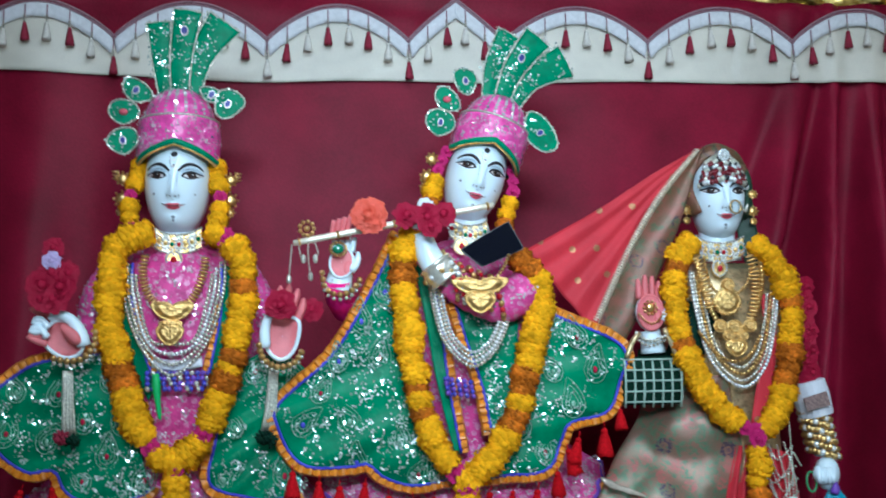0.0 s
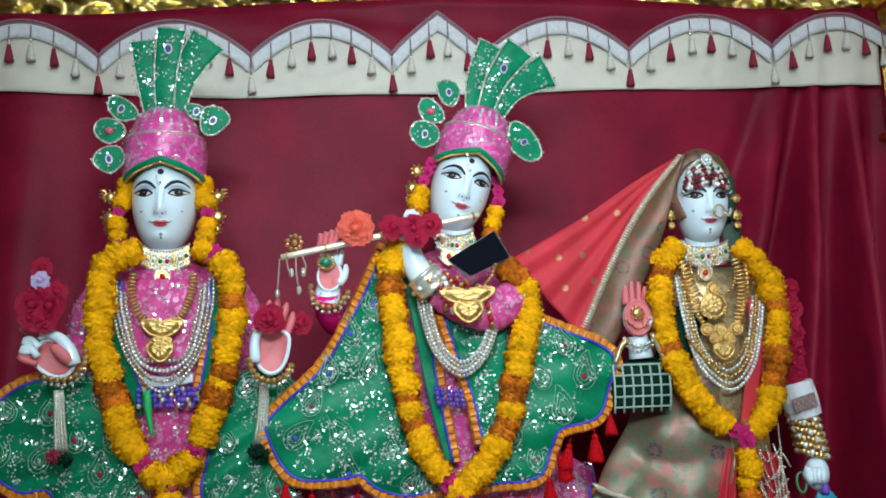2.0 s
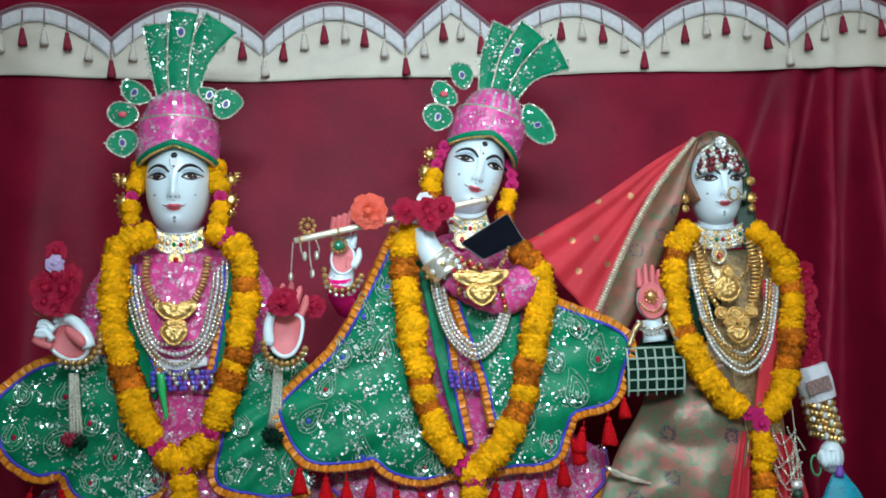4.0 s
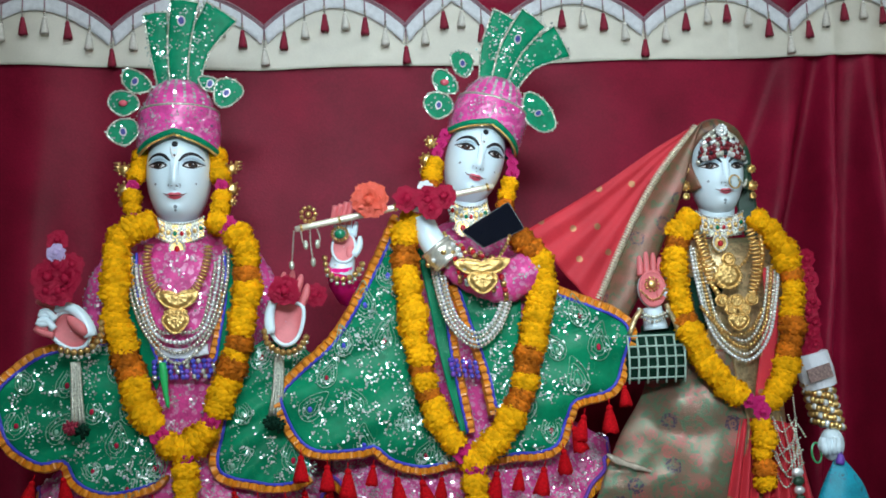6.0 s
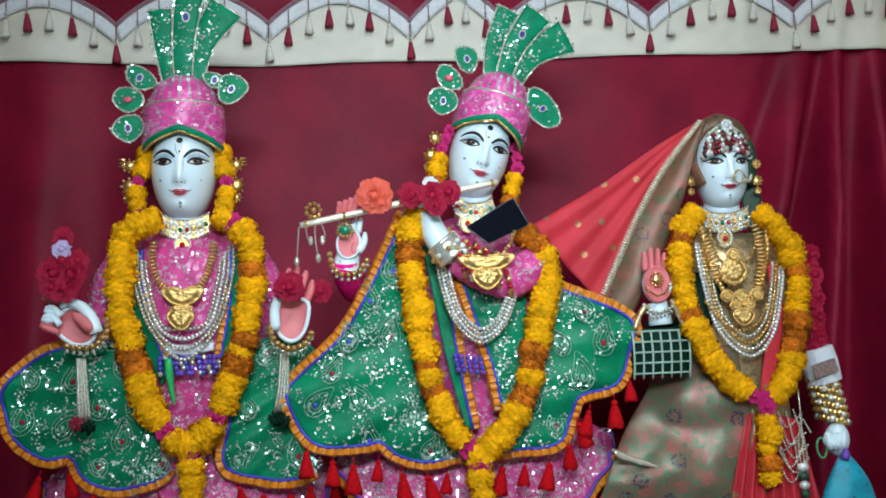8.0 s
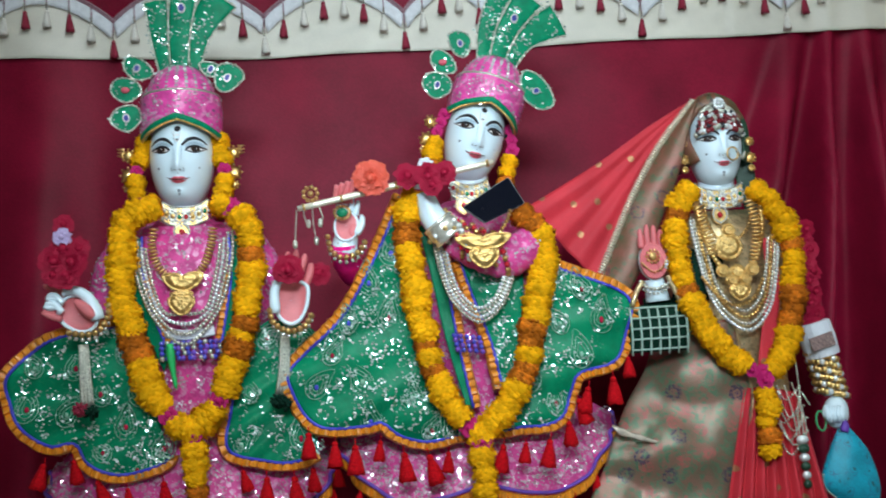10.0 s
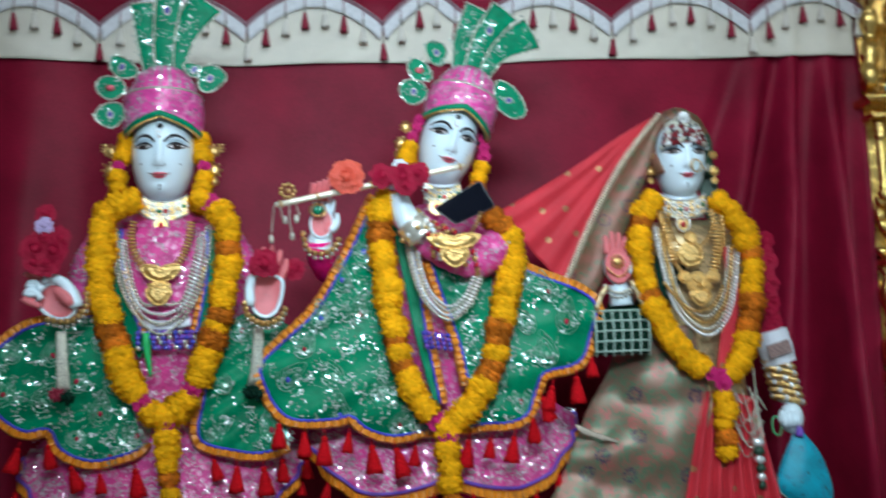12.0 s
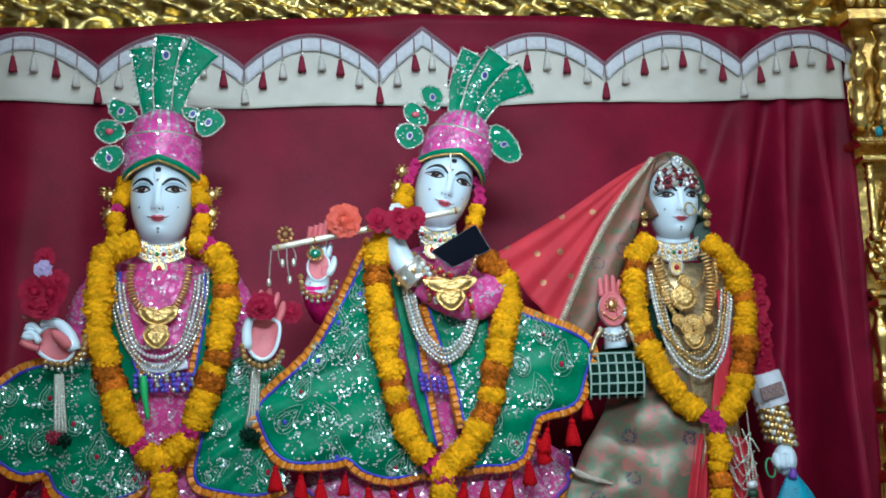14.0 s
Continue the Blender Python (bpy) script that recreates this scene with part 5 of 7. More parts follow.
def leaf_plume(parent, m, x, z, w, h, tilt, seed, red=False):
    mm = m @ pose(x, 0, z, 0, tilt, 0)
    ring = []
    for k in range(20):
        a = 2 * math.pi * k / 20
        ring.append(Vector((w / 2 * math.cos(a) * (1 + 0.25 * math.sin(a)) * (1 + 0.07 * math.sin(3 * a + seed)), 0, h / 2 * math.sin(a) * (1 + 0.07 * math.cos(2 * a + seed)))))
    s = Shape()
    s.plate([mm @ p for p in ring], (0, 0.006, 0))
    f = part("leaf_plume", s, M_plume, parent, "green leaf-shaped plume", False)
    s = Shape()
    spangles(s, mm, ring + ring[:1], seed)
    part("edging", s, [M_thread, M_greenglint], f, "silver spangled edging")
    rnd, q = random.Random(seed), Shape()
    for _ in range(8):
        a, r = rnd.random() * 6.3, 0.44 * math.sqrt(rnd.random())
        q.disc(mm @ Vector((w * r * math.cos(a), -0.005, h * r * math.sin(a))), (rnd.gauss(0, 0.4), -1, rnd.gauss(0, 0.4)), 0.0036, rnd.choice((3, 4, 5)))
    part("glitter", q, M_greenglint, f, "silver sequins", False, "stuff")
    if red:
        q = Shape()
        q.ball(mm @ Vector((0, -0.004, 0)), (0.011, 0.004, 0.008), 8, 6)
        part("eye_spot", q, M_lip, f, "red spot")
    else:
        eye_spot(f, mm, Vector((0.0, -0.005, 0.0)), 0.85)


def crown(m, seed, plumes, leaves, label):
    c = thing("turban_crown", m @ Vector((0, 0, 0.05)), label, "crown", "feathered crowns")
    prof = lambda a: 0.043 + 0.036 * max(0.0, 1 - abs(a) / 1.2)
    rows = []
    for i in range(13):
        v = i / 12
        row = []
        for j in range(49):
            a = -math.pi + 2 * math.pi * j / 48
            r = 0.094 + 0.004 * math.sin(math.pi * v) + 0.001 * v
            z = prof(a) + (0.145 - prof(a)) * v
            row.append(m @ Vector((r * math.sin(a), 0.004 - r * 1.06 * math.cos(a), z)))
        rows.append(row)
    s = Shape()
    s.grid(rows)
    b = part("band", s, M_pinksat, c, "bright pink satin band with sequins", thick=0.004)
    part("glitter", sequins([[r[j] for r in rows] for j in range(10, 39)], 110, seed, 0.0028, 0.011, 4, 0.5), M_pinkglint, b, "silver sequins", False, "stuff")
    q = Shape()
    q.tube([rows[-1][j] for j in range(49)], 0.004, 6)
    part("cord", q, M_thread, b, "silver cord")
    q = Shape()
    q.tube([r + Vector((0, -0.002, 0)) for r in rows[0]], 0.0085, 8)
    part("rim", q, M_plume, c, "rolled green rim")
    q = Shape()
    for j in range(97):
        a = -math.pi + 2 * math.pi * j / 96
        q.ball(m @ Vector((0.097 * math.sin(a), 0.004 - 0.104 * math.cos(a), prof(a) - 0.009)), 0.004, 6, 4)
    part("beading", q, M_goldj, c, "gold beading")
    rows = []
    for i in range(15):
        ph = math.pi / 2 * i / 14
        rows.append([m @ Vector((0.086 * math.cos(ph) ** 0.85 * math.sin(a), 0.004 - 0.09 * math.cos(ph) ** 0.85 * math.cos(a), 0.142 + 0.086 * math.sin(ph))) for a in (2 * math.pi * j / 40 for j in range(40))])
    s = Shape()
    s.grid(rows, 0, True)
    d = part("dome", s, M_pinksat, c, "pink quilted dome")
    q, rnd = Shape(), random.Random(seed + 5)
    for k in range(13):
        a = -1.7 + 3.4 * k / 12
        for i in range(11):
            ph = 0.05 + 1.25 * i / 10
            n = Vector((math.cos(ph) * math.sin(a), -math.cos(ph) * math.cos(a), math.sin(ph)))
            p = m @ Vector((0.088 * n.x / max(0.05, math.cos(ph)) ** 0.15, 0.004 + 0.092 * n.y / max(0.05, math.cos(ph)) ** 0.15, 0.142 + 0.089 * n.z))
            q.disc(p, (m.to_3x3() @ n) + Vector((rnd.gauss(0, 0.35), 0, rnd.gauss(0, 0.35))), 0.0052, 4)
    part("rhinestone_lattice", q, M_silver, d, "rows of rhinestones", False, "stuff")
    mm = m @ pose(0, -0.015, 0, 0, 0, 0)
    for k, (pts, w0, w1, eye) in enumerate(plumes):
        feather(c, mm @ pose(0, -0.006 * (k == 1), 0), pts, w0, w1, seed + 20 + k, eye)
    for k, (x, z, w, h, tilt, red) in enumerate(leaves):
        leaf_plume(c, m @ pose(0, -0.03 - 0.004 * k, 0), x, z, w, h, tilt, seed + 40 + k, red)
    return c


crown(HEAD_A, 100,
      [([(-0.03, 0.205), (-0.046, 0.3), (-0.056, 0.395)], 0.036, 0.058, None),
       ([(0.002, 0.21), (0.002, 0.31), (0.016, 0.425)], 0.042, 0.07, 12),
       ([(0.03, 0.205), (0.05, 0.31), (0.106, 0.4)], 0.036, 0.09, None)],
      [(-0.102, 0.217, 0.078, 0.052, 28, False), (-0.13, 0.162, 0.075, 0.058, 8, True), (-0.128, 0.09, 0.075, 0.062, -10, False), (0.08, 0.207, 0.06, 0.036, 25, False), (0.12, 0.183, 0.066, 0.08, 30, False)],
      "pink sequined turban crown with green plumes, on a statue's head")
crown(HEAD_B @ pose(0.006, 0, 0, 0, 4, 0), 200,
      [([(-0.042, 0.205), (-0.058, 0.3), (-0.048, 0.4)], 0.038, 0.062, None),
       ([(-0.008, 0.21), (-0.002, 0.31), (0.032, 0.418)], 0.042, 0.082, 10),
       ([(0.026, 0.205), (0.05, 0.3), (0.128, 0.385)], 0.038, 0.096, None)],
      [(-0.118, 0.222, 0.06, 0.076, -26, False), (-0.149, 0.155, 0.078, 0.056, 20, True), (-0.146, 0.088, 0.08, 0.068, -6, False), (0.116, 0.158, 0.12, 0.075, 42, False)],
      "pink sequined turban crown with green plumes, tilted on a head")


# ---------- flowers ----------
def marigold_shape(seed):
    """A ruffled flower round a string along z, radius about 1."""
    rnd, sh = random.Random(seed), Shape()
    sh.lathe([(0.3, -0.42), (0.76, -0.36), (0.86, 0.0), (0.76, 0.36), (0.3, 0.42)], Matrix.Identity(4), 12)
    for layer in range(7):
        h = -0.42 + 0.14 * layer
        reach = 0.94 - 0.25 * (h / 0.42) ** 2
        n = 21
        for k in range(n):
            a = 2 * math.pi * (k + 0.5 * (layer % 2) + rnd.uniform(-0.3, 0.3)) / n
            d, e = Vector((math.cos(a), math.sin(a), 0)), Vector((-math.sin(a), math.cos(a), 0))
            up = (Vector((0, 0, 1)) + d * rnd.uniform(-0.9, 0.9)).normalized()
            c = d * reach * rnd.uniform(0.93, 1.1) + Vector((0, 0, h + rnd.uniform(-0.08, 0.08)))
            w, t = rnd.uniform(0.09, 0.15), rnd.uniform(0.09, 0.15)
            tw = rnd.uniform(-0.1, 0.1)
            base = len(sh.v)
            sh.v.extend(tuple(q) for q in (c - e * w - up * t - d * 0.2, c + e * w - up * t - d * 0.2, c - e * w * 1.1 + d * tw, c + e * w * 1.1 - d * tw, c - e * w * 0.7 + up * t - d * 0.12, c + e * w * 0.7 + up * t - d * 0.12))
            sh.cap((base, base + 1, base + 3, base + 2))
            sh.cap((base + 2, base + 3, base + 5, base + 4))
    return sh


MARI = [mesh_of("flower", marigold_shape(k), M_mari) for k in range(3)]
RUST = [mesh_of("flower", marigold_shape(k + 3), M_rust) for k in range(3)]


def rose_meshes(seed, m, rings=((5, 0.35, 75), (6, 0.62, 55), (8, 0.9, 30))):
    """A rose heart and its cupped petals in rings, facing -y, radius about 1: the heart's mesh first."""
    rnd, sh = random.Random(seed), Shape()
    sh.ball((0, -0.25, 0), (0.3, 0.35, 0.3), 10, 7)
    made = [mesh_of("rose", sh, m)]
    for n, r, lift in rings:
        for k in range(n):
            a = 2 * math.pi * (k + rnd.uniform(-0.2, 0.2)) / n + r * 3
            d, e = Vector((math.cos(a), 0, math.sin(a))), Vector((-math.sin(a), 0, math.cos(a)))
            rows = []
            for i in range(5):
                s = i / 4
                w = 0.52 * r * (0.35 + 0.9 * math.sin(math.pi * (0.15 + 0.6 * s)))
                ang = math.radians(lift) * (1.1 - 0.7 * s)
                p = d * r * (0.15 + 0.85 * s * math.cos(ang * 0.6)) + Vector((0, -0.75 * s * math.sin(ang) * (1.15 - 0.4 * r) + 0.12 * (r - 0.3), 0))
                rows.append([p + e * w * (j / 2 - 1) * (1 if i else 0.4) + Vector((0, -0.1 * abs(j / 2 - 1) * (1 - s) + 0.13 * s * rnd.uniform(-1, 1), 0)) + d * 0.12 * s * rnd.uniform(-1, 1) for j in range(5)])
            sh = Shape()
            sh.grid(rows)
            made.append(mesh_of("petal", sh, m))
    return made


def bloom(name, meshes, m, parent=None, label=""):
    """A rose at the pose m: its heart with each petal under it."""
    o = part(name, meshes[0], None, parent, label)
    if parent:
        o.matrix_parent_inverse = parent.matrix_basis.inverted()
    o.matrix_basis = m
    for petal in meshes[1:]:
        p = new("petal", petal)
        p.parent = o
    return o


ROSE = [rose_meshes(k + 11, M_rose) for k in range(3)]
PINKROSE = [rose_meshes(k + 21, M_pinkrose, ((4, 0.4, 70), (6, 0.85, 35))) for k in range(2)]


def garland(name, label, pts, tail, radius, rust, roses, seed, category="garland", step=0.031):
    """Flowers threaded on a path and on a straight tail. rust: stretches (from, to) in rust; roses: places of rose knots."""
    path = [Vector(p) for p in pts]
    g = thing(name, path[len(path) // 2], label, category, "flower garlands")
    inv = g.matrix_basis.inverted()
    rnd = random.Random(seed)
    s = Shape()
    s.tube(smooth_path(path, 50), 0.003, 5)
    if tail:
        s.tube(smooth_path(tail, 12), 0.003, 5)
    part("string", s, M_rust, g)
    for q, stretch, marks in ((path, rust, roses), (tail, (), ((0.0,) if tail else ()))):
        if not q:
            continue
        n = max(2, int(length_of(smooth_path(q, 40)) / step))
        line = smooth_path(q, n)
        for i, p in enumerate(line):
            f = i / n
            t = (line[min(i + 1, n)] - line[max(i - 1, 0)]).normalized()
            rose = any(abs(f - r) < 0.62 / n for r in marks)
            kind = RUST if (any(a <= f <= b for a, b in stretch) and rnd.random() < 0.72) or (q is tail and i % 5 == 4) else MARI
            k = radius * rnd.uniform(0.88, 1.14) * (0.8 if rose else 1) * (0.95 - 0.15 * f if q is tail else 1)
            turn = t.to_track_quat("Z", "Y").to_matrix().to_4x4() @ pose(0, 0, 0, rnd.uniform(-17, 17), rnd.uniform(-17, 17), rnd.uniform(0, 360))
            if rose:
                bloom("rose_knot", PINKROSE[i % 2], Matrix.Translation(p + Vector((0, -0.012, 0))) @ Matrix.Scale(k * 0.85, 4), g, "magenta rose knot")
                continue
            o = part("flower", kind[rnd.randrange(3)], None, g)
            o.matrix_basis = Matrix.Translation(p + Vector((rnd.uniform(-0.004, 0.004), rnd.uniform(-0.005, 0.005), rnd.uniform(-0.003, 0.003)))) @ turn @ Matrix.Diagonal((k, k, k * 1.3, 1))
    return g


garland("marigold_garland", "long yellow marigold garland with rust bands, round a statue's neck",
        [(-0.424, 2.860, 1.782), (-0.476, 2.860, 1.758), (-0.495, 2.860, 1.690), (-0.499, 2.860, 1.612), (-0.491, 2.860, 1.540), (-0.469, 2.860, 1.455), (-0.448, 2.860, 1.383), (-0.405, 2.860, 1.304), (-0.349, 2.860, 1.262), (-0.294, 2.860, 1.311), (-0.256, 2.860, 1.387), (-0.228, 2.860, 1.457), (-0.207, 2.860, 1.548), (-0.197, 2.860, 1.639), (-0.199, 2.860, 1.719), (-0.222, 2.860, 1.766), (-0.264, 2.860, 1.787)], [(-0.344, 2.850, 1.250), (-0.343, 2.850, 1.193), (-0.341, 2.850, 1.123), (-0.338, 2.850, 1.085)], 0.037, [(0.09, 0.115), (0.24, 0.32), (0.66, 0.745), (0.85, 0.89)], [0.45, 0.57, 0.975], 51)
garland("marigold_garland", "long marigold garland with rust bands, round the flute player's neck",
        [(0.196, 2.830, 1.766), (0.172, 2.830, 1.729), (0.174, 2.830, 1.650), (0.184, 2.830, 1.557), (0.197, 2.830, 1.465), (0.213, 2.830, 1.386), (0.230, 2.830, 1.326), (0.261, 2.830, 1.266), (0.313, 2.830, 1.210), (0.368, 2.830, 1.255), (0.415, 2.830, 1.318), (0.441, 2.830, 1.388), (0.458, 2.830, 1.453), (0.479, 2.830, 1.532), (0.498, 2.830, 1.611), (0.490, 2.830, 1.671), (0.454, 2.830, 1.713)], [(0.315, 2.820, 1.193), (0.317, 2.820, 1.148), (0.319, 2.820, 1.084), (0.322, 2.820, 1.039)], 0.036, [(0.0, 0.1), (0.25, 0.375), (0.63, 0.76), (0.95, 1.0)], [0.485], 52)
garland("marigold_garland", "yellow marigold garland with rust bands, round the veiled statue's neck",
        [(0.864, 2.860, 1.752), (0.835, 2.860, 1.716), (0.823, 2.860, 1.641), (0.830, 2.860, 1.573), (0.845, 2.860, 1.505), (0.869, 2.860, 1.443), (0.904, 2.860, 1.387), (0.952, 2.860, 1.336), (1.006, 2.860, 1.306), (1.054, 2.860, 1.334), (1.086, 2.860, 1.400), (1.099, 2.860, 1.474), (1.109, 2.860, 1.562), (1.104, 2.860, 1.645), (1.079, 2.860, 1.701), (1.036, 2.860, 1.746)], [(1.008, 2.850, 1.289), (1.009, 2.850, 1.236), (1.009, 2.850, 1.176), (1.010, 2.850, 1.123)], 0.034, [(0.06, 0.11), (0.22, 0.33), (0.66, 0.73), (0.83, 0.9)], [0.5], 53)

for m, sx, seed in ((HEAD_A, -1, 61), (HEAD_A, 1, 62), (HEAD_B, -1, 63), (HEAD_B, 1, 64)):
    pts = [m @ Vector((sx * 0.092, 0.0, 0.035)), m @ Vector((sx * 0.104, -0.02, -0.02)), m @ Vector((sx * 0.106, -0.03, -0.08)), m @ Vector((sx * 0.098, -0.04, -0.15))]
    rose = [0.42, 0.85] if m is HEAD_A else [0.05, 0.2, 0.36]
    garland("ear_garland", "short marigold strand with rose knots beside a statue's face", pts, None, 0.026, [(0.8, 1.0)], rose, seed, "garland", 0.026)


# ---------- jewellery ----------
def beads(sh, pts, r, step, slot=0):
    path = smooth_path(pts, max(3, int(length_of(smooth_path(pts, 60)) / step)))
    for p in path:
        sh.ball(p, r, 6, 4, slot)


def strand_set(name, label, curves, at):
    """A necklace of several strands: curves of (points, radius, step, material, name, label)."""
    g = thing(name, at, label, "necklace", "statue jewellery")
    for pts, r, step, m, nm, lab in curves:
        s = Shape()
        beads(s, pts, r, step)
        part(nm, s, m, g, lab, kind="stuff")
    return g


def plaque(parent, c, kind, w, h, m=M_goldm, label="smooth gold plaque"):
    """A swelling gold plate: a winged crescent, a pointed shield or a round disc."""
    c = Vector(c)
    outline = []
    for k in range(48):
        a = 2 * math.pi * k / 48
        x, z = math.cos(a), math.sin(a)
        if kind == "crescent":
            z = 0.34 * z + 0.3 * abs(x) - 0.16 * max(0.0, 1 - abs(x) / 0.3) if z > 0 else -0.95 * abs(z) ** 0.8 + 0.3 * abs(x)
        elif kind == "shield":
            x, z = x * (1.0 if z > 0 else 1 - 0.35 * z * z), z * (0.55 if z > 0 else 1.0) + 0.12 * abs(x) * (z > 0)
        outline.append(Vector((0.5 * w * x * (1 + 0.03 * math.cos(6 * a)), 0, 0.5 * h * z)))
    s = Shape()
    s.grid([[c + p * v + Vector((0, -0.008 * math.sqrt(max(0.0, 1.02 - v * v)) - 0.002 * math.sin(13 * v) - 0.001 * v * math.cos(10 * math.atan2(p.z, p.x)), 0)) for p in outline] for v in (0.02, 0.2, 0.38, 0.54, 0.68, 0.8, 0.9, 0.97, 1.0)], 0, True)
    o = part("plaque", s, m, parent, label, thick=0.002)
    s = Shape()
    s.tube([c + p + Vector((0, -0.002, 0)) for p in outline + outline[:2]], 0.0026, 6)
    part("rim", s, m, o)
    return o


def disc_stack(parent, pts, half, n, fan=1.0):
    """Flat gold discs threaded side by side."""
    s = Shape()
    s.ball((0, 0, 0), (half, 0.007, 0.0036), 10, 6)
    one, line = mesh_of("disc", s, M_goldm), smooth_path(pts, n)
    for i, p in enumerate(line):
        t = line[min(i + 1, n)] - line[max(i - 1, 0)]
        part("disc", one, None, parent).matrix_basis = Matrix.Translation(p) @ pose(0, 0, 0, 0, math.degrees(math.atan2(t.x, t.z)) * fan, 0)


small = Shape()
small.ball((0, 0, 0), 0.0033, 6, 4)
SMALL_STONE = mesh_of("stone", small, M_silver)


def choker(pts, h, label, at, heart):
    g = thing("choker", at, label, "choker", "statue jewellery")
    path = smooth_path(pts, 8)
    for i in range(8):
        a, b = path[i], path[i + 1]
        mid = (a + b) / 2
        big = i in (3, 4)
        s = Shape()
        d = (b - a) * 0.46
        s.plate([mid - d - Vector((0, 0, h / 2)), mid + d - Vector((0, 0, h / 2)), mid + d + Vector((0, 0, h / 2)), mid - d + Vector((0, 0, h / 2))], (0, -0.006, 0))
        blk = part("block", s, M_goldj if i % 2 else M_thread, g, smooth=False)
        s = Shape()
        s.ball(mid + Vector((0, -0.008, 0)), (0.0052, 0.004, 0.0062), 8, 6)
        part("gem", s, (M_redgem, M_goldj, M_goldj, M_greengem)[i % 4], blk, "small set gem")
        for q in range(8):
            part("stone", SMALL_STONE, None, blk).matrix_basis = Matrix.Translation(mid + Vector((0.0088 * math.cos(q * 0.785), -0.007, 0.0125 * math.sin(q * 0.785))))
    for sz in (-1, 1):
        s = Shape()
        beads(s, [p + Vector((0, -0.004, sz * h * 0.55)) for p in path], 0.0035, 0.007)
        part("bead_trim", s, M_pearl, g, kind="stuff")
    s = Shape()
    c = Vector(heart)
    ring = [c + Vector((0.02 * math.sin(a) * (1 - 0.2 * math.cos(a)), 0, 0.022 * math.cos(a) - 0.006 * abs(math.sin(a)) * -1 - (0.006 if abs(math.sin(a)) < 0.2 and math.cos(a) > 0 else 0))) for a in (2 * math.pi * k / 18 for k in range(18))]
    s.plate(ring, (0, -0.007, 0), 0)
    hp = part("pendant", s, M_goldj, g, "heart-shaped gold pendant", False)
    s = Shape()
    for k in range(18):
        s.ball(c + (ring[k] - c) * 0.85 + Vector((0, -0.008, 0)), 0.0034, 5, 4)
    part("stone_ring", s, M_silver, hp, "ring of clear stones")
    s = Shape()
    s.ball(c + Vector((0, -0.009, 0)), (0.007, 0.004, 0.008), 8, 6)
    part("gem", s, M_redgem, hp, "dark red gem")


choker([(-0.415, 2.925, 1.789), (-0.386, 2.925, 1.772), (-0.357, 2.925, 1.767), (-0.326, 2.925, 1.770), (-0.297, 2.925, 1.783)], 0.042, "broad gold and stone choker on a statue's neck", (-0.357, 2.925, 1.778), (-0.359, 2.910, 1.729))
choker([(0.292, 2.910, 1.805), (0.312, 2.910, 1.790), (0.332, 2.910, 1.784), (0.363, 2.910, 1.786), (0.382, 2.910, 1.796)], 0.042, "broad gold and stone choker on the flute player's neck", (0.340, 2.920, 1.791), (0.318, 2.890, 1.755))
choker([(0.903, 2.925, 1.758), (0.929, 2.925, 1.744), (0.959, 2.925, 1.740), (0.991, 2.925, 1.743), (1.021, 2.925, 1.755)], 0.042, "broad gold and stone choker on the veiled statue", (0.958, 2.925, 1.747), (0.953, 2.910, 1.699))


curves = []
for k in range(4):
    a = Vector((-0.469, 2.875, 1.730)).lerp(Vector((-0.359, 2.875, 1.568)), k * 0.085)
    b = Vector((-0.237, 2.875, 1.732)).lerp(Vector((-0.359, 2.875, 1.568)), k * 0.085)
    low = Vector((-0.357, 2.860, 1.460)) + Vector((0, 0, 0.024 * k))
    la = Vector((-0.430, 2.865, 1.531)).lerp(Vector((-0.357, 2.865, 1.567)), k * 0.11)
    lb = Vector((-0.281, 2.865, 1.530)).lerp(Vector((-0.357, 2.865, 1.567)), k * 0.11)
    l0 = Vector((-0.467, 2.868, 1.644)).lerp(Vector((-0.356, 2.868, 1.620)), k * 0.1)
    b0 = Vector((-0.243, 2.868, 1.642)).lerp(Vector((-0.356, 2.868, 1.620)), k * 0.1)
    curves.append(([a, l0, la, low, lb, b0, b], 0.0052, 0.0094, M_pearl if k != 2 else M_silver, "strand", "silver pearl strand"))
n = strand_set("pearl_necklace", "long silver pearl necklace in four strands on a statue", curves, (-0.358, 2.870, 1.463))
n = thing("gold_necklace", (-0.355, 2.855, 1.620), "gold disc necklace with winged and pointed plaques on a statue", "necklace", "statue jewellery")
disc_stack(n, [(-0.419, 2.862, 1.733), (-0.424, 2.862, 1.702), (-0.419, 2.862, 1.665), (-0.405, 2.862, 1.635), (-0.384, 2.862, 1.619)], 0.011, 15)
disc_stack(n, [(-0.282, 2.862, 1.728), (-0.286, 2.862, 1.697), (-0.297, 2.862, 1.663), (-0.312, 2.862, 1.634), (-0.330, 2.862, 1.619)], 0.011, 15)
plaque(n, (-0.355, 2.855, 1.613), "crescent", 0.092, 0.062, label="winged gold plaque")
plaque(n, (-0.359, 2.853, 1.577), "shield", 0.05, 0.022, label="small gold link plaque")
plaque(n, (-0.360, 2.851, 1.560), "shield", 0.058, 0.062, label="pointed gold plaque")

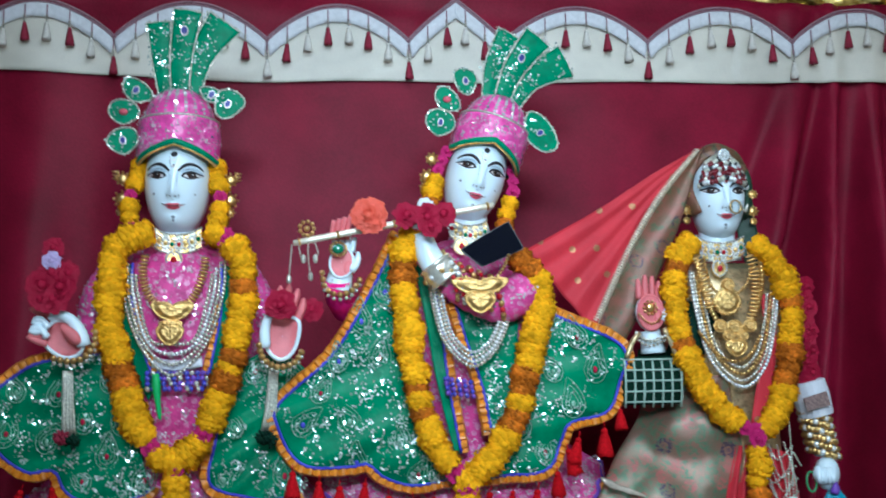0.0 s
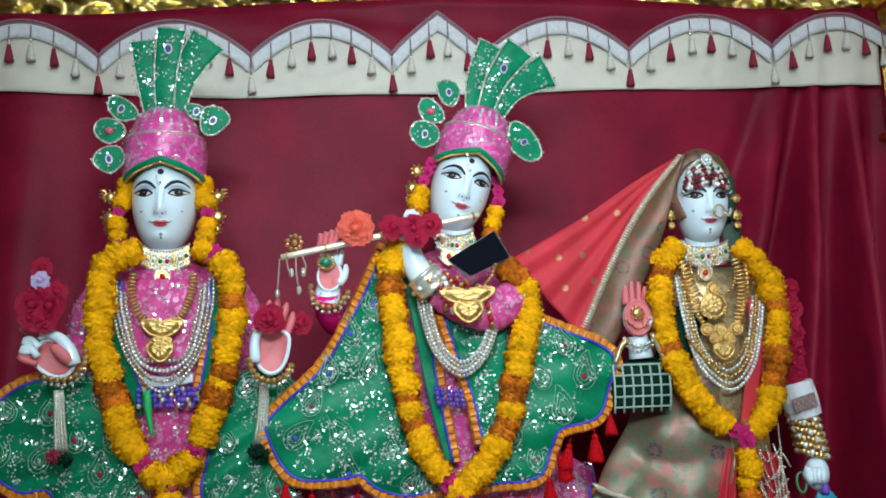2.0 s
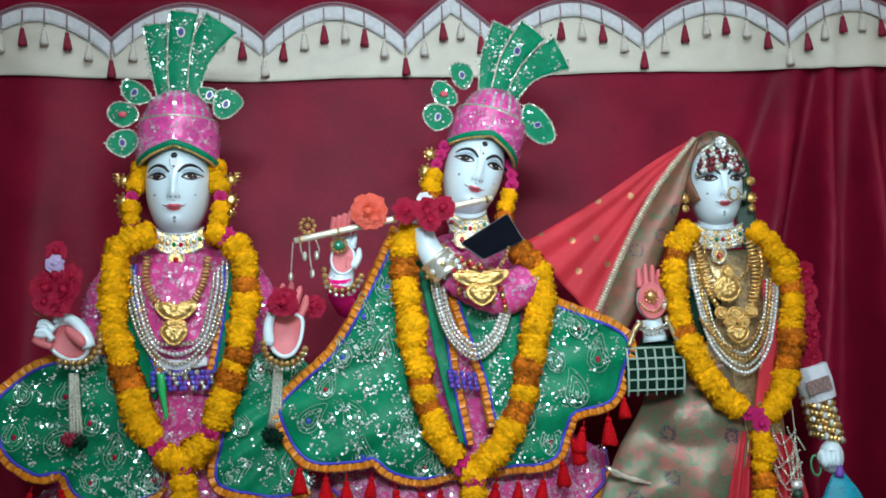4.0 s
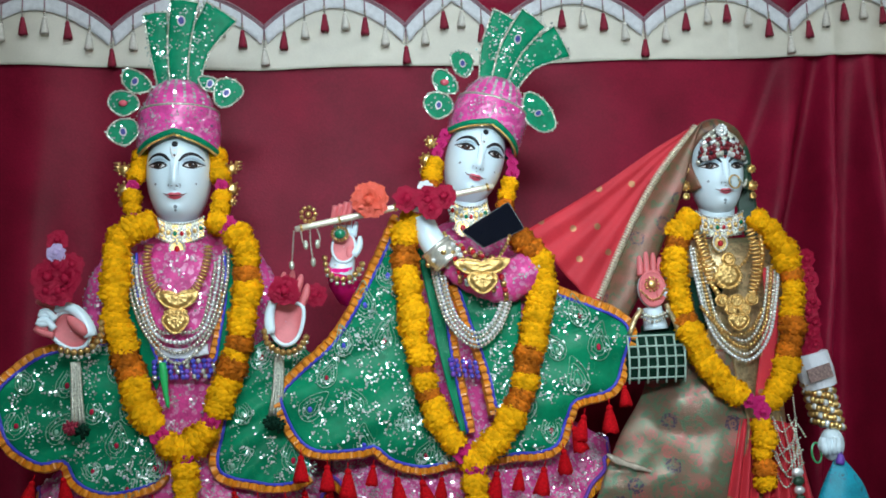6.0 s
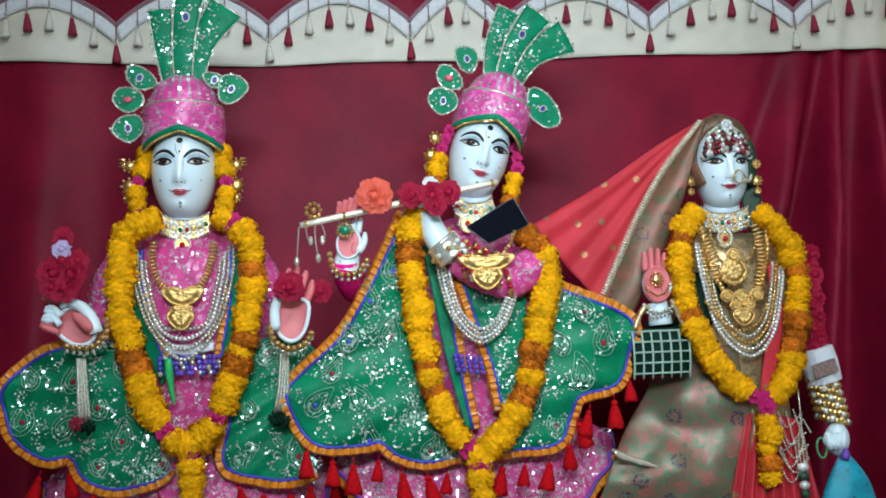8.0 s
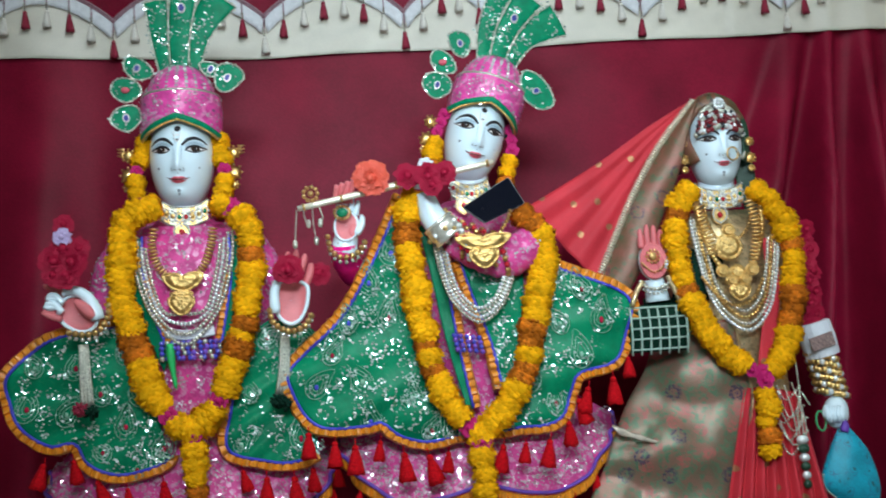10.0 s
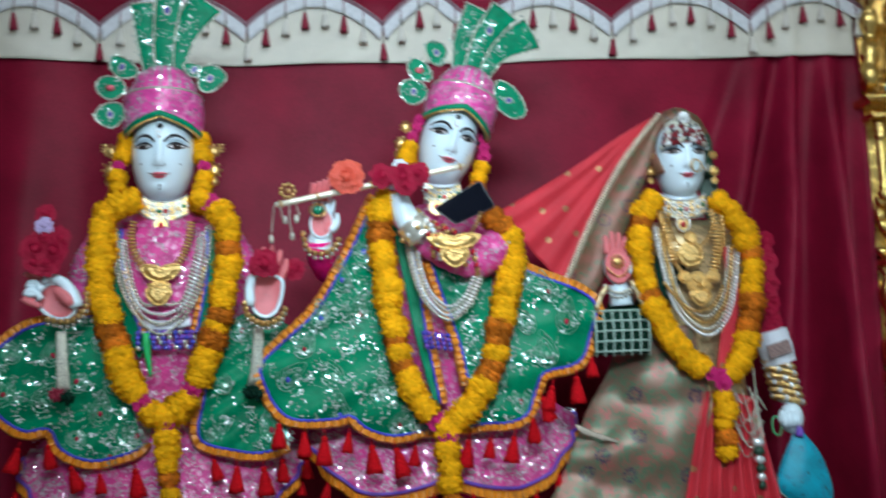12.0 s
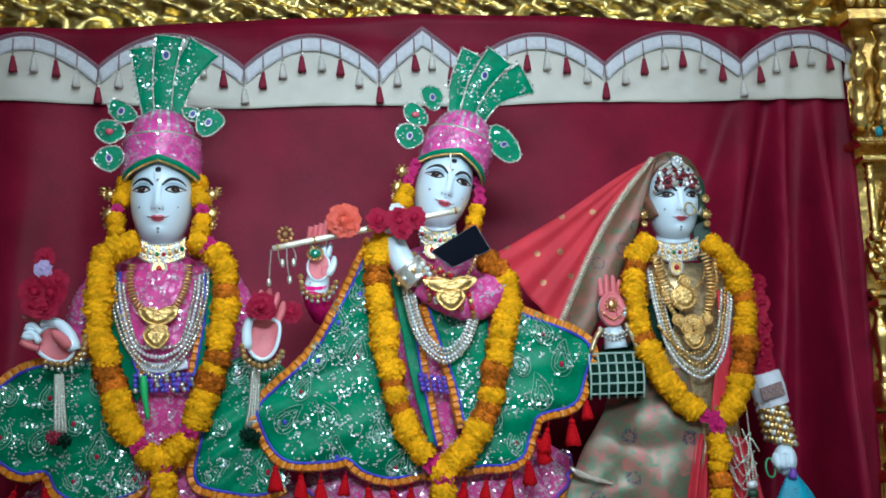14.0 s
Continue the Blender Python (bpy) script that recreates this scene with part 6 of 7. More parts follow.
curves = []
for k in range(4):
    q = 0.09 * k
    mid = Vector((0.341, 2.830, 1.590))
    pts = [Vector(p).lerp(mid, q) for p in [(0.236, 2.840, 1.661), (0.247, 2.840, 1.595), (0.273, 2.840, 1.521), (0.330, 2.840, 1.470), (0.385, 2.840, 1.503), (0.420, 2.840, 1.575), (0.440, 2.840, 1.654)]]
    curves.append((pts, 0.005, 0.0092, M_pearl if k % 2 == 0 else M_silver, "strand", "silver pearl strand"))
strand_set("pearl_necklace", "silver pearl necklace in four strands on the flute player", curves, (0.330, 2.840, 1.472))

curves = []
for k in range(4):
    q = 0.085 * k
    mid = Vector((0.970, 2.860, 1.595))
    pts = [Vector(p).lerp(mid, q) for p in [(0.866, 2.870, 1.693), (0.879, 2.870, 1.599), (0.906, 2.870, 1.489), (0.955, 2.870, 1.426), (1.003, 2.870, 1.414), (1.050, 2.870, 1.469), (1.074, 2.870, 1.564), (1.085, 2.870, 1.644)]]
    curves.append((pts, 0.0052, 0.0092, (M_silver, M_pearl, M_goldj, M_pearl)[k], "strand", "stone strand"))
strand_set("pearl_necklace", "long silver stone necklace in four strands on the veiled statue", curves, (0.989, 2.870, 1.415))
n = strand_set("gold_necklace", "gold coin necklace with pendants on the veiled statue", [([(0.881, 2.862, 1.728), (0.891, 2.862, 1.666), (0.914, 2.862, 1.597), (0.959, 2.862, 1.534), (1.010, 2.862, 1.566), (1.040, 2.862, 1.647), (1.041, 2.862, 1.709)], 0.008, 0.0105, M_goldj, "chain", "gold coin chain"), ([(0.901, 2.860, 1.721), (0.914, 2.860, 1.659), (0.953, 2.860, 1.623), (1.002, 2.860, 1.655), (1.019, 2.860, 1.703)], 0.0045, 0.0085, M_goldj, "chain", "gold chain"), ([(0.883, 2.862, 1.544), (0.922, 2.862, 1.495), (0.962, 2.862, 1.473), (1.005, 2.862, 1.487), (1.032, 2.862, 1.531)], 0.005, 0.009, M_goldj, "chain", "gold chain")], (0.959, 2.860, 1.534))
plaque(n, (0.953, 2.852, 1.655), "disc", 0.03, 0.03, label="small gold link plaque")
plaque(n, (0.951, 2.852, 1.617), "disc", 0.06, 0.06, label="round gold plaque")
s = Shape()
for k in range(15):
    a = math.pi * (1.0 + k / 14)
    s.ball(Vector((0.950, 2.850, 1.617)) + Vector((0.033 * math.cos(a), 0, 0.033 * math.sin(a))), 0.0038, 7, 5)
part("bead_edge", s, M_goldj, n, "gold beads under the round plaque", kind="stuff")
for x, z, w in ((-0.035, 0.012, 0.03), (0.0, 0.008, 0.036), (0.038, 0.012, 0.03), (-0.016, -0.012, 0.026), (0.018, -0.012, 0.026)):
    plaque(n, Vector((0.966, 2.850, 1.545)) + Vector((x, -0.002 * (z < 0), z)), "disc", w, w * 0.9, label="small gold plaque")
plaque(n, (0.968, 2.846, 1.509), "shield", 0.05, 0.05, label="pointed gold plaque")

# belt ornament on the first statue
belt = thing("belt", (-0.353, 2.880, 1.462), "white embroidered belt with blue bead fringe on a statue", "belt", "statue jewellery")
s = Shape()
s.tube(smooth_path([(-0.403, 2.875, 1.491), (-0.352, 2.875, 1.482), (-0.290, 2.875, 1.491)], 16), 0.013, 8, 0, 0.3)
part("band", s, M_cuff, belt, "white embroidered band")
for k in range(12):
    s = Shape()
    base = Vector((-0.412, 2.870, 1.465)).lerp(Vector((-0.274, 2.870, 1.464)), k / 11)
    for q in range(4):
        s.ball(base + Vector((0.003 * math.sin(k * q), -0.003, -0.012 * q)), 0.0068, 7, 5, (k * 5 + q * 3) % 7 % 3)
    part("bead_drop", s, [M_bluegem, M_violet, M_pearl], belt, "blue bead drop")
s = Shape()
s.tube(smooth_path([(-0.393, 2.862, 1.464), (-0.389, 2.862, 1.412), (-0.382, 2.862, 1.360)], 10), [0.008, 0.009, 0.01, 0.01, 0.009, 0.008, 0.007, 0.006, 0.006, 0.005, 0.003], 8)
part("green_tassel", s, mat("green_silk_tassel", (0.01, 0.4, 0.1), 0.5), belt, "bright green silk tassel")
for k in range(5):
    s = Shape()
    base = Vector((0.272, 2.865, 1.442)).lerp(Vector((0.331, 2.865, 1.433)), k / 4)
    for q in range(4):
        s.ball(base + Vector((0.002 * q, -0.004, -0.011 * q)), 0.0065, 7, 5, (k + q) % 2)
    if k == 0:
        clasp = thing("belt", (0.301, 2.870, 1.434), "blue and violet beaded belt clasp on the flute player", "belt", "statue jewellery")
    part("bead_drop", s, [M_bluegem, M_violet], clasp, "blue bead drop")


def bead_ring(name, label, pts, r, step, m, category="bracelet"):
    g = thing(name, pts[0], label, category, "statue jewellery")
    for shift, k, stuff in ((Vector((0, 0, 0)), 1.0, m), (Vector((0, 0.006, -0.011)), 0.75, M_pearl)):
        s = Shape()
        s.ball((0, 0, 0), r * k, 8, 6)
        bead = mesh_of("bead", s, stuff)
        for p in smooth_path([Vector(q) + shift for q in pts], max(3, int(length_of(smooth_path(pts, 60)) / step))):
            part("bead", bead, None, g).matrix_basis = Matrix.Translation(p)
    return g


bead_ring("bracelet", "gold bead bracelet on a wrist", [(-0.612, 2.820, 1.502), (-0.577, 2.820, 1.495), (-0.546, 2.820, 1.503), (-0.524, 2.820, 1.531), (-0.521, 2.820, 1.559)], 0.0075, 0.0135, M_goldj)
bead_ring("bracelet", "gold bead bracelet on a wrist", [(-0.156, 2.820, 1.525), (-0.147, 2.820, 1.495), (-0.115, 2.820, 1.475), (-0.080, 2.820, 1.483), (-0.061, 2.820, 1.508)], 0.0075, 0.0135, M_goldj)
bead_ring("bracelet", "gold bead bracelet on the flute hand", [(-0.013, 2.820, 1.689), (-0.006, 2.820, 1.656), (0.020, 2.820, 1.639), (0.053, 2.820, 1.647), (0.073, 2.820, 1.672)], 0.007, 0.0135, M_goldj)
s = thing("bangle", (0.255, 2.780, 1.695), "broad ridged silver-gold bangle with stones on a wrist", "bangle", "statue jewellery")
q = Shape()
q.lathe([(0.036, -0.026), (0.041, -0.024), (0.0425, -0.018), (0.039, -0.015), (0.042, -0.009), (0.042, 0.009), (0.039, 0.015), (0.0425, 0.018), (0.041, 0.024), (0.036, 0.026)], look((0.259, 2.810, 1.689), (0.226, 2.810, 1.732)), 24)
part("hoop", q, M_pearl, s)
for k in range(7):
    q = Shape()
    q.ball(look((0.259, 2.810, 1.689), (0.226, 2.810, 1.732)) @ Vector((0.0425 * math.cos(2.4 + 0.75 * k), 0.0425 * math.sin(2.4 + 0.75 * k), 0.0)), 0.0065, 8, 6)
    part("stone", q, M_goldj if k % 2 else M_silver, s)
for k, t in enumerate((0.0, 0.15, 0.3, 0.5, 0.7, 0.95)):
    c0 = Vector((0.285, 2.825, 1.672)).lerp(Vector((0.399, 2.845, 1.626)), t)
    b = thing("bangle", c0, "gold and red stone bangle on the sleeve", "bangle", "statue jewellery")
    q = Shape()
    q.ball((0, 0, 0), 0.0075 if k % 2 else 0.006, 7, 5)
    stones = [mesh_of("stone", q, M_goldj if k != 1 else M_silver), mesh_of("stone", q, M_redgem)]
    for j in range(20):
        a = 2 * math.pi * j / 20
        part("stone", stones[j % 3 == 0], None, b).matrix_basis = Matrix.Translation(c0 + Vector((-0.014 * math.sin(a), -0.053 * math.cos(a), 0.05 * math.sin(a))))
n = strand_set("gold_necklace", "gold pendant necklace lying on the flute player's sleeve", [([(0.264, 2.790, 1.735), (0.289, 2.790, 1.695), (0.320, 2.790, 1.665), (0.366, 2.790, 1.655), (0.401, 2.790, 1.691), (0.416, 2.790, 1.723)], 0.005, 0.009, M_goldj, "chain", "gold chain")], (0.340, 2.790, 1.660))
plaque(n, (0.346, 2.775, 1.658), "crescent", 0.125, 0.056, label="winged gold plaque")
plaque(n, (0.346, 2.772, 1.623), "shield", 0.066, 0.064, label="pointed gold plaque")

for m, sx in ((HEAD_A, -1), (HEAD_A, 1), (HEAD_B, -1), (HEAD_C, -1), (HEAD_C, 1)):
    e = thing("earring", m @ Vector((sx * 0.125, 0, -0.03)), "gold drop earring beside a statue's face", "earring", "statue jewellery")
    q = Shape()
    k = 1.0 if m is not HEAD_C else 0.78
    kk = 0.8 if m is not HEAD_C else 0.55
    for dz, r in ((0.0, 0.017), (-0.05, 0.021), (-0.08, 0.012)):
        r *= kk
        q.ball(m @ Vector((sx * 0.128 * k, -0.02, dz)), (r, r * 0.6, r), 10, 7)
        for j in range(8):
            q.ball(m @ Vector((sx * 0.128 * k + r * 1.15 * math.cos(j * 0.785), -0.026, dz + r * 1.15 * math.sin(j * 0.785))), 0.0036, 5, 4)
    for j in range(3 if m is HEAD_A else 0):
        q.tube([m @ Vector((sx * (0.13 + 0.004 * j), -0.02, 0.01 * j - 0.005)), m @ Vector((sx * 0.155, -0.02, 0.008 * j + 0.002))], [0.006, 0.001], 6)
    part("drop", q, M_goldj, e)

# ---------- flute, roses, phone ----------
fl = thing("flute", (0.150, 2.800, 1.800), "slim pale gold flute held to the statue's lips", "flute")
a, b = Vector((-0.078, 2.795, 1.755)), Vector((0.384, 2.795, 1.842))
q = Shape()
q.tube([a.lerp(b, k / 12) for k in range(13)], [0.0066] + [0.0076] * 11 + [0.0066], 14)
part("tube", q, M_flute, fl)
for t in (0.03, 0.22, 0.5, 0.8, 0.97):
    q = Shape()
    q.tube([a.lerp(b, t - 0.006), a.lerp(b, t + 0.006)], 0.0092, 14)
    part("ferrule", q, M_goldj, fl, "gold ring")
ch = thing("flute_charm", (-0.046, 2.790, 1.785), "small gold filigree charm with two hanging chains on the flute", "charm")
q = Shape()
c = Vector((-0.047, 2.790, 1.788))
for j in range(9):
    q.ball(c + Vector((0.016 * math.cos(j * 0.7), 0, 0.016 * math.sin(j * 0.7))), 0.0055, 6, 5)
q.ball(c, 0.008, 8, 6)
part("rosette", q, M_goldj, ch)
for pts in ([(-0.081, 2.790, 1.750), (-0.085, 2.790, 1.708), (-0.088, 2.790, 1.672)], [(-0.044, 2.790, 1.765), (-0.044, 2.790, 1.720), (-0.039, 2.790, 1.678)], [(-0.066, 2.790, 1.753), (-0.061, 2.790, 1.723), (-0.055, 2.790, 1.718)], [(-0.031, 2.790, 1.761), (-0.022, 2.790, 1.732), (-0.028, 2.790, 1.719)]):
    q = Shape()
    beads(q, pts, 0.0022, 0.0045)
    q.ball(pts[-1], (0.006, 0.005, 0.011), 8, 6)
    part("chain", q, M_thread, ch, "thin chain with a drop")


def rose(x, y, z, r, kind, label, seed, tilt=(0, 0)):
    o = bloom("rose", kind, Matrix.Translation((x, y, z)) @ pose(0, 0, 0, tilt[0], seed * 37, tilt[1]) @ Matrix.Scale(r, 4))
    return tagged(o, label, "rose", "roses")


SALMON = rose_meshes(41, M_salmon, ((5, 0.4, 75), (7, 0.7, 52), (9, 0.98, 26), (9, 1.05, 10)))
rose(*(0.094, 2.760, 1.813), 0.037, SALMON, "open salmon rose tucked on the flute", 1, (8, -8))
for k, (p, r) in enumerate((((0.177, 2.760, 1.813), 0.032), ((0.225, 2.750, 1.808), 0.034), ((0.264, 2.750, 1.815), 0.03), ((0.234, 2.745, 1.786), 0.026), ((-0.038, 2.850, 1.607), 0.029), ((-0.107, 2.790, 1.616), 0.036), ((-0.126, 2.800, 1.607), 0.02), ((-0.090, 2.800, 1.603), 0.02), ((-0.635, 2.800, 1.665), 0.038), ((-0.593, 2.800, 1.661), 0.036), ((-0.612, 2.800, 1.692), 0.034), ((-0.639, 2.800, 1.633), 0.026), ((-0.580, 2.800, 1.691), 0.028), ((-0.611, 2.800, 1.632), 0.034), ((-0.611, 2.800, 1.747), 0.026))):
    rose(*p, r, ROSE[k % 3], "deep maroon rose bloom by a statue's hand", k, (10 * math.sin(k), 12 * math.cos(k)))
o = rose(*(-0.613, 2.790, 1.718), 0.022, rose_meshes(71, M_lilac), "lilac foil flower among maroon roses", 3)
o = rose(*(0.222, 2.760, 1.835), 0.02, rose_meshes(72, M_cuff), "small white flower among maroon roses", 4)

ph = thing("phone", (0.379, 2.790, 1.750), "black phone leaning against the statue's chest", "phone")
cn = [Vector(p) for p in ([(0.418, 2.795, 1.805), (0.454, 2.795, 1.740), (0.355, 2.795, 1.697), (0.303, 2.795, 1.738)])]
mid = sum(cn, Vector()) / 4


def rounded(ring, k):
    out = []
    for i in range(4):
        p, prev, nxt = ring[i], ring[i - 1], ring[(i + 1) % 4]
        a0, b0 = p.lerp(prev, k), p.lerp(nxt, k)
        out += [a0, a0.lerp(p, 0.6).lerp(p.lerp(b0, 0.4), 0.5), b0]
    return out


q = Shape()
q.plate(rounded(cn, 0.08), (0, 0.009, 0))
part("case", q, mat("black_phone_case", (0.02, 0.02, 0.022), 0.4, bump=0.05), ph, smooth=False)
q = Shape()
q.plate([mid + (p - mid) * 0.955 + Vector((0, -0.0008, 0)) for p in rounded(cn, 0.06)], (0, -0.001, 0))
part("screen", q, M_glass, ph, "dark glass screen", False)

# ring with a green stone on the flute hand
rg = thing("hand_ornament", (0.025, 2.800, 1.742), "gold hand ornament with a green stone", "hand ornament", "statue jewellery")
q = Shape()
c = Vector((0.024, 2.805, 1.742))
q.ball(c, (0.013, 0.006, 0.011), 12, 8)
part("stone", q, M_greengem, rg, "green stone")
q = Shape()
for j in range(14):
    q.ball(c + Vector((0.018 * math.cos(j * 0.449), 0, 0.015 * math.sin(j * 0.449))), 0.004, 6, 4)
part("setting", q, M_goldj, rg)

# silver wrist tassels of the first statue
for pts, lab, tip in (([(-0.583, 2.830, 1.473), (-0.581, 2.830, 1.396), (-0.578, 2.830, 1.330)], "silver ribbon tassel with dark red pompons at a wrist", [(-0.592, 2.820, 1.327), (-0.568, 2.820, 1.317)]), ([(-0.126, 2.860, 1.472), (-0.131, 2.860, 1.388), (-0.141, 2.860, 1.330)], "silver ribbon tassel with black pompons at a wrist", [(-0.149, 2.850, 1.317), (-0.133, 2.850, 1.308)])):
    ts = thing("wrist_tassel", pts[0], lab, "tassel", "statue jewellery")
    for k in range(4):
        q = Shape()
        q.tube([Vector(p) + Vector((0.0045 * (k - 1.5) * (1 + 0.08 * i), 0.002 * k, 0)) for i, p in enumerate(smooth_path(pts, 8))], 0.0042, 5, 0, 0.5)
        part("ribbon", q, M_thread, ts, "silver ribbon")
    for i, p in enumerate(tip):
        q, rnd = Shape(), random.Random(i)
        for _ in range(26):
            d = Vector((rnd.gauss(0, 1), rnd.gauss(0, 1), rnd.gauss(0, 1))).normalized()
            q.tube([p, Vector(p) + d * 0.019], [0.006, 0.003], 5)
        part("pompon", q, M_tassel if (i == 0 and tip[0][0] < -0.4) else M_purse, ts, "wool pompon")
    
for p0, n_, lab in (((0.349, 2.840, 1.031), 7, "black and white beaded cord with gold drop below a skirt"), ((-0.373, 2.840, 0.996), 4, "black and white beaded cord below a skirt")):
    g = thing("beaded_cord", p0, lab, "beaded cord")
    for k in range(n_):
        q = Shape()
        q.ball(Vector(p0) + Vector((0.004 * math.sin(k * 2), -0.005, -0.019 * k)), 0.0105 if k % 2 else 0.013, 10, 7)
        part("bead", q, M_white if k % 3 == 1 else M_ink, g)
    q = Shape()
    q.tube([Vector(p0) + Vector((0, -0.005, -0.019 * n_)), Vector(p0) + Vector((-0.006, -0.005, -0.019 * n_ - 0.03))], [0.003, 0.008], 7)
    part("drop", q, M_goldj, g, "gold drop")


# ---------- veiled statue's clothes ----------
sari = thing("sari", (1.0, 3.0, 1.0), "red silk sari with brown-green brocade drape on the veiled statue", "sari", "statue clothes")
# brocade bodice
rows = []
for i in range(25):
    t = i / 24
    z = 1.14 + 0.575 * t
    w = 0.15 - 0.015 * math.sin(math.pi * t) + 0.02 * math.sin(math.pi * max(0, t - 0.3) / 0.8) - (0.065 * ((t - 0.85) / 0.15) ** 2 if t > 0.85 else 0)
    rows.append([Vector((0.985 - w * math.cos(a), 3.02 - (0.66 * w + 0.012) * math.sin(a) + 0.004 * noise.noise(Vector((j * 0.3, i * 0.25, 3))), z)) for j, a in ((j, math.pi * 1.2 * j / 36 - math.pi * 0.1) for j in range(37))])
s = Shape()
s.grid(rows)
part("bodice", s, M_zari, sari, "gold brocade bodice", thick=0.003)
rows = patch([(1.042, 2.872, 1.634), (1.044, 2.872, 1.538), (1.026, 2.872, 1.430), (1.004, 2.872, 1.322)], [(1.071, 2.872, 1.633), (1.078, 2.872, 1.537), (1.065, 2.872, 1.428), (1.049, 2.872, 1.320)], 20, 5, 0.002)
s = Shape()
s.grid(rows)
part("bodice_panel", s, M_redsari, sari, "red silk panel", thick=0.003)
# brocade drape that spreads to one side over the hips
rows = patch([(0.955, 2.890, 1.443), (0.979, 2.890, 1.328), (0.990, 2.890, 1.242), (0.966, 2.890, 1.130), (0.924, 2.890, 0.991), (0.874, 2.890, 0.770)], [(0.785, 3.0, 1.42), (0.754, 2.99, 1.334), (0.697, 2.965, 1.251), (0.642, 2.935, 1.154), (0.59, 2.930, 1.044), (0.40, 2.930, 0.785)], 60, 50, 0.014, 3.5, 0.02)
for i, r in enumerate(rows):
    for j, p in enumerate(r):
        p.y += 0.012 * math.sin(9 * p.z * 3 + 14 * p.x) * (j / 50) + 0.008 * noise.noise(p * 14) - 0.014 * abs(noise.noise(Vector((p.x * 9, 3.0, p.z * 13)))) * (j / 50)
s = Shape()
s.grid(rows)
part("drape", s, M_brocade, sari, "brown-green brocade drape", thick=0.003)
s = Shape()
s.tube([r[0] + Vector((0, -0.003, 0)) for r in rows], 0.0035, 6)
part("edging", s, M_zari, sari, "gold zari edging")
# pale strip standing for the highlight on a crease of the drape
s = Shape()
s.tube(smooth_path([(0.640, 2.890, 1.204), (0.668, 2.890, 1.185), (0.703, 2.890, 1.172), (0.755, 2.890, 1.154)], 10), [0.003, 0.007, 0.01, 0.009, 0.006, 0.007, 0.008, 0.006, 0.005, 0.004, 0.002], 8, 0, 0.5)
part("fold", s, mat("pale_crease_highlight", (0.72, 0.64, 0.52), 0.25, 0.6, vary=0.3, scale=60), sari, "crease with a pale highlight in its colour")
# narrow red pleats falling from the waist
top, low = smooth_path([(0.972, 2.890, 1.271), (1.028, 2.890, 1.270), (1.101, 2.890, 1.253)], 90), smooth_path([(0.840, 2.870, 0.775), (1.012, 2.870, 0.760), (1.194, 2.870, 0.758)], 90)
rows = []
for i in range(91):
    row = []
    for j in range(21):
        v = j / 20
        p = top[i].lerp(low[i], v ** 1.05)
        p.y += (0.005 + 0.012 * v) * math.sin(i * 2 * math.pi / 11 + 0.4 * math.sin(3 * v)) - 0.02 * math.sin(math.pi * v * 0.5)
        row.append(p)
    rows.append(row)
s = Shape()
s.grid(rows)
part("pleats", s, M_redsari, sari, "narrow red silk pleats", thick=0.003)

veil = thing("veil", HEAD_C @ Vector((0, 0, 0.1)), "red gold-dotted veil with brocade border over a statue's head", "veil", "statue clothes")
top, low = [(0.945, 2.980, 2.015), (0.821, 2.980, 1.949), (0.671, 2.980, 1.855), (0.487, 2.980, 1.755)], [(0.935, 2.980, 2.003), (0.839, 2.980, 1.893), (0.751, 2.980, 1.753), (0.651, 2.980, 1.552)]
rows = patch(top, low, 50, 26, 0.006, 2.5, 0.0)
for i, r in enumerate(rows):
    for j, p in enumerate(r):
        p.y += 0.006 * math.sin(j * 0.8 + i * 0.05) * (i / 50)
s = Shape()
s.grid(rows)
part("red_cloth", s, M_redsari, veil, "red silk with gold dots", thick=0.002)
rows = patch(low, [(0.943, 2.955, 2.013), (0.901, 2.955, 1.902), (0.856, 2.955, 1.775), (0.780, 2.955, 1.622), (0.709, 2.955, 1.499)], 50, 12, 0.006, 2.0, 0.01)
s = Shape()
s.grid(rows)
part("border", s, M_hood, veil, "brown brocade border", thick=0.002)
s = Shape()
s.tube([r[0] + Vector((0, -0.004, 0)) for r in rows], 0.0045, 6, 0, 0.5)
part("edging", s, M_zari, veil, "gold edging")
q = Shape()
for p in smooth_path([r[0] for r in rows], 74):
    q.tube([p + Vector((0.004, -0.005, -0.002)), p + Vector((-0.005, -0.007, 0.002)), p + Vector((-0.0125, -0.006, 0.005))], [0.0045, 0.004, 0.0012], 5, 0, 0.5)
part("lace", q, M_creamlace, veil, "pale gold pointed lace", kind="stuff")
rows = []
for i in range(49):
    a = math.radians(-122 + 244 * i / 48)
    row = []
    for j in range(13):
        v = j / 12
        low = max(0.0, abs(a) - 1.5)
        ex, ez = (0.078 if a < 0 else 0.08) * math.sin(a) * (1 - 0.12 * low), 0.012 + 0.098 * math.cos(a) * (1 if abs(a) < 1.57 else 1.35)
        edge = Vector((ex, front(ex, ez) - 0.007, ez))
        back = Vector((0.095 * math.sin(a), 0.02 + 0.09 * v, 0.005 + 0.135 * math.cos(a)))
        p = edge.lerp(back, v)
        swell = 0.02 * math.sin(math.pi * min(1.0, v * 1.15)) * (1 + 0.35 * math.cos(a))
        p += Vector((math.sin(a), -0.55, math.cos(a))) * swell
        p += Vector((0, 0, 0.002)) * math.sin(9 * a + 5 * v)
        row.append(HEAD_C @ p)
    rows.append(row)
s = Shape()
s.grid(rows[:37])
part("hood", s, M_hood, veil, "brown brocade hood over the head", thick=0.003)
s = Shape()
s.grid(rows[36:])
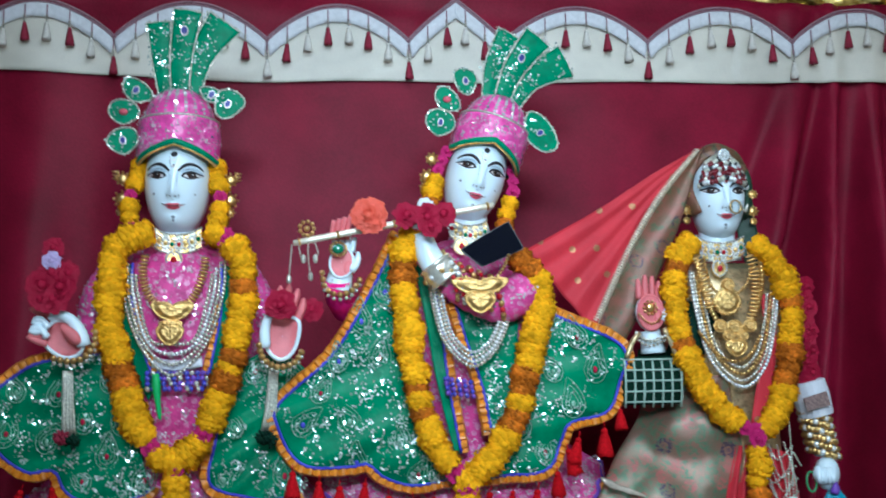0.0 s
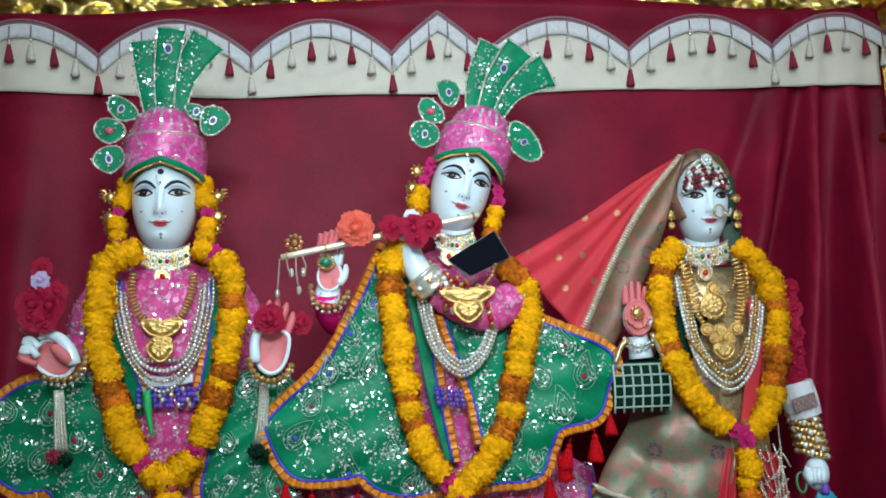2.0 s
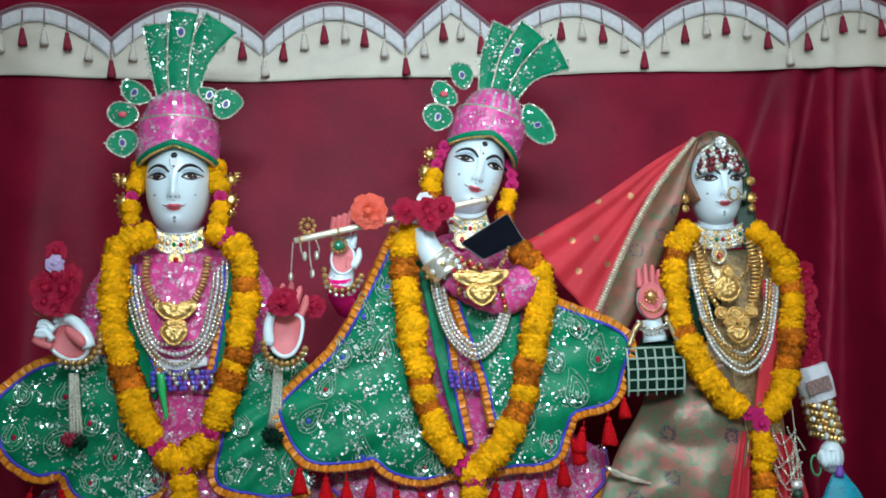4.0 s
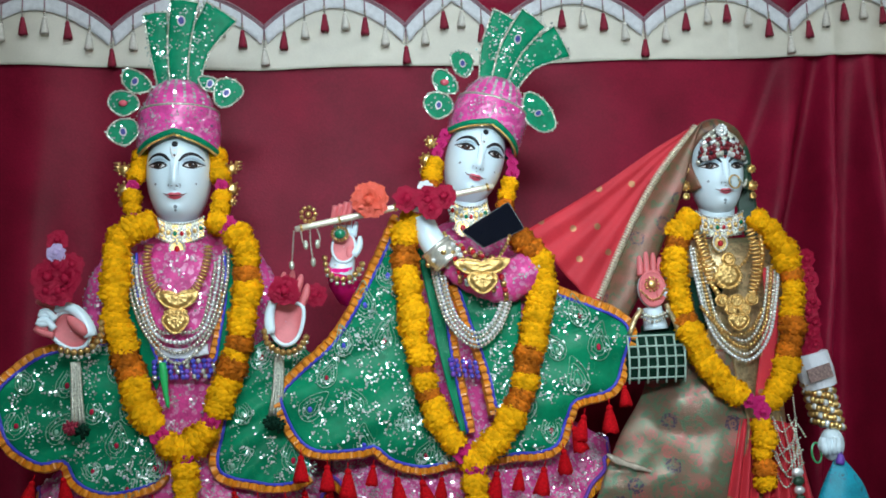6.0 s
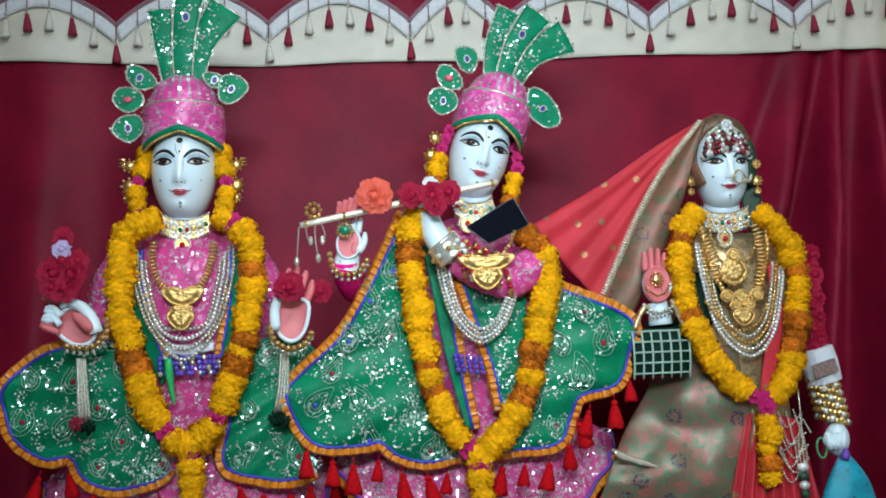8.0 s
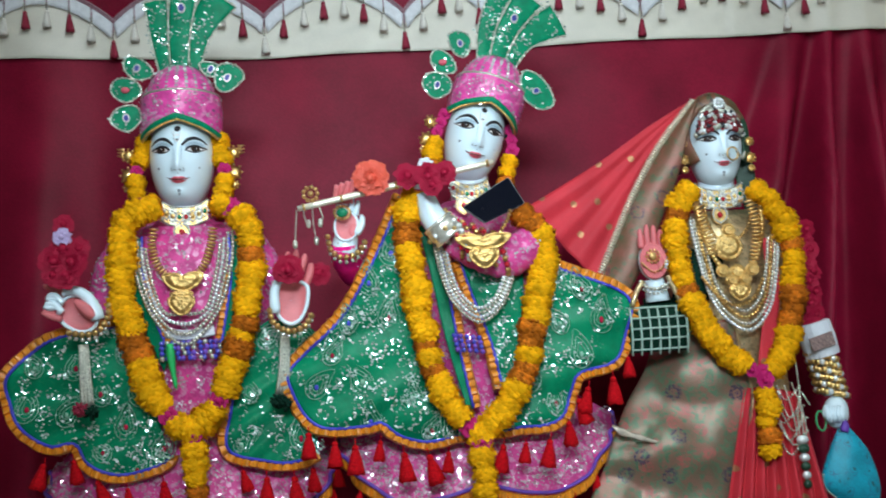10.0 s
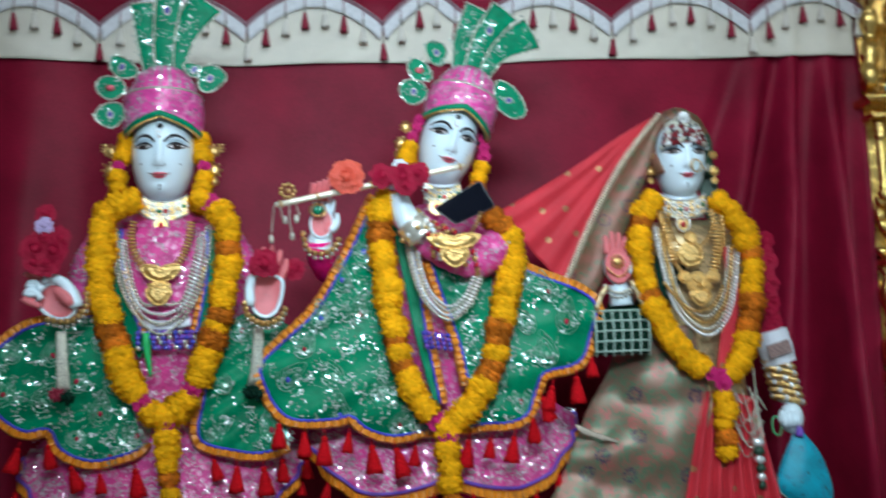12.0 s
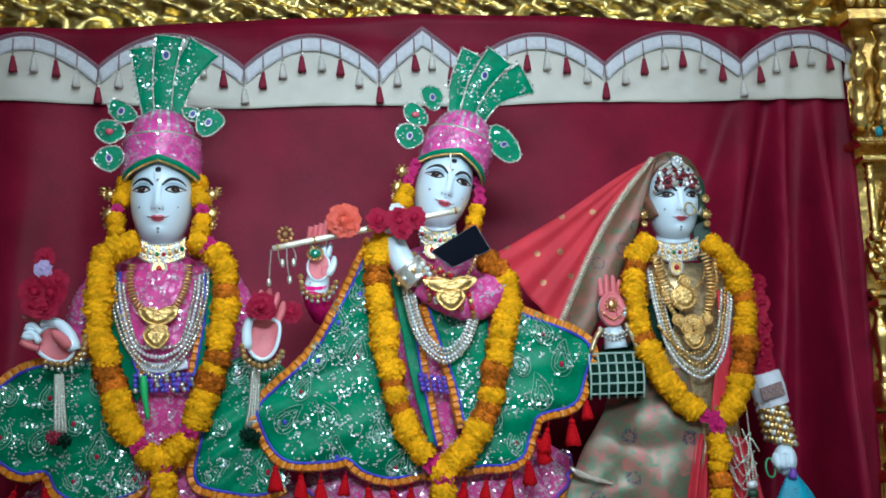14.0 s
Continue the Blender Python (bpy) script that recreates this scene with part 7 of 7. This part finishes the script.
part("hood", s, M_darkgreen, veil, "dark green hood side", thick=0.003)
rows = patch([(1.070, 2.990, 1.903), (1.085, 2.990, 1.786), (1.102, 2.990, 1.713)], [(1.029, 3.000, 1.891), (1.036, 3.000, 1.774), (1.060, 3.000, 1.701)], 16, 6, 0.004)
s = Shape()
s.grid(rows)
part("side_fall", s, M_darkgreen, veil, "dark green silk fall", thick=0.003)

M_tiarared = mat("dark_red_stone", (0.16, 0.008, 0.015), 0.2, bump=0, coat=0.5)
tiara = thing("tiara", HEAD_C @ Vector((0, -0.09, 0.05)), "silver and red stone tiara across the forehead", "tiara", "statue jewellery")
q = Shape()
for row in range(6):
    n = 17
    for k in range(n):
        a = (k / (n - 1) - 0.5) * (2.3 - 0.2 * row)
        z = 0.03 + 0.0155 * row + 0.004 * math.cos(6 * a) - (0.014 + 0.006 * row) * a * a
        y = front(0.07 * math.sin(a), min(z, 0.1)) - 0.006
        q = Shape()
        q.ball(HEAD_C @ Vector((0.076 * math.sin(a), y - 0.003, z)), 0.0062 if row % 2 else 0.0074, 8, 6)
        part("stone", q, (M_thread, M_tiarared, M_silver, M_ink)[0 if row == 5 else 1 if row in (1, 2) and k % 2 else (k * 3 + row * 5) % 7 % 4], tiara)
q = Shape()
for k in range(9):
    a = (k / 8 - 0.5) * 1.5
    x = 0.06 * math.sin(a)
    q.ball(HEAD_C @ Vector((x, front(x, 0.03) - 0.005, 0.031 + 0.012 * abs(a))), (0.006, 0.004, 0.009), 7, 5)
part("drop_fringe", q, M_redgem, tiara, "red stone drops")
q = Shape()
for k in range(10):
    a = 2 * math.pi * k / 10
    q.ball(HEAD_C @ Vector((0.014 * math.cos(a), front(0, 0.09) - 0.014, 0.105 + 0.014 * math.sin(a))), 0.005, 6, 4)
q.ball(HEAD_C @ Vector((0, front(0, 0.09) - 0.014, 0.105)), 0.008, 8, 6)
part("rosette", q, M_silver, tiara, "silver rosette")
nose = thing("nose_ring", HEAD_C @ Vector((0.03, -0.1, -0.05)), "gold nose ring with chain to the ear", "nose ring", "statue jewellery")
q = Shape()
q.tube(smooth_path([HEAD_C @ Vector((0.02 + 0.017 * math.cos(a), -0.105 + 0.004 * math.cos(a), -0.052 + 0.019 * math.sin(a))) for a in (2 * math.pi * k / 10 for k in range(10))], 24, True), 0.0022, 6)
part("hoop", q, M_goldj, nose)
q = Shape()
beads(q, [HEAD_C @ Vector((0.035, -0.1, -0.045)), HEAD_C @ Vector((0.058, -0.075, -0.06)), HEAD_C @ Vector((0.082, -0.03, -0.03))], 0.004, 0.0075)
part("chain", q, M_pearl, nose, "pearl chain")

collar = thing("disc_necklace", (0.899, 2.850, 1.650), "necklace of stacked gold discs on the veiled statue", "necklace", "statue jewellery")
disc_stack(collar, [(0.880, 2.856, 1.722), (0.894, 2.856, 1.689), (0.905, 2.856, 1.647), (0.911, 2.856, 1.602)], 0.0145, 13)
disc_stack(collar, [(1.015, 2.856, 1.725), (1.025, 2.856, 1.684), (1.026, 2.856, 1.639), (1.016, 2.856, 1.591), (1.008, 2.856, 1.564)], 0.0145, 17)

# dark sleeve of the raised arm, and the purse that hangs from it
slv = thing("sleeve", (0.784, 2.920, 1.482), "dark green velvet sleeve on the raised arm", "sleeve", "statue clothes")
q = Shape()
q.tube(smooth_path([(0.784, 2.930, 1.507), (0.794, 2.930, 1.440), (0.849, 2.930, 1.465), (0.915, 2.930, 1.602)], 14), [0.034 + 0.0012 * k for k in range(15)], 14)
part("cloth", q, M_purse, slv)
purse = thing("purse", (0.765, 2.870, 1.380), "dark green velvet purse with pale cord grid, hanging from an arm", "purse")
p0, p1 = Vector((0.693, 2.860, 1.487)), Vector((0.840, 2.860, 1.373))
q = Shape()
rows = []
for i in range(9):
    v = i / 8
    z = p1.z + (p0.z - p1.z) * v
    puff = 0.022 + 0.02 * math.sin(math.pi * (0.12 + 0.8 * (1 - v)))
    rows.append([Vector(((p0.x + p1.x) / 2 + (p1.x - p0.x) / 2 * math.copysign(abs(math.cos(a)) ** 0.35, math.cos(a)), 2.9 + puff * math.copysign(abs(math.sin(a)) ** 0.6, math.sin(a)), z)) for a in (2 * math.pi * k / 28 for k in range(28))])
b = q.grid(rows, 0, True)
q.cap(range(b, b + 28))
q.cap(range(b + 8 * 28, b + 9 * 28))
part("bag_body", q, M_purse, purse)
for k in range(7):
    q = Shape()
    x = p0.x + (p1.x - p0.x) * (0.04 + 0.92 * k / 6)
    q.tube([(x, 2.9 - 0.028 - 0.018 * math.sin(math.pi * (0.12 + 0.8 * (1 - v))), p1.z - 0.006 + (p0.z - p1.z) * v) for v in (j / 8 for j in range(9))], 0.0025, 6)
    part("cord", q, M_purseline, purse, "pale green cord")
for k in range(5):
    q = Shape()
    v = 0.06 + 0.88 * k / 4
    y = 2.9 - 0.029 - 0.018 * math.sin(math.pi * (0.12 + 0.8 * (1 - v)))
    z = p1.z + (p0.z - p1.z) * v
    q.tube([(p0.x + 0.004, y + 0.003, z), ((p0.x + p1.x) / 2, y - 0.001, z), (p1.x - 0.004, y + 0.003, z)], 0.0025, 6)
    part("cord", q, M_purseline, purse, "pale green cord")
for pts in ([(0.704, 2.860, 1.484), (0.720, 2.860, 1.523), (0.737, 2.860, 1.543)], [(0.827, 2.860, 1.481), (0.812, 2.860, 1.522), (0.796, 2.860, 1.554)]):
    q = Shape()
    q.tube(smooth_path(pts, 8), 0.0065, 7)
    part("strap", q, M_zari, purse, "gold strap end")
orn = thing("hand_ornament", (0.765, 2.860, 1.599), "gold hand ornament on the raised palm", "hand ornament", "statue jewellery")
q = Shape()
c = Vector((0.766, 2.862, 1.603))
q.ball(c, (0.011, 0.004, 0.011), 10, 6)
for j in range(10):
    q.ball(c + Vector((0.0155 * math.cos(j * 0.628), 0, 0.0155 * math.sin(j * 0.628))), 0.0036, 6, 4)
beads(q, [(0.738, 2.862, 1.588), (0.751, 2.862, 1.574), (0.767, 2.862, 1.565), (0.784, 2.862, 1.572), (0.796, 2.862, 1.588)], 0.0034, 0.007)
part("medallion", q, M_goldj, orn)
bracelet = bead_ring("bracelet", "pale pearl bracelet on the raised wrist", [(0.730, 2.860, 1.543), (0.747, 2.860, 1.528), (0.771, 2.860, 1.524), (0.799, 2.860, 1.536)], 0.005, 0.009, M_thread)

# hanging arm: rose strand, printed cuff, bangles, green bangle, teal bag
g = thing("rose_strand", (1.189, 2.950, 1.508), "strand of deep maroon roses down an arm", "rose strand", "flower garlands")
for k, p in enumerate(smooth_path([(1.178, 2.950, 1.657), (1.184, 2.950, 1.593), (1.186, 2.950, 1.522), (1.185, 2.950, 1.452), (1.180, 2.950, 1.417)], 9)):
    bloom("rose_bloom", ROSE[k % 3], Matrix.Translation(p + Vector((0.006 * (-1) ** k, 0, 0))) @ pose(0, 0, 0, 12, 47 * k, 14 * (-1) ** k) @ Matrix.Scale(0.027, 4), g)
upper = thing("sleeve", (1.161, 3.000, 1.669), "maroon silk sleeve on the hanging arm", "sleeve", "statue clothes")
q = Shape()
q.tube(smooth_path([(1.138, 3.010, 1.700), (1.178, 3.010, 1.597), (1.196, 3.010, 1.481), (1.205, 3.010, 1.395)], 14), [0.04 - 0.0006 * k for k in range(15)], 14)
part("cloth", q, M_tassel, upper)
cuff = thing("cuff", (1.191, 2.960, 1.381), "white cuff with a brown brocade patch on the arm", "cuff", "statue clothes")
q = Shape()
q.lathe([(0.036, -0.045), (0.042, -0.043), (0.045, 0.0), (0.042, 0.043), (0.036, 0.045)], look((1.196, 2.965, 1.378), (1.179, 2.965, 1.452)), 18)
part("band", q, M_cuff, cuff, smooth=False)
q = Shape()
q.plate([(1.153, 2.912, 1.380), (1.212, 2.912, 1.397), (1.221, 2.912, 1.363), (1.162, 2.912, 1.349)], (0, 0.004, 0))
part("patch", q, M_cuffpatch, cuff, "brown brocade patch", False)
for k in range(6):
    c0 = Vector((1.202, 2.970, 1.334)).lerp(Vector((1.221, 2.970, 1.242)), k / 5)
    b = thing("bangle", c0, "gold bangle with stones on the hanging arm", "bangle", "statue jewellery")
    q = Shape()
    q.ball((0, 0, 0), 0.0085, 7, 5)
    stones = [mesh_of("stone", q, M_goldj), mesh_of("stone", q, M_silver)]
    for j in range(22):
        a = 2 * math.pi * j / 22
        part("stone", stones[(j + k) % 4 == 0], None, b).matrix_basis = Matrix.Translation(c0 + Vector((0.037 * math.cos(a), -0.037 * math.sin(a), -0.01 * math.cos(a) + 0.002 * (j % 2))))
gb = thing("bangle", (1.172, 2.930, 1.182), "thin green glass bangle at the hand", "bangle", "statue jewellery")
q = Shape()
c = Vector((1.171, 2.930, 1.178))
q.tube([c + Vector((0.012 * math.cos(a), 0.004 * math.sin(a), 0.024 * math.sin(a))) for a in (2 * math.pi * k / 20 for k in range(21))], 0.0028, 6)
part("hoop", q, mat("green_glass", (0.05, 0.3, 0.12), 0.15, coat=0.7, bump=0), gb)
bag = thing("pouch", (1.221, 2.930, 1.173), "teal satin pouch with floral print hanging from a hand", "pouch")
q = Shape()
rows = []
edge_l, edge_r = smooth_path([(1.212, 2.930, 1.157), (1.176, 2.930, 1.087), (1.160, 2.930, 1.024), (1.197, 2.930, 0.983), (1.244, 2.930, 0.940)], 24), smooth_path([(1.243, 2.930, 1.156), (1.284, 2.930, 1.096), (1.305, 2.930, 1.013), (1.292, 2.930, 0.964), (1.261, 2.930, 0.933)], 24)
for i in range(25):
    cen, half = (edge_l[i] + edge_r[i]) / 2, (edge_r[i] - edge_l[i]) / 2
    deep = 0.4 * half.length
    rows.append([cen + half * math.cos(a) + Vector((0, deep * math.sin(a) * (1 + 0.12 * math.sin(4 * a + 0.2 * i)), 0)) for a in (2 * math.pi * k / 30 for k in range(30))])
b = q.grid(rows, 0, True)
q.cap(range(b, b + 30))
q.cap(range(b + 24 * 30, b + 25 * 30))
part("bag_body", q, M_teal, bag)
q = Shape()
beads(q, [p + Vector((0, -0.006, 0)) for p in edge_l[11:23]], 0.0034, 0.0075)
part("beading", q, M_pearl, bag, "pale beaded seam")
q = Shape()
q.tube(smooth_path([(1.223, 2.920, 1.188), (1.227, 2.920, 1.166), (1.223, 2.920, 1.148)], 8), [0.006, 0.005, 0.005, 0.006, 0.008, 0.01, 0.011, 0.011, 0.01], 8)
part("drawstring", q, M_violet, bag, "dark drawstring knot")
keys = thing("waist_chain", (1.071, 2.860, 1.239), "silver waist chain with hanging drops on the sari", "waist chain", "statue jewellery")
for pts in ([(1.024, 2.860, 1.234), (1.050, 2.860, 1.184), (1.096, 2.860, 1.225)], [(1.027, 2.860, 1.213), (1.063, 2.860, 1.142), (1.099, 2.860, 1.197)], [(1.022, 2.860, 1.192), (1.061, 2.860, 1.107), (1.100, 2.860, 1.154)], [(1.043, 2.860, 1.259), (1.066, 2.860, 1.197), (1.105, 2.860, 1.222)], [(1.042, 2.860, 1.225), (1.073, 2.860, 1.164), (1.109, 2.860, 1.193)], [(1.044, 2.860, 1.185), (1.071, 2.860, 1.130), (1.109, 2.860, 1.162)], [(1.042, 2.860, 1.272), (1.062, 2.860, 1.238), (1.099, 2.860, 1.269)], [(1.062, 2.860, 1.271), (1.079, 2.860, 1.183), (1.081, 2.860, 1.123)], [(1.099, 2.860, 1.269), (1.087, 2.860, 1.196), (1.092, 2.860, 1.116)], [(1.079, 2.860, 1.277), (1.103, 2.860, 1.196), (1.104, 2.860, 1.129)], [(1.094, 2.860, 1.324), (1.097, 2.860, 1.239), (1.097, 2.860, 1.141)], [(1.102, 2.860, 1.253), (1.118, 2.860, 1.224)]):
    q = Shape()
    beads(q, pts, 0.003, 0.0066)
    part("chain", q, M_pearl, keys, "silver chain")
q = Shape()
for k in range(6):
    q.ball(Vector((1.092, 2.855, 1.141)).lerp(Vector((1.095, 2.855, 1.036)), k / 5), (0.016 - 0.001 * k, 0.01, 0.011), 8, 6, k % 2)
part("key_drop", q, [M_silver, M_darkgreen], keys, "silver and dark key drop")
# ends of the shrine: dark cloth between the skirts
